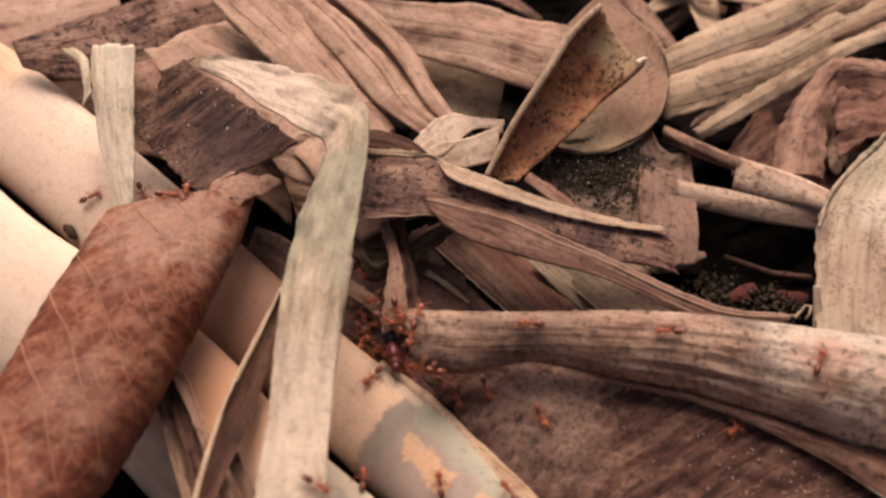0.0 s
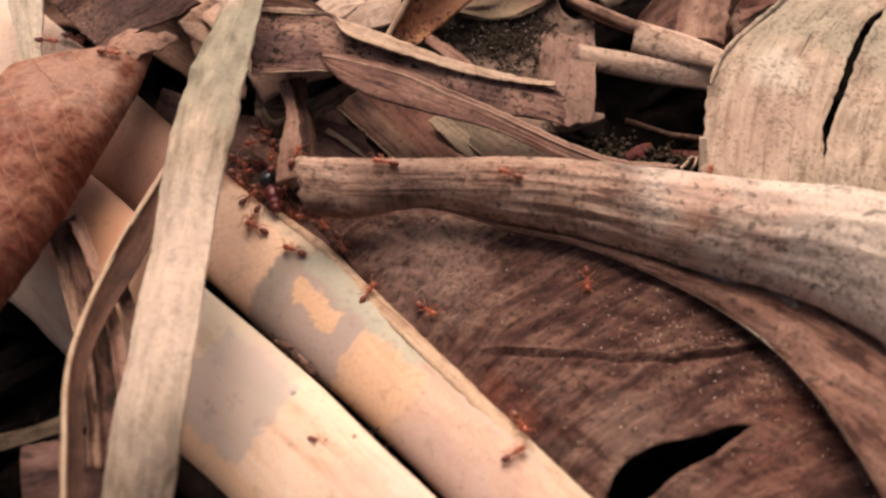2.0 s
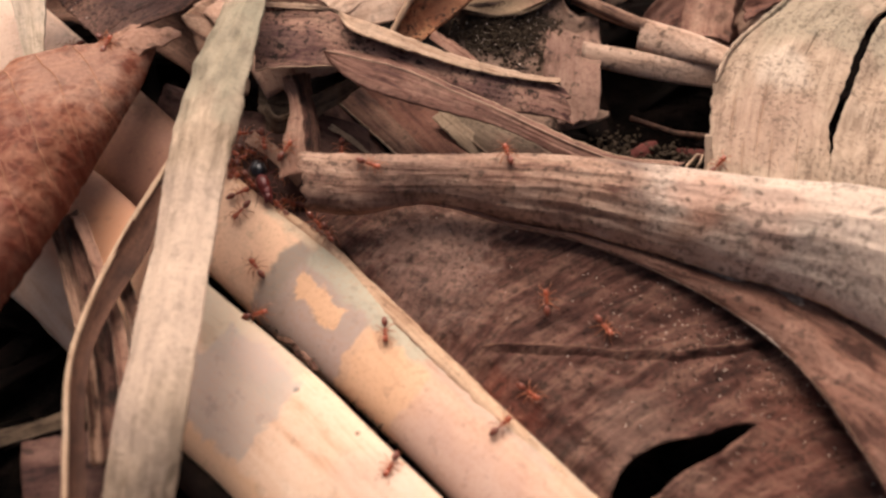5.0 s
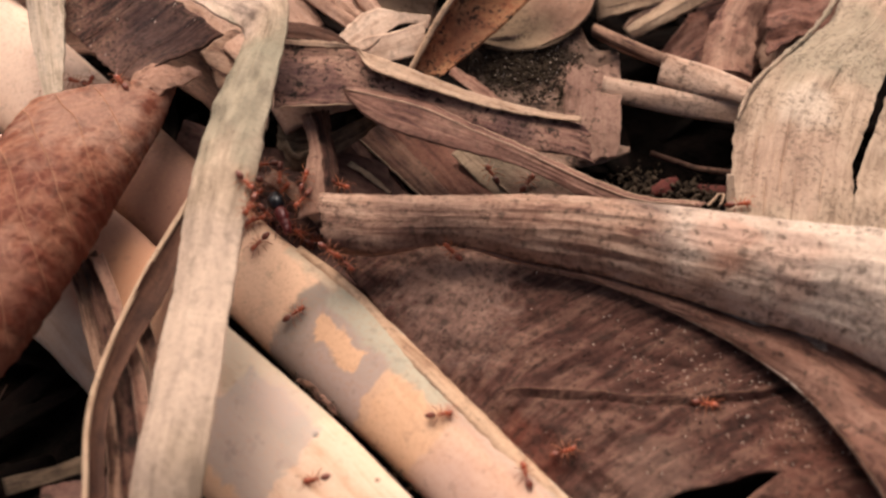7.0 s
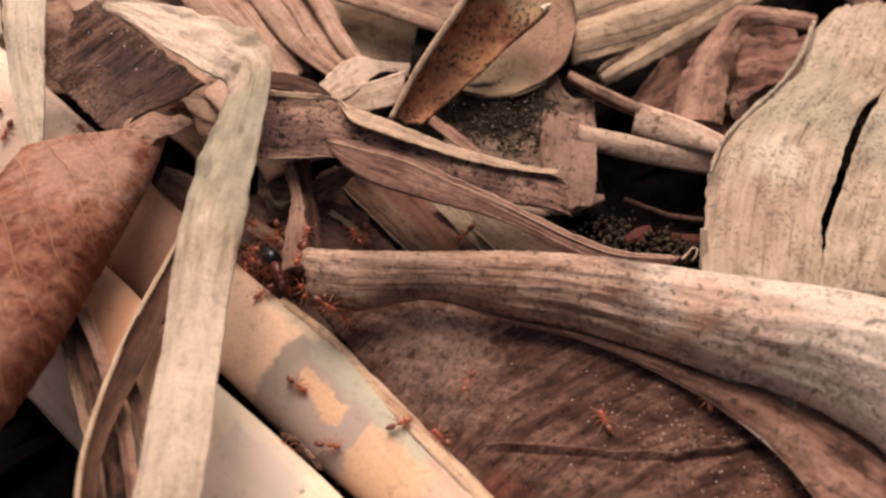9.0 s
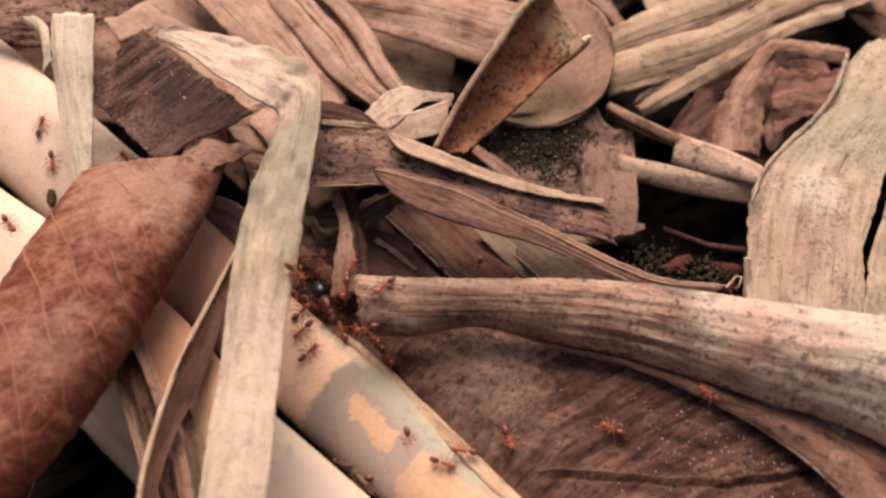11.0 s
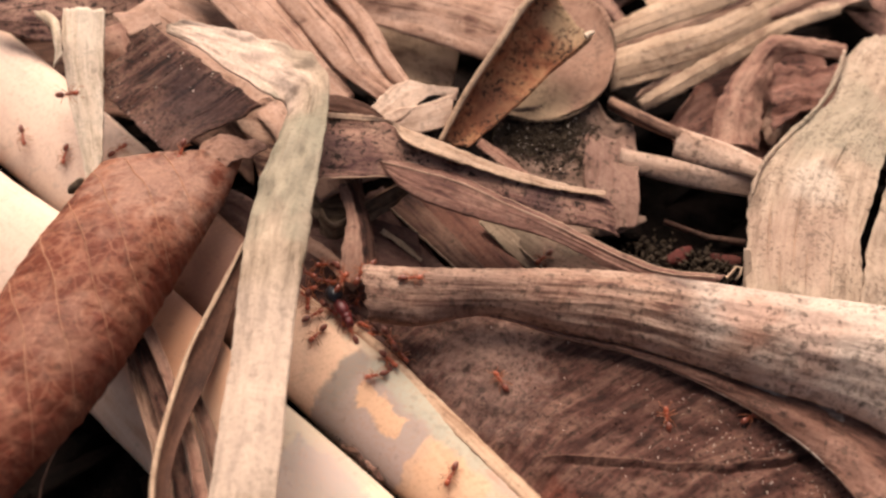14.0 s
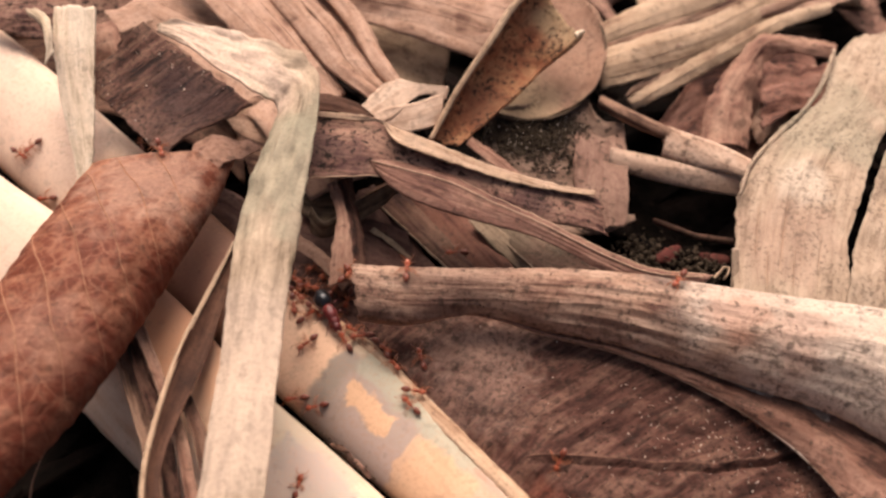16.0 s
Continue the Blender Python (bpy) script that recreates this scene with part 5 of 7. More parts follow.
    blade("sunken_leaf", LOWLITTER, OLIVE, "narrow dull leaf deep in the shade", "dead leaf", nu=24, nv=9, bow=0.2, wave=0.5, seed=2.0)
    blade("sunken_leaf", LOWRED, UMBER, "reddish leaf deep in the shade", "dead leaf", nu=24, nv=13, bow=0.2, wave=1.0, ragged=1.0, seed=7.0)


def crumbs(name, spots, sizes, material, label, category, seed):
    """Loose grains, each a small uneven block, joined as one scatter."""
    rng = random.Random(seed)
    verts, faces, uvs = [], [], []
    for c in spots:
        r = rng.uniform(*sizes)
        base = len(verts)
        k = [rng.uniform(0.6, 1.2) for _ in range(6)]
        for d, q in zip(((1, 0, 0), (-1, 0, 0), (0, 1, 0), (0, -1, 0), (0, 0, 1), (0, 0, -1)), k):
            verts.append(np.array(c) + np.array(d) * r * q)
            uvs.append((rng.random(), rng.random()))
        faces += [(base + a, base + b, base + e) for a, b, e in
                  ((0, 2, 4), (2, 1, 4), (1, 3, 4), (3, 0, 4), (2, 0, 5), (1, 2, 5), (3, 1, 5), (0, 3, 5))]
    return tagged(mesh_object(name, verts, faces, uvs, material), label, category, kind="stuff")


def grit():
    rng = random.Random(21)
    floor, _, _ = sheet(FLOORLEAF, 120, 60, bow=0.0, wave=1.2, seed=12.0, relief=floor_vein)
    on_leaf = lambda u, v: sample(floor, 120, 60, u, v) if abs(v - tear_line(u)) > tear_half(u) + 0.04 else None
    spot = lambda: on_leaf(rng.uniform(0.12, 0.95), rng.uniform(-0.95, 0.95))
    near = lambda: on_leaf(min(1, max(0, rng.gauss(0.5, 0.13))), min(0.95, max(-0.3, rng.gauss(0.25, 0.22))))
    ok = lambda n, f: [p for p in (f() for _ in range(n)) if p is not None]
    crumbs("white_grit", ok(260, near) + ok(130, spot), (0.1, 0.36), GRAIN, "pale sand grains scattered on the broad leaf", "grit", 1)
    crumbs("dark_grit", ok(520, near) + ok(420, spot), (0.1, 0.42), SHADE, "dark soil crumbs scattered on the broad leaf", "grit", 2)
    moss, _, _ = sheet(MOSSLEAF, 50, 26, bow=0.05, wave=0.8, ragged=0.6, seed=3.0)
    heap = [sample(moss, 50, 26, min(1, max(0, rng.gauss(0.34, 0.2))), min(1, max(-0.6, rng.gauss(0.45, 0.3)))) + np.array((0, 0, rng.uniform(-0.2, 1.3))) for _ in range(2600)]
    crumbs("mould_crumbs", heap, (0.15, 0.75), MOULD, "dark mould and soil crumbs on the torn leaf", "mould", 3)
    plate, _, _ = sheet(DARKPLATE, 60, 40, bow=0.05, wave=0.6, ragged=0.5, ribs=14, rib=0.12, seed=2.0)
    crumbs("white_grit", [sample(plate, 60, 40, rng.random(), rng.uniform(-0.9, 0.9)) for _ in range(26)], (0.15, 0.5), GRAIN, "pale grains lying on the dark leaf", "grit", 14)
    crumbs("pale_crumbs", [h + np.array((0, 0, 0.5)) for h in heap[:150]], (0.12, 0.42), GRAIN, "pale mouldy grains on the torn leaf", "mould", 4)
    for centre, n, seed in (((85.6, 12.8, -12.0), 240, 7), ((100.6, 9.4, -11.0), 200, 8)):
        pile = [np.array(centre) + np.array((rng.gauss(0, 4.5), rng.gauss(0, 3.0), rng.uniform(-3, 1.5))) for _ in range(n)]
        crumbs("soil_crumbs", pile, (0.3, 1.1), MOULD, "grey-brown soil crumbs in the dark hollow", "soil", seed)
    for sheet_rows, nu, nv, how, n, seed in ((STEM, 120, 48, dict(section=stalk_section, ragged=0.25, wave=0.5, ribs=6, rib=0.16, seed=8.0), 60, 5),
                                             (DARKPLATE, 60, 40, dict(bow=0.05, wave=0.6, ragged=0.5, ribs=14, rib=0.12, seed=2.0), 40, 6)):
        v, _, _ = sheet(sheet_rows, nu, nv, **how)
        crumbs("dark_grit", [sample(v, nu, nv, rng.random(), rng.uniform(-0.9, 0.9)) for _ in range(n)], (0.12, 0.36), SHADE,
               "dark soil crumbs lying on a dead leaf", "grit", seed)


# ---- the middle of the heap ----
def middle():
    leaf = tagged(new("split_purple_leaf"), "plum-brown narrow leaf with a pale lifted rim", "dead leaf")
    blade("leaf_blade", THINLEAF, PLUM, parent=leaf, nu=70, nv=17, bow=0.2, thick=0.5, wave=0.5, ragged=0.5, ribs=6, rib=0.12, seed=2.0, fray=(2, 2))
    blade("pale_rim", [(*r[:3], *(0.75 * np.array(r[3:]))) for r in THINRIM], RIM, parent=leaf, label="pale tan lifted leaf rim", nu=80, nv=9, bow=-0.06, thick=0.3, wave=0.25, ragged=0.45, ribs=3, rib=0.14, seed=4.0, lip=0.05, twist=0.05)
    # unseen skirt behind the rim, added to keep sun out of the hollow
    blade("folded_back", [(r[0], r[1] + 7.5 * k, r[2] - 9.5 * k, 0, 6.5 * k, -7.5 * k) for r, k in zip(THINRIM, (0.8, 0.8, 0.75, 0.7, 0.5, 0.35, 0.25, 0.2, 0.2))], PLUM, parent=leaf, nu=50, nv=11, bow=0.1, thick=0.5, wave=0.6, ragged=0.4, seed=12.0)
    taper = tagged(new("tapering_leaf"), "tapering plum-brown leaf with fine ribs, lying slantwise", "dead leaf")
    split_blade(("lower_fold", "upper_fold"), (0.66,), LOWLEAF, (TAPER_M, TAPER_M), taper, 90, 25, ("drooping lower fold", "narrow upper fold"), along=False, section=fold_section, thick=0.6, wave=0.5, ragged=0.4, ribs=7, rib=0.2, seed=6.0)
    fold, _, _ = sheet(LOWLEAF, 90, 25, section=fold_section, thick=0.6, wave=0.5, ragged=0.4, ribs=7, rib=0.2, seed=6.0)
    for v, wide, words in ((0.36, 0.28, "thin pale ridge along the fold"), (0.98, 0.22, "thin pale leaf edge")):
        thread("ridge", [sample(fold, 90, 25, u, v) for u in np.linspace(0.02, 0.98, 70)], (wide, wide * 0.8), RIM, taper, words)
    face, _, _ = sheet(THINLEAF, 70, 17, bow=0.2, thick=0.5, wave=0.5, ragged=0.5, ribs=6, rib=0.12, seed=2.0, fray=(2, 2), lip=0.16, twist=0.18)
    thread("frayed_edge", [sample(face, 70, 17, u, -0.99) for u in np.linspace(0.0, 0.32, 30)], (0.3, 0.2), RIM, leaf, "pale frayed lower edge")
    moss = tagged(new("mouldy_leaf"), "grey-brown torn leaf with dark mould and grit", "dead leaf")
    blade("leaf_blade", MOSSLEAF, MOSS, parent=moss, nu=50, nv=26, bow=0.05, thick=0.5, wave=0.8, ragged=0.6, seed=3.0)
    blade("torn_flap", MOSSFLAP, FLAPBROWN, parent=moss, label="pinkish brown torn flap with a straight edge", nu=40, nv=20, bow=0.06, thick=0.5, wave=0.5, ragged=0.5, ribs=3, rib=0.2, seed=6.0, fray=(1.0, 0.8))
    blade("torn_corner", MOSSNIB, MOSS, parent=moss, nu=12, nv=6, bow=0.1, thick=0.5, wave=0.2, ragged=0.3, seed=5.0)
    curl = tagged(new("upright_curled_leaf"), "ochre speckled leaf standing upright with curled edges", "dead leaf")
    blade("curled_rim", CURLRIM, TAN, parent=curl, label="pale curled rim", nu=40, nv=7, bow=0.5, thick=0.6, wave=0.3, ragged=0.1, seed=2.0)
    blade("leaf_blade", CURLLEAF, OCHRE, parent=curl, nu=50, nv=24, bow=-0.5, thick=0.6, wave=0.5, ragged=0.6, seed=9.0, fray=(1, 1.5))
    face, _, _ = sheet(CURLLEAF, 50, 24, bow=-0.5, thick=0.6, wave=0.5, ragged=0.6, seed=9.0, fray=(1, 1.5), lip=0.16, twist=0.18)
    thread("rolled_edge", [sample(face, 50, 24, u, -0.97) + np.array((0, 0, 0.3)) for u in np.linspace(0.04, 0.97, 40)], (0.5, 1.0), OCHRE, curl, "thick rolled edge", sides=8)
    egg_at = np.array((58.6, 65.4, 26.6))
    thread("pale_tip", [egg_at + np.array(d) for d in ((-0.9, -0.8, -0.3), (0, 0, 0.2), (0.9, 0.5, 0.4), (1.4, 1.0, 0.2))], (1.0, 0.6), PALE, curl, "small pale knob at the leaf tip", sides=8)
    disc = tagged(new("round_leaf"), "rounded pinkish leaf with an olive edge", "dead leaf")
    blade("edge", [(*r[:3], *(0.45 * np.array(r[3:]))) for r in ROUNDRIM], OLIVE, parent=disc, label="rolled olive edge", nu=50, nv=7, bow=0.2, thick=0.3, wave=0.2, ragged=0.2, seed=3.0)
    blade("leaf_blade", ROUNDLEAF, ROSY, parent=disc, nu=40, nv=24, bow=-0.14, thick=0.3, wave=0.4, ragged=0.4, seed=4.0)
    bleached = tagged(new("bleached_leaf"), "bleached crumpled leaf with a small hole", "dead leaf")
    for rows, k in ((BLEACHA, 8.0), (BLEACHB, 9.0)):
        blade("limb", rows, BLEACH_M, parent=bleached, nu=36, nv=13, bow=0.08, thick=0.4, wave=0.7, ragged=0.4, seed=k, fray=(1, 1))
    cane("dry_twig", TWIGA, STALK, "short brown dry twig with a broken end", "twig", "twigs", nu=30, nv=12, flat=1.0, lump=0.3, seed=1.0)
    cane("dry_twig", TWIGB, TWIG_M, "pinkish tan dry twig split at its end", "twig", "twigs", nu=50, nv=18, flat=0.4, lump=1.1, seed=2.0)
    cane("dry_twig", TWIGC, TWIG_M, "thicker pinkish tan dry twig over a dark hollow", "twig", "twigs", nu=50, nv=18, flat=0.45, lump=1.0, seed=3.0)
    def husk_edge(u):
        """The cracked side of the front half: it reaches under its neighbour but for the open crack."""
        y = spline(HUSK, np.array([u]))[0][1]
        return -1.16 + 0.18 * min(1.0, max(0.0, (y + 8) / 14)) * min(1.0, max(0.0, (57 - y) / 9))

    def husk_slits(u, v):
        """Thin splits along the fibres near the broken lower end."""
        h = 0.0
        for at, lo, hi in ((0.62, 0.72, 0.9), (0.15, 0.66, 0.95), (-0.25, 0.5, 0.62), (-0.55, 0.8, 1.0), (0.4, 0.86, 1.0), (-0.1, 0.84, 0.99)):
            if lo < u < hi:
                h -= 1.3 * math.sin(math.pi * (u - lo) / (hi - lo)) * math.exp(-((v - at - 0.012 * wavy(u * 30, at)) / 0.014) ** 2)
        return h

    husk = tagged(new("bamboo_husk"), "broad pale fibrous bamboo husk with a long crack", "bamboo husk")
    blade("husk_half", HUSK, HUSK_M, parent=husk, nu=80, nv=120, bow=0.1, low=husk_edge, relief=husk_slits, thick=0.9, wave=0.9, ragged=0.6, ribs=18, rib=0.15, seed=5.0, fray=(2.5, 0.4))
    blade("husk_half", HUSKB, HUSK_M, parent=husk, nu=70, nv=44, bow=0.1, thick=0.9, wave=0.9, ragged=0.6, ribs=24, rib=0.15, seed=6.0, fray=(0.4, 0))
    blade("curled_edge", [(*r[:3], *(0.6 * np.array(r[3:]))) for r in HUSKLIP], HUSK_M, parent=husk, label="pale curled edge of the husk", nu=50, nv=7, bow=0.4, thick=0.5, wave=0.5, ragged=0.5, seed=3.0)
    blade("flake", HUSKFLAKE, HUSK_M, parent=husk, label="narrow upright flake at the broken edge", nu=16, nv=7, bow=0.2, thick=0.6, wave=0.2, ragged=0.4, seed=4.0)
    hook = [np.array(p) for p in ((101.0, -7.8, 3.0), (102.6, -6.3, 4.0), (103.6, -5.1, 5.0), (104.9, -5.6, 5.5), (104.6, -7.3, 4.5), (103.5, -8.7, 3.5))]
    thread("curled_tendril", hook, (0.45, 0.3), TAN, husk, "tiny curled dry tendril")
    thread("buried_stick", [np.array(p) for p in ((88.4, 28.2, -14.0), (101.4, 23.2, -14.0), (113.0, 21.5, -13.0))], (0.9, 1.2), DARK, None)
    tagged(bpy.data.objects["buried_stick"], "thin dark stick deep in the hollow", "stick")
    for rows, k in ((REDBITA, 1.0), (REDBITB, 2.0)):
        blade("leaf_fragment", rows, REDBIT, "small dark red leaf scrap in the hollow", "leaf fragment", nu=14, nv=9, bow=0.3, thick=0.5, wave=0.6, ragged=0.6, seed=k)
    ribbed("ribbed_dark_leaf", DARKPLATE, DARK, "dark brown ribbed piece of broad leaf", "dead leaf", "", (-0.6, 0.25), nu=60, nv=40, bow=0.05, thick=0.6, wave=0.6, ragged=0.5, ribs=14, rib=0.12, seed=2.0, fray=(1, 1))
    stick = tagged(new("pale_stem_strip"), "pale upright strip of dry stem with a split top", "stem")
    blade("strip", PALESTICK, STICK_M, parent=stick, nu=60, nv=25, bow=0.3, thick=1.0, wave=0.3, ragged=0.4, ribs=10, rib=0.26, seed=7.0, fray=(1.0, 0))
    blade("flake", STICKFLAKE, PALE, parent=stick, nu=24, nv=9, bow=0.3, thick=0.5, wave=0.4, ragged=0.5, seed=3.0)
    for rows, m, label, s, ribs in (
            (PINKLEAF, STALK, "pinkish brown flat leaf behind the hanging strip", 1.0, 0), (UNDERLEAF, OLIVE, "small olive leaf edge", 2.0, 0),
            # TWIGSTANDB: the same splinter's turned-away side, its shading put into the material
            (TWIGSTAND, ARCH_M, "thin pinkish splinter standing in the hollow", 3.0, 2), (TWIGSTANDB, DARK, "dark side of the pinkish splinter, shading in its colour", 4.0, 2),
            (GREENLEAF, OLIVE, "short olive leaf strip", 5.0, 3), (STRIPEA, UMBER, "dark olive-brown ribbed leaf in the hollow", 6.0, 7),
            (HOLLOWA, UMBER, "brown leaf at the bottom of the hollow", 12.0, 4), (HOLLOWB, PINK, "thin pinkish splinter in the hollow", 13.0, 0),
            (HOLLOWC, UMBER, "dark leaf piece between cane and strip", 14.0, 3),
            (TUCKED, ARCH_M, "thin pinkish leaf strip tucked under the pale rim", 20.0, 2), (BEHINDRIM, CHESTNUT, "narrow brown striped leaf behind the pale rim", 21.0, 5),
            (GREYSTRIP, STRAW, "grey-green leaf strip beside the stalk", 18.0, 3), (SHORTEDGE, STRAW, "short pale straw piece in the hollow", 19.0, 0),
            (OLIVECURL, OLIVE, "small curled olive leaf", 11.0, 0)):
        blade("leaf_fragment", rows, m, label, "leaf fragment", nu=36, nv=15, bow=0.15, thick=0.5, wave=0.5, ragged=0.4, ribs=ribs, rib=0.25, seed=s, fray=(0.8, 0.8))
    for rows, m, label, s, edge in (
            (STRIPEB, BROWN, "grey-brown leaf strip with a pale straw edge, in the hollow", 7.0, STRAW), (STRIPEC, HOLLOWRED, "reddish brown leaf strip lying in the hollow", 8.0, None),
            (STRIPED, GREYGREEN, "grey-green flat leaf with a pale edge under the tapering leaf", 9.0, STRAW)):
        strip = tagged(new("leaf_fragment"), label, "leaf fragment")
        verts, faces, uv = sheet(rows, 48, 19, bow=0.1, thick=0.5, wave=0.4, ragged=0.3, ribs=4, rib=0.2, seed=s)
        mesh_object("leaf_blade", verts, faces, uv, m, strip)
        if edge:
            thread("leaf_edge", [sample(verts, 48, 19, u, 0.97) for u in np.linspace(0.1, 1.0, 40)], (0.22, 0.42), edge, strip, "thin pale straw edge")


# ---- the back of the heap ----
def background():
    for rows, m, label, s, ribs in (
            (FANA, TAN, "long tan leaf strip in a fanned bundle", 1.0, 5), (FANB, TAN, "broad tan leaf strip in a fanned bundle", 2.0, 6),
            (FANE, STALK, "narrow brown leaf rib in a fanned bundle", 5.0, 2), (FANF, PINK, "narrow brown leaf rib in a fanned bundle", 6.0, 2),
            (FANC, TAN, "narrow tan leaf strip in a fanned bundle", 3.0, 2), (FAND, PINK, "narrow brown leaf strip in a fanned bundle", 4.0, 2)):
        ribbed("fanned_leaf_strip", rows, m, label, "leaf strip", "fanned bundle", ((-0.55, -0.1, 0.4) if ribs > 4 else (0.0,)), nu=60, nv=15, bow=0.35, thick=0.6, wave=1.0, ragged=0.5, ribs=ribs, rib=0.14, seed=s)
    blade("crumpled_leaf", CRUMPLE, PINK, "small crumpled pinkish brown leaf", "dead leaf", nu=40, nv=24, bow=0.2, thick=0.5, wave=3.0, ragged=1.5, seed=5.0, fray=(2, 2))
    blade("crumpled_leaf", CRUMPB, REDDISH, "crumpled brown leaf beside the husk", "dead leaf", nu=40, nv=20, bow=0.2, thick=0.5, wave=3.0, ragged=1.2, seed=6.0, fray=(2, 2))
    blade("crumpled_leaf", CRUMPC, REDDISH, "dark reddish leaf under the crumpled ones", "dead leaf", nu=40, nv=24, bow=0.1, thick=0.5, wave=2.4, ragged=1.2, seed=15.0, fray=(1, 1))
    ribbed("arched_leaf", CRUMPARC, ARCH_M, "arched pinkish brown leaf over a hollow", "dead leaf", "", (0.1,), nu=70, nv=21, bow=0.5, thick=0.6, wave=2.0, ragged=0.8, seed=7.0)
    ribbed("long_brown_leaf", TOPBLADE, PINK, "long pinkish brown leaf, gently arched", "dead leaf", "", (-0.6, -0.2, 0.15, 0.6), nu=70, nv=20, bow=0.25, thick=0.6, wave=0.8, ragged=0.5, ribs=4, rib=0.3, seed=8.0)
    blade("grey_flat_leaf", GREYPLATE, TAN, "flat greyish brown leaf piece", "dead leaf", nu=40, nv=20, bow=0.05, thick=0.5, wave=0.6, ragged=0.4, seed=9.0)
    lane = lambda rows, k, w, dz: [(*(np.array(r[:3]) + k * np.array(r[3:]) + np.array((0, 0, dz))), *(w * np.array(r[3:]))) for r in rows]
    for k, w, dz, s in ((-0.72, 0.3, 1.4, 2.0), (-0.08, 0.22, -0.6, 2.4), (0.58, 0.36, 0.9, 2.8)):
        blade("pinkish_leaf_strip", lane(PINKB, k, w, dz), PINK, "pinkish tan narrow leaf strip with rolled edges", "leaf strip", "pinkish strips", nu=60, nv=15, bow=0.7, thick=0.6, wave=0.8, ragged=0.4, ribs=3, rib=0.3, seed=s)
    for rows, s in ((PINKA, 1.0), (PINKC, 3.0), (PINKD, 4.0)):
        ribbed("pinkish_leaf_strip", rows, PINK, "pinkish tan long leaf strip", "leaf strip", "pinkish strips", (-0.5, 0.05, 0.55), nu=60, nv=17, bow=0.25, thick=0.6, wave=0.8, ragged=0.4, ribs=3, rib=0.3, seed=s)
    ribbed("dark_leaf_blade", UPDARK, PLUM, "dark brown long leaf lying across the back", "dead leaf", "", (-0.4, 0.2), nu=60, nv=17, bow=0.2, thick=0.6, wave=0.8, ragged=0.6, ribs=5, rib=0.2, seed=5.0)
    blade("pinkish_broad_leaf", UPPINK, PINK, "pinkish broad leaf at the back", "dead leaf", nu=40, nv=17, bow=0.2, thick=0.6, wave=1.2, ragged=0.6, seed=6.0)
    blade("pinkish_broad_leaf", FILLA, BROWN, "brown broad leaf under the canes", "dead leaf", nu=40, nv=17, bow=0.1, thick=0.6, wave=1.2, ragged=0.8, ribs=4, rib=0.3, seed=16.0)
    blade("leaf_fragment", BITA, ARCH_M, "small brown leaf fragment", "leaf fragment", nu=24, nv=14, bow=0.3, wave=1.2, ragged=1.2, seed=7.0, fray=(1.5, 1.5))
    blade("leaf_fragment", BITB, PINK, "small pinkish leaf fragment", "leaf fragment", nu=20, nv=9, bow=0.1, wave=0.5, ragged=0.5, seed=8.0)


def gap_debris():
    """Scraps and crumbs that have fallen into the crevice between the two canes."""
    rng = random.Random(31)
    along = lambda s, w, z: np.array((-17.6 + 0.7605 * s + 0.6493 * w, -32.3 - 0.6493 * s + 0.7605 * w, z))
    for s, turn, m in ((36.0, 0.5, BROWN), (40.0, -0.4, DARK), (42.5, 0.2, TAPER_M), (46.0, -0.2, DARK)):
        c, d = along(s, -13.0, -13.6), np.array((0.76 + turn * 0.3, -0.65 + turn * 0.5, 0.1))
        rows = [(*(c + d * f), *(g * np.array((0.55, 0.7, 0.35)))) for f, g in ((-2.6, 0.3), (-0.6, 0.9), (1.2, 0.8), (3.0, 0.2))]
        blade("leaf_scrap", rows, m, "tiny dry leaf scrap caught between the canes", "leaf fragment", "scraps between the canes", nu=14, nv=7, bow=0.3, thick=0.35, wave=0.5, ragged=0.4, seed=s)
    spots = [along(rng.choice((36, 40, 44, 70)) + rng.gauss(0, 4), rng.gauss(-13.2, 0.5), rng.uniform(-14.5, -12.6)) for _ in range(120)]
    crumbs("soil_crumbs", spots, (0.15, 0.5), MOULD, "dark crumbs in the crevice between the canes", "soil", 33)


old_canes()
RUSSET_LEAF, RUSSET_BASE = russet_leaf()
foreground()
middle()
background()
grit()
gap_debris()


# ---- ants ----
def shell(name, colour, rough=0.32):
    m, nt, bsdf = node_material(name)
    tex = nt.nodes.new("ShaderNodeTexCoord")
    c = mixed(nt, span(nt, noise_of(nt, tex.outputs["Object"], 1400.0, 4.0), 0.35, 0.7), colour, tuple(v * 0.45 for v in colour))
    nt.links.new(c, bsdf.inputs["Base Color"])
    bsdf.inputs["Roughness"].default_value = rough
    return m


ANT_RED = shell("ant_red", (0.42, 0.085, 0.03))
ANT_DARK = shell("ant_dark", (0.20, 0.045, 0.02))
ANT_LEG = shell("ant_leg", (0.43, 0.125, 0.045))
BLACK = shell("black_shell", (0.012, 0.011, 0.013), 0.28)
MAROON = shell("maroon_shell", (0.15, 0.016, 0.012), 0.42)


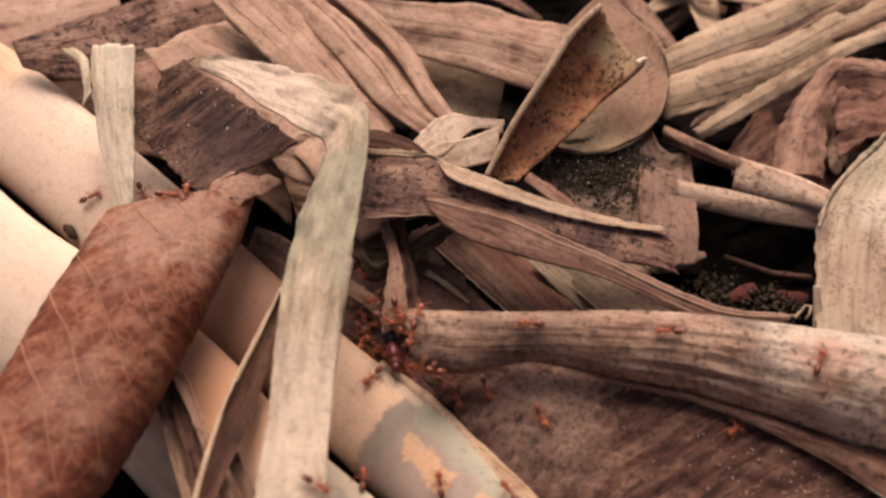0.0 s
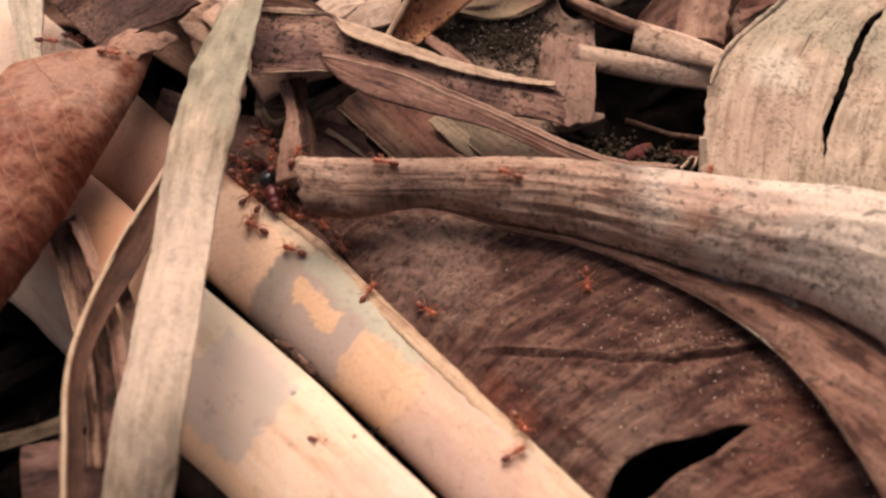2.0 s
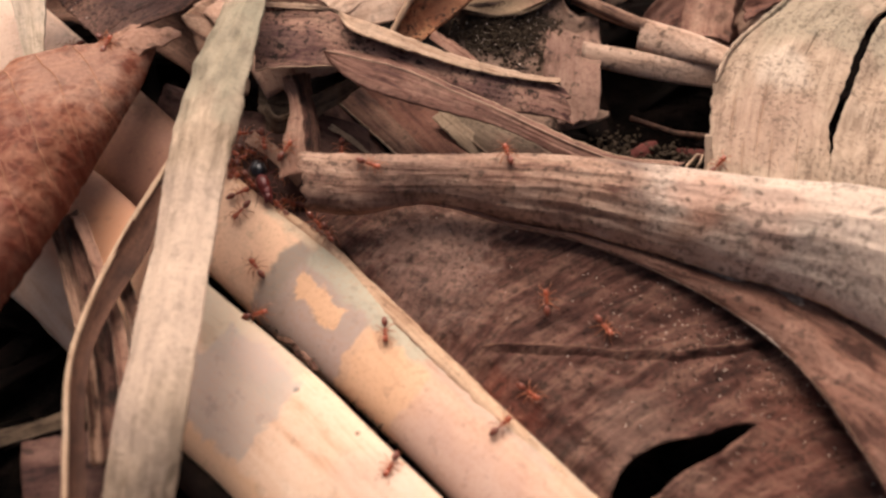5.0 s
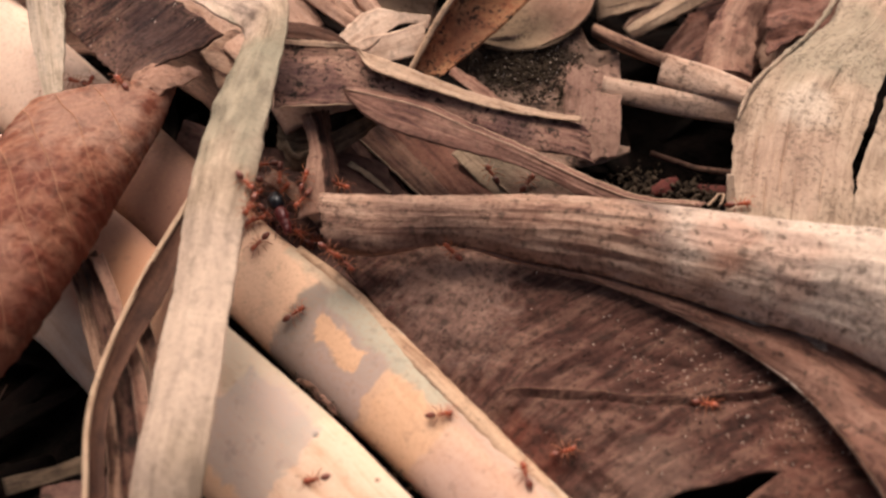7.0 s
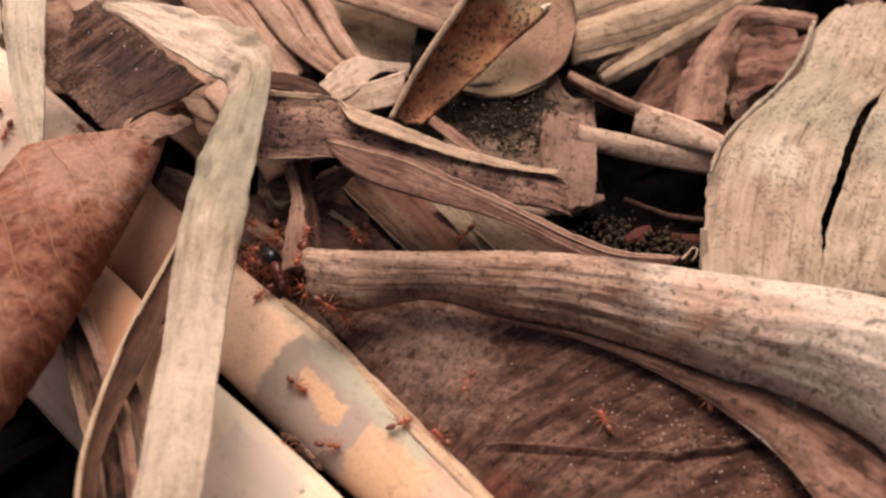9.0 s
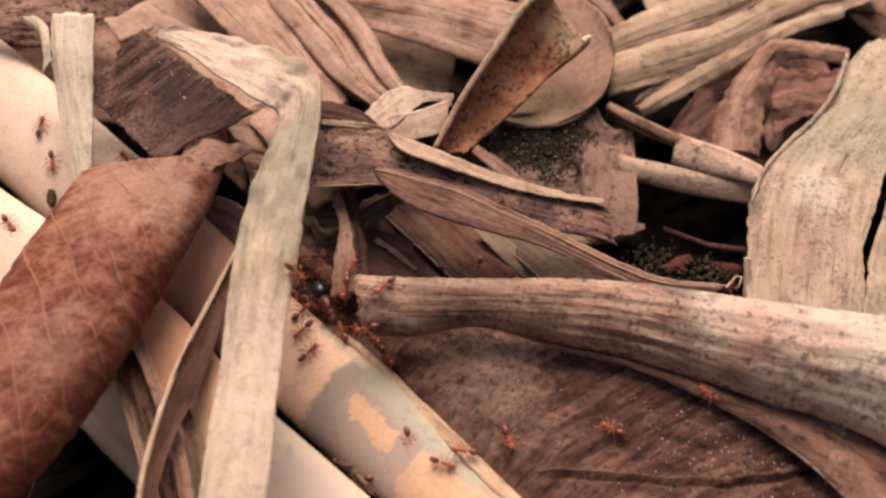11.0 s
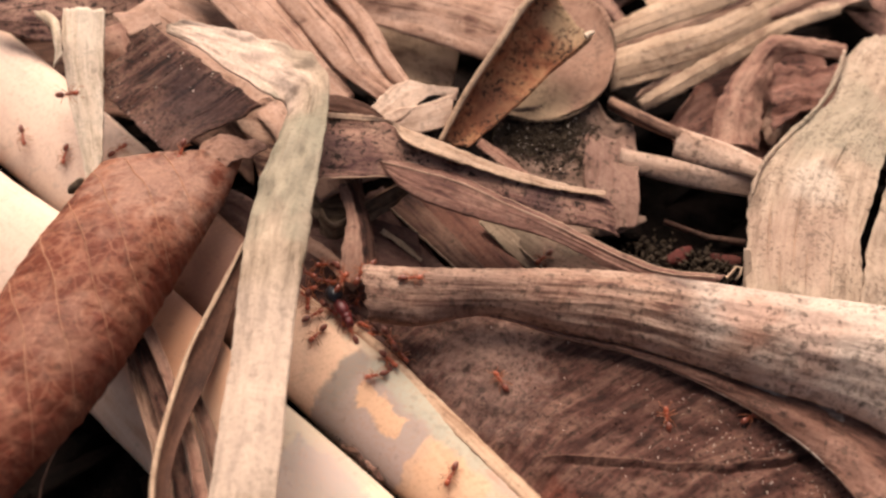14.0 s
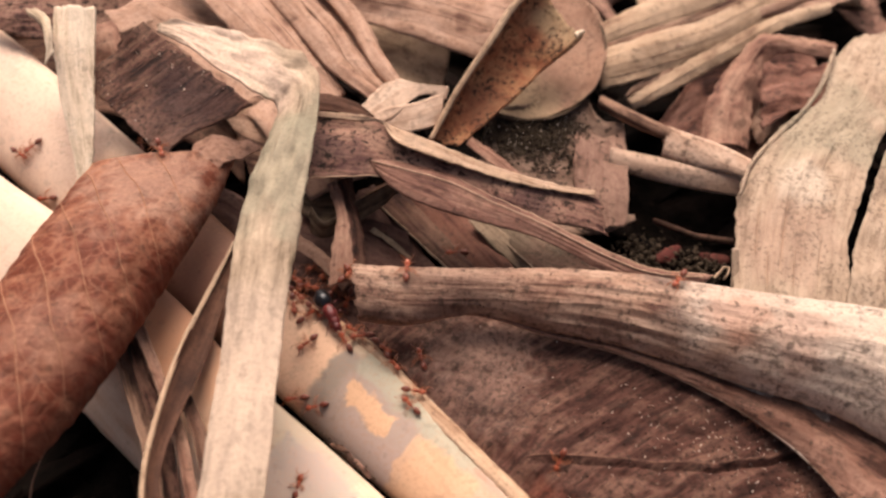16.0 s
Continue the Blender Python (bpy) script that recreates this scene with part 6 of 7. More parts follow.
def egg(name, parts, material, parent, label="", where=(0, 0, 0)):
    """Overlapping ovals in one mesh; parts: centre and radii in millimetres."""
    verts, faces, uv = [], [], []
    nu, nv = 9, 12
    for cx, cy, cz, rx, ry, rz in parts:
        base = len(verts)
        for i in range(nu + 1):
            a = math.pi * i / nu
            for j in range(nv):
                b = 2 * math.pi * j / nv
                r = 1 + 0.05 * wavy(math.cos(a) * 2 + cx, math.sin(a) * math.cos(b) * 2, math.sin(b) * 2)
                verts.append((cx + rx * math.cos(a) * r, cy + ry * math.sin(a) * math.cos(b) * r, cz + rz * math.sin(a) * math.sin(b) * r))
                uv.append((a * 0.1, b * 0.1))
        for i in range(nu):
            for j in range(nv):
                p, q = base + i * nv + j, base + i * nv + (j + 1) % nv
                faces.append((p, q, q + nv, p + nv))
    ob = mesh_object(name, verts, faces, uv, material, parent, label)
    ob.location = Vector(where) * MM
    return ob


def jointed_leg(name, hip, foot, knee, material, parent):
    """Thigh, shin and foot of one leg; its own origin lies at the hip."""
    h, f = np.array(hip, float), np.array(foot, float)
    k = h + (f - h) * 0.42 + np.array((0, 0, knee))
    s = f + (k - f) * 0.35 + np.array((0, 0, 0.1))
    run = [h - h, (k - h) * 0.5 + np.array((0, 0, 0.12)), k - h, (k + s) / 2 - h, s - h, (s + f) / 2 - h, f - h]
    ob = thread(name, run, (0.15, 0.06), material, parent)
    ob.location = Vector(hip) * MM
    return ob


def make_ant():
    ant = tagged(new("ant"), "small glossy orange-red ant with long thin legs", "ant", "ants")
    ant.scale = (1.05, 1.05, 1.05)
    egg("thorax", ((0.55, 0, 1.2, 0.62, 0.46, 0.5), (-0.25, 0, 1.15, 0.6, 0.38, 0.42), (-1.0, 0, 1.05, 0.24, 0.22, 0.34)), ANT_RED, ant)
    head = egg("head", ((0, 0, 0, 0.85, 0.76, 0.58), (0.55, 0.25, -0.05, 0.3, 0.28, 0.3), (0.55, -0.25, -0.05, 0.3, 0.28, 0.3)), ANT_RED, ant, where=(1.85, 0, 1.15))
    for y in (-1, 1):
        egg("eye", ((0.1, 0.66 * y, 0.22, 0.14, 0.1, 0.14),), BLACK, head, "tiny black eye")
        thread("mandible", [(0.7, 0.35 * y, -0.1), (1.05, 0.42 * y, -0.15), (1.3, 0.12 * y, -0.2)], (0.13, 0.05), ANT_DARK, head, "dark curved jaw")
        thread("antenna", [(0.55, 0.3 * y, 0.25), (0.9, 0.9 * y, 0.75), (1.2, 1.3 * y, 0.9), (1.8, 1.5 * y, 0.4), (2.5, 1.4 * y, -0.2)], (0.09, 0.07), ANT_LEG, head)
    egg("gaster", ((-0.2, 0, 0, 1.2, 0.82, 0.78), (-0.9, 0, -0.1, 0.75, 0.6, 0.55)), ANT_DARK, ant, "darker rounded hind body", where=(-2.2, 0, 1.15))
    for y in (-1, 1):
        for hip, foot, knee in (((0.75, 0.3 * y, 0.95), (2.3, 2.2 * y, 0.0), 1.2), ((0.2, 0.32 * y, 0.95), (0.1, 2.9 * y, 0.0), 1.3), ((-0.35, 0.3 * y, 0.95), (-2.2, 2.7 * y, 0.0), 1.3)):
            jointed_leg("leg", hip, foot, knee, ANT_LEG, ant)
    return ant


def make_prey():
    prey = tagged(new("captured_insect"), "dead dark insect with a black shiny end, dragged by the ants", "insect")
    egg("black_hind_body", ((0, 0, 2.0, 2.6, 2.5, 2.1), (-1.4, 0.2, 1.9, 1.9, 1.8, 1.6), (1.5, -0.1, 1.9, 1.3, 1.6, 1.4)), BLACK, prey, "black shiny rounded hind body")
    egg("middle_body", ((4.6, 0.2, 2.0, 3.0, 1.9, 1.6), (6.8, 0.4, 1.7, 2.3, 1.6, 1.3)), MAROON, prey)
    egg("head", ((8.9, 0.3, 1.5, 1.5, 1.3, 1.1), (10.0, 0.9, 1.1, 0.8, 0.5, 0.4), (9.9, -0.5, 1.1, 0.9, 0.4, 0.4)), MAROON, prey)
    for y in (-1, 1):
        for x, fx, fy in ((7.0, 10.5, 3.6), (5.2, 5.5, 4.8), (3.2, 0.6, 5.0)):
            jointed_leg("leg", (x, 1.0 * y, 1.6), (fx, fy * y, 0.3), 1.6, MAROON, prey)
    return prey


FIRST_ANT = make_ant()
PREY = make_prey()
PELLET = egg("soil_pellet", ((0, 0, 1.2, 2.6, 1.5, 1.3), (1.6, 0.5, 1.5, 1.5, 1.1, 1.0), (-1.5, -0.3, 1.0, 1.3, 1.1, 0.9)), MOULD, None)
tagged(PELLET, "small dark crumb of soil dragged over the pale cane", "soil crumb")


# ---- what moves ----
# the curled leaf is slowly dragged along: seconds and millimetres
DRAG = [
    (0, -5.8, -1.1), (0.5, -6.5, -1.0), (1.0, -6.9, -0.8), (4.0, -6.8, -1.0), (7.0, -6.4, -1.7), (8.2, -5.1, -1.3),
    (10.5, -2.6, 0.6), (11.0, -1.9, 0.4), (12.0, -1.3, 1.3), (12.5, -0.8, 1.2), (13.5, -0.6, 0.6), (14.5, 0, 0), (16.0, 0.3, -0.4),
]


HERD = [FIRST_ANT] + [copy_thing(FIRST_ANT, pose(0, 0, 0)) for _ in range(35)]


def march(rows):
    """One ant along its way; the legs step in two sets of three."""
    ant = HERD.pop()
    walk(ant, [(t, pose(x * MM, y * MM, z * MM, rx, ry, rz)) for t, x, y, z, rx, ry, rz in rows])
    legs = [o for o in ant.children if o.name.split(".")[0] == "leg"]
    for k, leg in enumerate(legs):
        at = leg.location.copy()
        swing = 16 if k % 2 else -16
        walk(leg, [(t, Matrix.Translation(at) @ pose(0, 0, 0, 0, 0, swing if n % 2 else -swing)) for n, t in enumerate(np.arange(0, 16.01, 0.4))])


def motions():
    turned = lambda t: float(np.interp(t, (0, 4, 8.2, 10.5, 12.5, 14.5), (4.5, 5.0, 4.5, 3.0, 1.6, 0.0)))
    walk(RUSSET_LEAF, [(t, pose((RUSSET_BASE.x + dx) * MM, (RUSSET_BASE.y + dy) * MM, RUSSET_BASE.z * MM, 0, 0, turned(t))) for t, dx, dy in DRAG])
    walk(PREY, [(t, pose(x * MM, y * MM, -5.0 * MM, 0, 8, turn)) for t, x, y, turn in (
        (0, -5.3, -21.0, -75), (1.5, -9.5, -18.8, -70), (3.5, -13.0, -18.9, -66), (7.0, -15.3, -14.6, -62), (10.5, -9.5, -17.5, -60),
        (11.0, -11.1, -18.2, -60), (12.0, -10.9, -20.9, -56), (12.5, -11.8, -22.9, -55), (13.0, -10.3, -23.0, -58), (14.5, -8.6, -23.2, -56), (16.0, -8.7, -25.0, -58))])
    # -- marches --
    march([
        (0, -97.3, 21.9, -4.7, 22, -20, 21), (1.5, -78.8, 30.7, -1.6, 0, 15, 3), (3.5, -78.0, 22.9, -0.5, 5, 17, -76),
        (5, -77.4, 23.5, -0.5, -13, 5, -152), (7, -81.6, 23.2, -0.6, -17, -3, 167), (9, -103.4, 30.6, -2.4, -27, -3, 157),
        (11, -103.1, 33.3, -1.3, -4, -25, 86), (12, -102.8, 38.0, 0.2, -20, -4, 161), (12.5, -105.5, 32.2, -2.4, -9, 25, -128),
        (13, -103.8, 36.3, -0.4, 19, 14, -48), (13.5, -84.9, 6.4, 32.0, 32, 6, -14), (14.2, -84.4, 8.1, 33.7, 34, -16, 6),
        (14.8, -78.2, 7.8, 32.9, 17, 28, -57), (16, -104.6, 24.5, -6.1, -17, 27, -144),
    ])
    march([
        (0, -81.6, 21.3, -1.0, 14, 15, -54), (1.5, -75.1, -0.2, 24.0, 33, 35, 29), (3.5, -84.4, 61.2, -31.6, 6, -6, 35),
        (5, -61.3, 11.2, 12.8, 31, 7, -40), (8, -97.2, 23.2, -3.9, -4, 27, -117), (11, -96.8, 21.6, -4.7, 17, 24, -72),
        (12, -96.5, 20.9, -4.9, 19, 23, -67), (12.5, -95.8, 19.0, -5.7, -15, 25, -141), (13, -97.9, 19.9, -6.1, -16, 28, -142),
        (13.5, -94.8, 18.6, -5.6, 22, 20, -59), (14, -96.0, 21.2, -4.5, 8, 28, -91), (14.5, -94.7, 9.9, -12.6, 9, 38, -98),
        (15, -97.3, 11.6, -12.7, -36, 16, 178), (16, -97.7, 11.1, -13.7, -40, 18, 177),
    ])
    march([
        (0, -68.0, 5.0, 15.6, 2, -8, -6), (3.5, -52.6, 3.4, 17.8, 10, 1, 6), (5, -58.8, 5.8, 16.7, 4, -11, 81),
        (7, -60.3, 5.5, 16.8, -3, -6, 135), (9, -73.4, 22.1, -0.7, -4, -11, 134), (11, -74.2, 21.9, -0.7, -9, -11, 135),
        (12.5, -72.7, 22.8, -1.0, -11, -3, -171), (13, -82.2, 20.8, -1.2, -19, 7, -168), (13.5, -80.9, 20.7, -1.0, -12, -16, 120),
        (14, -79.4, 22.1, -0.6, 12, -13, 42), (14.5, -76.5, 22.4, -0.6, 13, -7, 33), (15, -75.9, 24.5, -0.6, 3, -11, 98),
        (16, -85.0, 64.7, -40.5, -5, -18, 109),
    ])
    march([
        (0, -63.5, 5.9, 16.3, 0, -9, 90), (3.5, -64.1, 48.0, -11.0, -21, -11, 151), (7, -77.7, 22.6, -0.5, 4, -17, 74),
        (9, -51.0, 46.2, -9.9, 19, -6, 34), (11, -50.2, 46.4, -10.0, -2, -20, 110), (12.5, -82.9, 63.7, -40.8, -19, -4, 171),
        (13, -81.5, 62.6, -41.1, -9, 17, -116), (13.4, -54.5, 6.5, 17.0, 11, 5, -57), (14.5, -61.4, 10.9, 12.5, -8, 32, -133),
        (15.2, -80.4, 64.2, -40.9, 7, 15, -54), (16, -58.9, 6.5, 16.7, 6, 11, -63),
    ])
    march([
        (0, -156.2, 57.4, -7.1, 35, 11, -36), (4, -148.8, 51.5, -8.3, 33, -16, 3), (8, -137.7, 57.1, 0.3, 22, 13, -44),
        (11, -102.1, -3.2, -6.1, 19, 14, -44), (12, -120.4, 39.5, -3.5, 22, -20, 24), (12.5, -118.2, 47.8, 0.7, 20, 12, -40),
        (13.5, -116.5, 35.9, -4.1, 20, 22, -64), (14.4, -107.7, 24.9, -7.4, 14, 31, -85), (14.7, -115.0, 24.7, -12.9, -36, 26, -173),
        (15.3, -125.3, 34.8, -9.5, 16, 34, -83), (16, -108.3, 23.5, -8.8, 33, 5, -29),
    ])
    march([
        (0, -7.6, -60.9, -10.3, 14, 1, 94), (0.5, -10.7, -52.0, -19.4, -20, -39, 97), (1, -6.0, -43.4, -10.1, -4, -26, 83),
        (1.5, -8.5, -33.7, -7.4, -11, -16, 118), (2, -11.3, -33.0, -7.5, -18, -6, 158), (2.4, -18.9, -29.0, -7.4, -18, 13, -156),
        (2.8, -14.9, -34.5, -8.5, 10, 22, -77), (3, -16.4, -38.8, -10.8, 10, 26, -84), (3.5, -14.5, -38.9, -10.3, 16, 24, -71),
        (4.2, -9.9, -67.7, -10.2, 20, 5, -25), (6.5, -4.4, -44.1, -9.9, 12, -24, 47), (8, -3.8, -51.6, -13.9, 33, -2, -17),
        (10.4, 14.4, -50.2, -8.4, 15, 12, -44), (12, 20.9, -76.2, -18.8, -6, 37, -124), (13.6, 2.7, -41.5, -7.8, -20, -2, 165),
        (14.4, 8.7, -50.4, -9.1, -10, 20, -129), (16, -6.6, -52.1, -15.9, -30, 20, -171),
    ])
    march([
        (0, 11.7, -58.9, -11.8, -15, -24, 104), (1, 10.4, -53.0, -9.7, -18, -17, 124), (2, -0.1, -39.6, -7.7, -19, -3, 162),
        (2.6, -14.8, -43.0, -12.9, -26, 21, -163), (2.8, -16.8, -44.5, -15.2, 19, 31, -78), (3.2, 3.2, -53.1, -11.9, 28, -0, -18),
        (3.5, 13.5, -56.7, -10.3, 8, -23, 56), (4, -1.1, -50.5, -12.1, -25, -14, 135), (6.3, -15.2, -34.7, -8.6, -18, -16, 127),
        (7, -21.7, -21.4, -6.2, 11, -13, 50), (8, 20.0, -74.1, -17.3, 34, 2, -26), (10.8, -10.6, -37.4, -8.7, 12, -21, 48),
        (11.6, -11.4, -33.4, -7.6, 19, -10, 15), (13.2, 0.6, -34.1, -7.4, 19, 2, -19), (14, 9.1, -40.7, -7.4, 15, 10, -38),
        (14.5, 11.8, -43.7, -7.6, 6, 17, -75), (15.4, 11.1, -48.9, -8.4, -16, 11, -153), (16, -12.5, -49.2, -17.2, -35, 18, -178),
    ])
    march([
        (0, 28.5, -61.4, -8.7, -15, -12, 132), (1.5, 19.3, -50.3, -8.0, -3, -19, 93), (2.6, 28.3, -51.7, -9.9, 25, -16, 13),
        (3.5, 37.9, -65.6, -9.1, 2, 11, -58), (4.1, 21.6, -56.7, -9.1, 1, 19, -94), (6.5, 37.0, -76.9, -11.8, 22, 2, -20),
        (8, 33.1, -61.2, -8.6, 10, -7, 55), (10.5, 25.9, -63.4, -10.2, 21, 4, -20), (12.5, 36.7, -69.1, -10.2, 9, -13, 54),
        (13.6, 5.4, -44.7, -8.1, -15, -13, 130), (14.6, 13.6, -38.9, -9.0, 13, -24, 51), (15.2, 10.1, -48.9, -8.5, 19, 5, -20),
        (16, 19.8, -49.6, -7.9, 14, 3, -3),
    ])
    march([
        (0, 42.6, -73.4, -9.6, 18, 11, -50), (1, 47.0, -78.9, -10.4, 46, 12, -36), (2, 61.7, -93.1, -10.9, 13, -13, 35),
        (3.5, 43.1, -74.9, -9.8, -13, -18, 113), (4.2, 55.8, -86.2, -10.3, 14, -11, 36), (7, 57.9, -87.3, -10.4, -7, -15, 113),
        (8.2, 47.4, -65.4, -10.8, -30, -8, 138), (11, 32.1, -61.9, -8.5, -18, 0, 177), (12.5, 30.7, -64.9, -10.0, -5, 18, -112),
        (14.5, 28.0, -72.2, -12.6, -2, 26, -112), (15.4, 32.0, -64.9, -9.9, -16, -2, 175), (16, 18.7, -53.4, -8.7, -13, -11, 141),
    ])
    march([
        (0, -14.7, -79.8, 16.2, 13, 24, -15), (1, -10.5, -75.0, -12.5, 22, 12, -45), (1.8, 11.6, -93.6, -13.2, 25, 4, -26),
        (3, 26.9, -95.5, -10.7, 18, 2, -14), (4.2, 35.6, -100.6, -10.7, -1, 14, -89), (7, 8.9, -92.5, -13.6, -22, 13, -167),
        (8.2, 0.2, -77.0, -10.7, -16, -15, 123), (11, 6.6, -65.9, -20.7, -40, 30, -174), (13, -1.0, -82.0, -12.4, -11, 21, -134),
        (14.5, -10.1, -86.7, -17.6, -29, -4, 154), (16, -7.2, -78.4, -12.8, -3, -25, 79),
    ])
    march([
        (0, 30.2, -26.6, 13.4, -21, -1, -177), (1.5, 25.3, -26.9, 13.4, -21, -5, 171), (2.5, 17.6, -24.1, 13.3, -5, 2, -165),
        (3.5, 7.6, -31.5, 12.2, 0, 31, -91), (5, 18.2, -28.3, 13.4, 14, 6, -15), (7, 52.8, 2.3, -4.8, 14, -22, 57),
        (8.2, 20.3, 4.4, -11.2, -16, -9, 134), (10.5, 6.9, -28.0, 13.2, 9, -16, 57), (11, 24.9, 0.7, -11.4, 23, -2, -6),
        (12.5, 17.1, -28.9, 13.2, 2, 25, -78), (13.6, 7.0, -28.3, 13.2, 15, -0, -5), (15, 38.5, -27.8, 12.8, 37, -12, 14),
        (16, 14.3, -25.9, 13.9, -3, -13, 91),
    ])
    march([
        (0, 64.4, -27.3, 15.6, -14, 3, -180), (2, 54.7, -27.3, 14.9, -20, -5, 162), (3.5, 49.9, -22.0, 15.2, -5, -4, 111),
        (5, 52.8, -22.5, 15.7, -5, -8, 111), (7, 42.4, 4.0, -4.4, -14, -15, 127), (8.2, 43.3, 1.5, -4.8, -14, 5, -160),
        (11, 33.1, 1.9, -11.0, 8, 26, -84), (12.5, 62.8, 1.3, -5.3, 15, 6, -15), (13.5, 41.4, -2.1, -5.2, -1, 18, -91),
        (14.5, 57.9, 1.8, -4.9, -20, 7, -167), (15.2, 40.4, 2.7, -4.8, -19, 3, -179), (16, 27.2, 3.0, -10.7, -18, 4, -174),
    ])
    march([
        (0, -15.7, 0.7, -2.9, 40, 14, -47), (2, -14.7, -0.6, -3.1, 40, -7, -23), (3.5, 2.6, -1.1, -7.2, 15, 3, -8),
        (5, 6.2, -2.7, -7.5, -2, 14, -83), (7, 1.3, -8.6, -1.1, 17, 17, -5), (8.2, 13.7, 4.4, -12.1, 16, 17, -56),
        (11, 7.6, -28.4, 13.2, -9, 14, -134), (12.5, 4.1, -3.5, -7.3, -15, -9, 153), (13, 5.6, 2.2, -7.2, -17, 17, -135),
        (14.5, -2.6, -20.7, 0.9, -23, 14, -122), (16, -1.2, -19.2, 1.0, 10, 24, -43),
    ])
    march([
        (0, 100.3, -34.3, 18.3, 1, -19, 69), (3.5, 109.4, -9.5, 5.5, -12, -20, 80), (7, 109.0, -9.1, 5.3, 17, -16, 1),
        (8.2, 119.1, -12.2, 7.4, 19, -12, 57), (11, 111.9, 20.7, -29.7, 2, -3, 90), (14.5, 116.9, 27.6, -39.7, -16, -4, 166),
        (16, 86.8, -22.7, 17.0, -2, 6, -123),
    ])
    march([
        (0, 21.1, -34.0, -5.3, 10, 25, -66), (1.5, 28.2, -51.6, -9.9, 27, 11, -39), (2.5, 47.9, -58.0, -8.1, 19, -2, -20),
        (3.5, 66.3, -65.9, -7.9, 31, 15, -1), (4.2, 73.8, -63.8, -5.8, -4, -10, 72), (7, 34.6, -31.0, 2.8, -54, -35, 156),
        (8.2, 46.0, -41.6, -4.5, -17, 16, -143), (11, 43.6, -57.0, -8.8, 10, 13, -65), (12.5, 66.7, -62.5, -7.1, 16, -7, 7),
        (13.5, 50.8, -52.7, -5.6, -4, -23, 84), (14.5, 29.9, -41.0, -5.7, -29, -3, 159), (15.1, 23.6, -47.0, -8.8, -34, 0, 173),
        (16, 20.4, -38.7, -7.5, -9, -12, 112),
    ])
    march([
        (0, 35.8, -41.6, -4.8, 18, 22, -54), (1.5, 64.9, -88.9, -11.0, -6, 10, -62), (3.5, 48.6, -65.4, -10.1, 15, -20, 8),
        (4.2, 60.4, -72.7, -10.1, 22, 8, -36), (7, 66.9, -79.7, -11.0, 22, -15, 20), (8.2, 81.1, -64.7, -5.7, 3, -7, 85),
        (11, 69.3, -53.4, -4.3, -18, -9, 161), (12.5, 57.0, -70.2, -10.2, -1, -25, 84), (14, 83.3, -52.6, -3.8, -11, -25, 103),
        (15, 53.2, -50.0, -5.0, -16, -1, 177), (16, 59.0, -65.8, -8.7, -14, 46, -116),
    ])
    march([
        (0, 83.6, -41.9, -1.9, -14, 10, -135), (3.5, 74.7, -51.0, -3.8, 11, 21, -57), (7, 100.0, -66.3, -5.8, 2, -10, -10),
        (8.2, 109.3, -56.7, -3.3, 3, -28, 69), (11, 93.2, -44.7, 2.6, -1, -9, 148), (12.5, 99.9, -55.7, -3.6, 7, -6, 72),
        (14.5, 106.5, -49.7, -2.3, 19, -7, 25), (16, 109.1, -51.4, -2.5, 17, 9, -32),
    ])
    march([
        (0, -13.1, -18.1, -10.1, -3, 24, -96), (1.5, -18.7, -16.5, -9.6, 6, 23, -76), (3.5, -20.0, -18.8, -6.5, -6, 10, -90),
        (7, -14.6, -41.2, 23.4, -42, 11, -107), (8, -21.1, -13.7, -9.0, 4, 15, -76), (10.5, -15.3, -16.6, -9.5, 5, 22, -82),
        (11, -17.9, -15.9, -9.4, 4, 22, -85), (12, -17.8, -20.9, -6.6, -6, 10, -92), (12.5, -17.7, -24.9, -6.5, 1, 17, -88),
        (13, -16.4, -24.3, -6.5, 0, 14, -79), (14.5, -15.6, -24.1, -6.6, -2, 14, -87), (16, -16.6, -25.8, -6.6, 4, 16, -74),
    ])
    march([
        (0, -8.6, -32.2, -7.2, -10, 13, -128), (1.5, -11.8, -30.1, -7.0, -6, 15, -112), (3.5, -15.4, -29.9, -7.2, -9, 17, -124),
        (7, -17.5, -27.2, -6.8, -10, 17, -127), (8, -15.5, -24.7, -6.6, -12, 8, -137), (10.5, -9.1, -29.3, -7.1, -11, 9, -132),
        (11, -14.1, -29.9, -7.1, -11, 16, -131), (12, -12.2, -33.1, -7.6, -4, 21, -111), (12.5, -15.4, -33.3, -8.2, -1, 24, -106),
        (13, -12.8, -35.1, -8.3, -5, 23, -116), (14.5, -11.6, -33.8, -7.7, -12, 18, -133), (16, -11.3, -36.9, -8.6, -14, 19, -140),
    ])
    march([
        (0, -10.4, -9.3, -3.2, -27, 7, -169), (1.5, -15.2, -6.5, -2.2, -20, 8, -163), (3.5, -19.1, -6.3, -2.4, -25, 3, -177),
        (7, -22.0, 3.4, -8.2, -14, 3, -168), (8, -20.5, 0.2, -8.0, -12, 3, -166), (10.5, -12.2, -2.2, -7.5, -17, 6, -160),
        (11, -16.2, -7.3, -2.6, -25, 6, -172), (12, -16.2, -6.5, -8.1, -17, 6, -161), (12.5, -18.0, -6.6, -8.2, -17, 3, -175),
        (13, -15.9, -8.6, -8.3, -16, 0, -179), (14.5, -12.3, -10.6, -4.8, -27, 9, -166), (16, -12.9, -9.7, -8.5, -16, 6, -153),
    ])
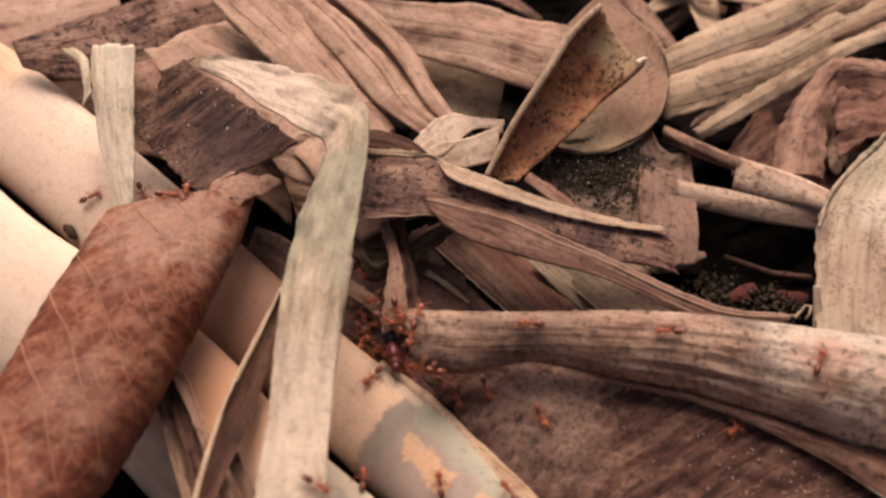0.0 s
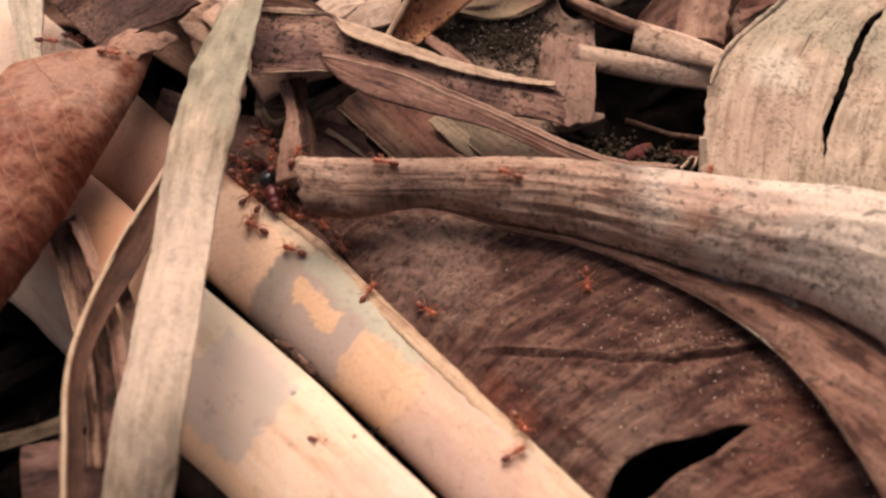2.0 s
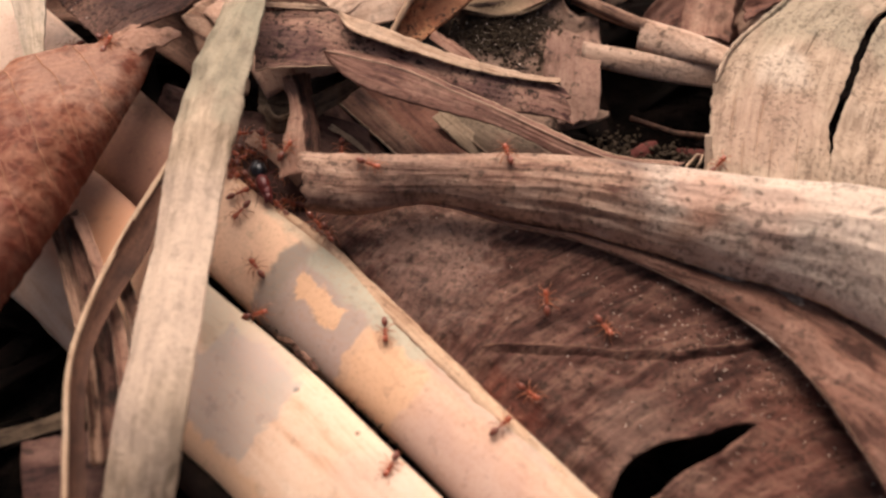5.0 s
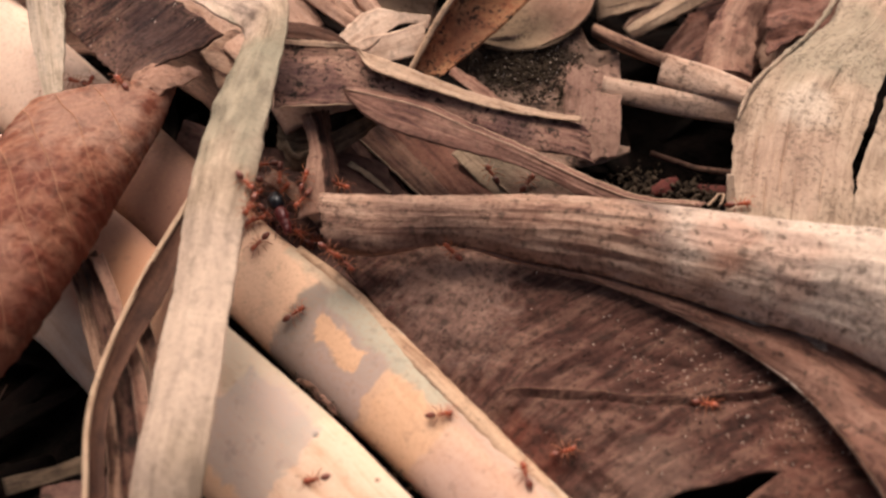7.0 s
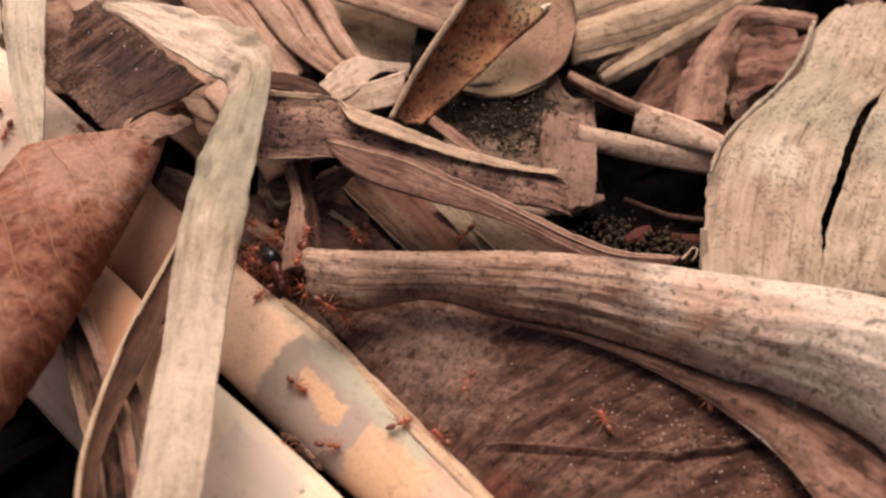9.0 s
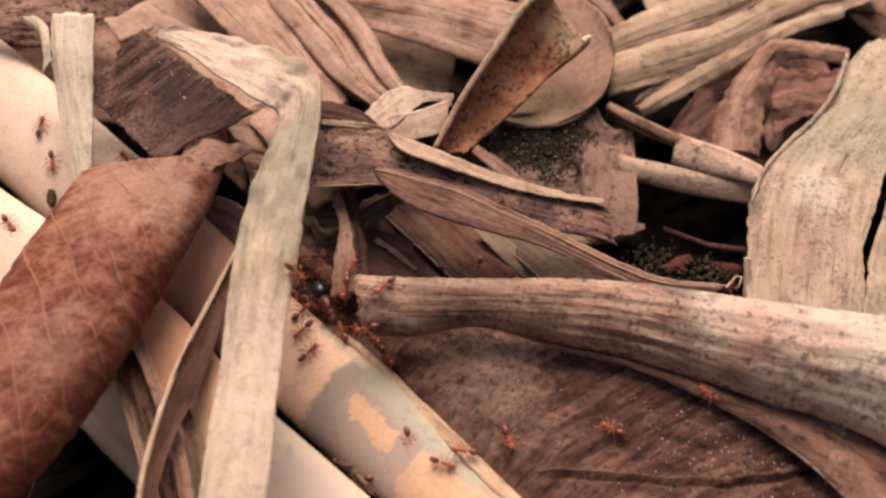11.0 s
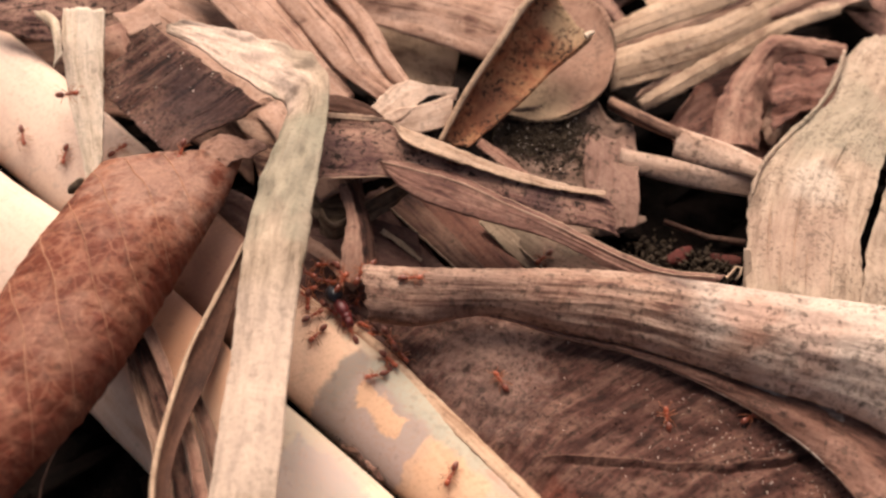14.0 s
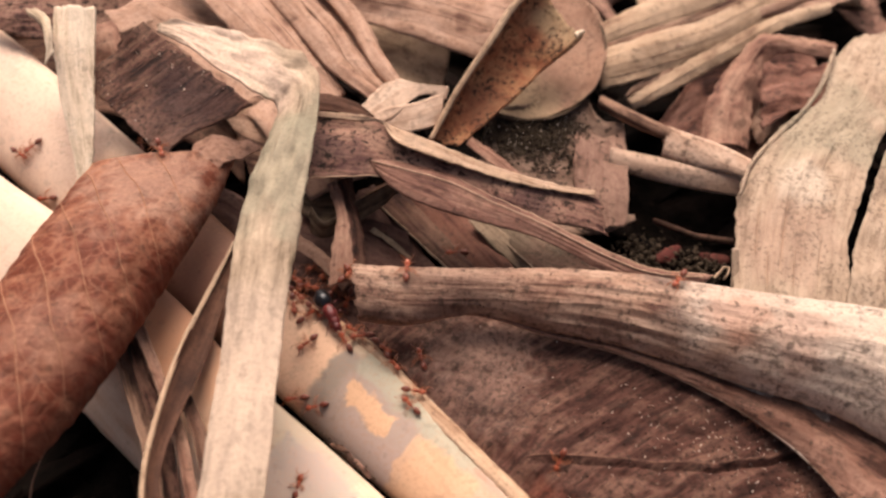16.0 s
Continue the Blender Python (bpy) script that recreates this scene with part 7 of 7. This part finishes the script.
    march([
        (0, -14.7, -10.0, -8.5, 13, 11, -39), (1.5, -19.4, -8.7, -8.4, 15, 7, -32), (3.5, -23.5, -8.0, -8.5, 15, 6, -22),
        (7, -15.9, -35.1, 24.8, 12, 12, -39), (8, -15.7, -30.3, 25.2, 9, 19, -28), (10.5, -17.3, -6.4, -8.1, 17, 2, -12),
        (11, -14.6, -35.5, 24.0, 14, 43, -12), (12, -15.7, -39.2, 24.3, 16, 10, -30), (12.5, -17.5, -39.2, 24.5, 18, 8, -7),
        (13, -14.8, -38.3, 24.2, 11, 18, -26), (14.5, -17.6, -12.9, -8.9, 17, 5, -13), (16, -18.4, -14.2, -9.0, 15, 9, -26),
    ])
    march([
        (0, -2.2, -19.6, 1.0, 14, -22, 75), (1.5, -5.7, -18.7, 2.4, 22, -17, 46), (3.5, -12.9, -8.3, -8.3, 12, -14, 53),
        (7, -14.2, -9.5, -4.1, 18, -27, 52), (8, -11.4, -8.6, -2.9, 15, -24, 53), (10.5, -4.5, -17.4, 2.8, 23, -15, 52),
        (11, -9.4, -12.0, -5.2, 21, -32, 42), (12, -8.7, -11.8, -8.9, 11, -16, 59), (12.5, -8.9, -11.9, -9.0, 8, -16, 62),
        (13, -7.1, -22.2, 1.0, 22, -17, 62), (14.5, -6.2, -20.9, 1.3, 5, -25, 64), (16, -6.4, -15.8, -9.8, 10, -17, 61),
    ])
    march([
        (0, 2.4, -26.5, 13.2, 2, -6, 71), (1.5, -1.9, -14.8, 3.2, 13, -22, 74), (3.5, -5.2, -16.9, 3.2, 18, -19, 52),
        (7, -6.7, -13.1, 4.5, -8, -24, 79), (8, -5.7, -13.0, 4.7, 3, -21, 76), (10.5, 0.6, -11.6, -0.4, 33, -10, 71),
        (11, -2.8, -14.7, 3.3, 13, -22, 67), (12, -4.4, -16.8, 3.0, 21, -18, 61), (12.5, -3.4, -18.3, 2.1, 18, -18, 67),
        (13, -2.5, -17.6, 2.0, 15, -21, 66), (14.5, -1.7, -18.8, 1.2, 9, -24, 76), (16, -2.4, -19.0, 1.4, 22, -15, 49),
    ])
    march([
        (0, 11.1, -32.8, -6.5, 18, 1, -25), (1.5, 7.4, -30.9, -6.4, 17, 13, -42), (3.5, 3.5, -26.2, -13.6, 10, 15, -46),
        (7, 4.4, -37.3, 5.2, 50, 23, -18), (8, 4.7, -36.9, 6.6, 45, 23, -21), (10.5, 10.9, -37.6, 4.1, 53, 17, -15),
        (11, 5.3, -30.5, -6.3, 21, 13, -34), (12, 5.2, -31.7, -7.0, 26, 8, -25), (12.5, 4.2, -27.6, -14.0, 10, 18, -43),
        (13, 7.0, -33.1, -9.1, -14, 9, -52), (14.5, 8.4, -33.5, -7.3, 18, 15, -51), (16, 9.3, -36.3, -8.3, -10, 14, -35),
    ])
    march([
        (0, 13.9, -36.0, -7.4, 18, 29, -58), (1.5, 12.9, -36.1, -7.5, 15, 18, -55), (3.5, 8.7, -36.9, -7.6, -8, 10, -68),
        (7, 7.0, -31.8, -6.7, 20, 12, -37), (8, 9.1, -37.5, 3.3, 54, 31, -22), (10.5, 13.4, -33.5, -6.3, 12, 16, -68),
        (11, 10.0, -35.3, -7.7, 20, 14, -49), (12, 10.5, -36.5, -9.1, -15, 11, -53), (12.5, 9.7, -39.6, -7.3, 4, 12, -50),
        (13, 11.2, -37.0, -9.2, -14, 12, -50), (14.5, 11.9, -37.9, -8.6, 24, 20, -34), (16, 12.7, -41.5, -7.6, -3, 11, -45),
    ])
    march([
        (0, 4.1, -37.1, 6.0, -53, -4, 177), (1.5, -2.2, -22.3, -12.2, -17, -11, 157), (3.5, -3.8, -22.1, -12.1, -19, -6, 165),
        (7, -6.7, -18.7, -10.7, -26, -7, 174), (8, -4.0, -18.4, -10.6, -27, -5, 172), (10.5, 3.4, -36.4, 7.5, -45, -11, 168),
        (11, -2.9, -21.5, -12.0, -16, -12, 149), (12, -1.5, -23.9, -12.7, -16, -13, 148), (12.5, -2.2, -28.3, -7.7, 4, -10, 158),
        (13, -1.0, -30.7, -7.3, -12, -7, 153), (14.5, 1.7, -29.3, -9.1, 9, -13, 165), (16, 1.2, -32.1, -7.2, -11, -5, 159),
    ])
    march([
        (0, -6.6, -19.9, 1.8, 21, 16, -17), (1.5, -14.4, -8.8, -8.3, 17, 1, -2), (3.5, -18.9, -7.6, -8.3, 17, 4, -20),
        (7, -20.0, -3.7, -8.0, 16, 2, -16), (8, -17.6, -7.7, -3.0, 30, 4, -10), (10.5, -10.7, -10.6, -4.2, 35, -8, -1),
        (11, -15.1, -8.2, -8.3, 17, 7, -23), (12, -13.8, -12.1, -8.8, 18, 4, -7), (12.5, -15.5, -12.1, -8.7, 17, 8, -25),
        (13, -13.4, -14.5, -9.1, 16, 7, -18), (14.5, -11.6, -14.0, -9.1, 18, 2, 0), (16, -13.5, -16.5, -9.5, 24, 1, -2),
    ])
    march([
        (0, -0.9, -21.0, -11.9, 10, 25, -68), (1.5, -6.6, -19.6, -11.2, 0, 27, -81), (3.5, -10.8, -19.4, -10.7, 1, 20, -82),
        (7, -12.4, -17.2, -9.7, -1, 24, -88), (8, -11.1, -15.4, -9.4, -1, 19, -85), (10.5, -3.1, -19.6, -11.2, 12, 24, -64),
        (11, -7.4, -19.4, -11.0, 16, 19, -48), (12, -6.9, -25.8, -7.3, -6, 8, -88), (12.5, -7.8, -26.7, -8.0, -8, 7, -73),
        (13, -6.6, -28.3, -7.3, 6, 19, -83), (14.5, -5.0, -28.4, -7.2, 2, 14, -82), (16, -5.3, -28.9, -7.2, 7, 19, -79),
    ])
    march([
        (0, -11.8, -13.9, -9.1, 16, -7, 26), (1.5, -18.0, -12.7, -8.8, 15, -6, 15), (3.5, -20.4, -10.1, -8.7, 16, -7, 15),
        (7, -22.9, -8.4, -8.6, 13, -10, 39), (8, -14.7, -34.3, 24.4, 21, 6, 27), (10.5, -14.8, -11.8, -8.7, 18, -5, 14),
        (11, -19.4, -11.0, -8.7, 13, -12, 35), (12, -17.7, -13.2, -8.9, 16, -8, 27), (12.5, -14.5, -43.3, 23.2, 37, 19, 43),
        (13, -17.7, -17.3, -9.8, 16, -16, 39), (14.5, -16.3, -17.1, -9.7, 22, -4, 10), (16, -16.1, -16.8, -9.6, 21, -8, 20),
    ])
    march([
        (0, -10.1, -20.9, -11.1, 19, -10, 37), (1.5, -14.3, -22.5, -7.3, 11, 2, 57), (3.5, -16.5, -24.2, -6.5, 11, -8, 46),
        (7, -19.9, -19.4, -6.4, 12, -0, 30), (8, -18.0, -16.3, -9.5, 16, -15, 37), (10.5, -11.9, -19.4, -10.5, 17, -11, 40),
        (11, -15.2, -23.7, -6.7, 10, -5, 55), (12, -15.6, -25.0, -6.6, 12, -7, 42), (12.5, -15.8, -26.6, -6.7, 14, -9, 33),
        (13, -14.2, -28.9, -6.9, 15, -12, 32), (14.5, -13.1, -28.0, -6.8, 13, -10, 37), (16, -12.2, -28.7, -6.9, 12, -12, 44),
    ])
    march([
        (0, -3.7, -17.1, 2.7, 2, 27, -57), (1.5, -9.7, -9.2, -3.1, 1, 27, -93), (3.5, -13.1, -8.1, -2.7, 14, 23, -63),
        (7, -15.6, -5.8, -2.1, 4, 20, -84), (8, -14.2, -6.4, -2.1, 3, 23, -87), (10.5, -6.9, -14.8, 3.9, 4, 25, -67),
        (11, -11.7, -8.9, -3.0, -1, 30, -96), (12, -10.1, -11.2, -4.6, 9, 36, -88), (12.5, -13.3, -9.0, -8.4, 7, 16, -61),
        (13, -9.6, -12.8, -5.9, 16, 25, -58), (14.5, -6.9, -19.4, 2.1, 8, 24, -52), (16, -10.6, -10.7, -8.8, 3, 18, -77),
    ])
    march([
        (0, -7.8, -20.4, -11.2, 15, 15, -35), (1.5, -11.9, -18.2, -10.1, 22, 11, -21), (3.5, -15.7, -17.5, -9.9, 16, 15, -47),
        (7, -18.0, -14.5, -9.1, 12, 13, -42), (8, -16.8, -15.1, -9.2, 10, 15, -53), (10.5, -9.9, -18.2, -10.3, 19, 14, -31),
        (11, -13.3, -18.0, -10.0, 20, 13, -30), (12, -12.5, -19.6, -10.5, 16, 12, -26), (12.5, -13.0, -25.9, -6.8, 9, 10, -38),
        (13, -11.6, -24.2, -7.6, -2, 10, -36), (14.5, -9.2, -26.5, -7.5, -3, 10, -36), (16, -10.5, -27.0, -7.1, 4, 10, -37),
    ])
    march([
        (0, 0.7, -25.8, -13.1, -5, -14, 125), (1.5, -2.9, -23.5, -12.4, -8, -18, 117), (3.5, -5.6, -29.7, -7.5, -19, -15, 127),
        (7, -7.8, -19.7, -11.0, -19, -17, 145), (8, -8.2, -21.1, -11.4, -7, -20, 118), (10.5, -1.0, -24.2, -12.8, -1, -15, 120),
        (11, -3.6, -28.6, -7.2, 1, -8, 120), (12, -3.0, -29.2, -7.2, -8, -12, 125), (12.5, -3.3, -32.1, -7.5, 0, -10, 115),
        (13, -1.8, -32.2, -7.4, -16, -12, 131), (14.5, -2.2, -32.5, -7.6, -16, -16, 119), (16, -1.0, -35.8, -7.4, -7, -11, 128),
    ])
    march([
        (0, 7.0, -37.3, 5.4, -51, 2, 179), (1.5, 4.5, -37.3, 4.8, -57, 4, -177), (3.5, -0.7, -23.2, -12.6, -21, -1, -173),
        (7, -3.0, -20.1, -11.5, -25, 10, -162), (8, -2.6, -20.2, -11.5, -23, 14, -154), (10.5, 7.3, -36.9, 6.8, -46, 10, -173),
        (11, 3.6, -37.0, 6.5, -41, 13, -165), (12, 0.9, -23.8, -12.9, -21, 5, -163), (12.5, 1.2, -31.1, -7.5, -6, -5, -179),
        (13, 2.7, -32.0, -7.5, -6, -5, -171), (14.5, 3.8, -27.4, -13.9, -20, 0, -161), (16, 3.2, -33.8, -7.2, -12, 2, -168),
    ])
    march([
        (0, -13.0, -16.2, -9.3, 10, 15, -48), (1.5, -19.4, -14.7, -9.0, 12, 11, -45), (3.5, -20.7, -16.9, -6.9, -5, 11, -49),
        (7, -23.8, -10.8, -8.8, 13, 12, -46), (8, -14.6, -37.2, 23.9, -20, 37, -55), (10.5, -15.9, -13.1, -8.9, 16, 10, -32),
        (11, -19.6, -13.5, -9.0, 8, 14, -63), (12, -18.5, -16.0, -9.4, 12, 20, -58), (12.5, -15.4, -44.4, 23.3, 17, 8, -43),
        (13, -18.5, -20.7, -6.5, 3, 11, -45), (14.5, -16.9, -22.0, -6.6, 5, 10, -35), (16, -16.5, -21.9, -6.7, 5, 10, -34),
    ])
    march([
        (0, 1.4, -32.2, 11.7, -4, 30, -100), (1.5, -4.6, -15.7, -6.7, -5, 32, -113), (3.5, -7.3, -13.9, -9.4, -3, 19, -94),
        (7, -7.0, -18.7, 2.4, -19, 17, -126), (8, -5.2, -18.1, 2.6, -9, 25, -102), (10.5, 1.0, -29.7, 12.6, -7, 18, -117),
        (11, -4.0, -20.8, 1.3, -11, 23, -99), (12, -3.5, -16.0, -10.0, -6, 20, -100), (12.5, -4.9, -17.0, -10.1, -3, 20, -96),
        (13, -4.7, -16.8, -10.1, -12, 17, -121), (14.5, -1.3, -17.4, -10.5, -3, 20, -96), (16, -2.2, -18.5, -10.7, -7, 19, -106),
    ])
    walk(PELLET, [(t, pose(x * MM, y * MM, z * MM, rx, ry, rz)) for t, x, y, z, rx, ry, rz in (
        (0, -102.9, 15.3, -13.3, -33, -22, 128), (1.5, -103.4, 15.9, -13.0, 16, -36, 41), (8, -82.0, -12.0, 2.0, 34, 10, -4),
        (11, -95.2, 12.5, -10.2, 16, 33, -83), (12.5, -94.3, 12.0, -10.0, 36, -5, -15), (13, -92.8, 11.8, -9.4, 34, -1, -20),
        (13.5, -82.0, -8.2, 12.3, 20, -12, 50), (14.5, -91.0, 13.1, -7.4, 26, -18, 12), (16, -79.0, -10.0, 2.5, 28, 23, -25),
    )])
    # -- marches end --


motions()
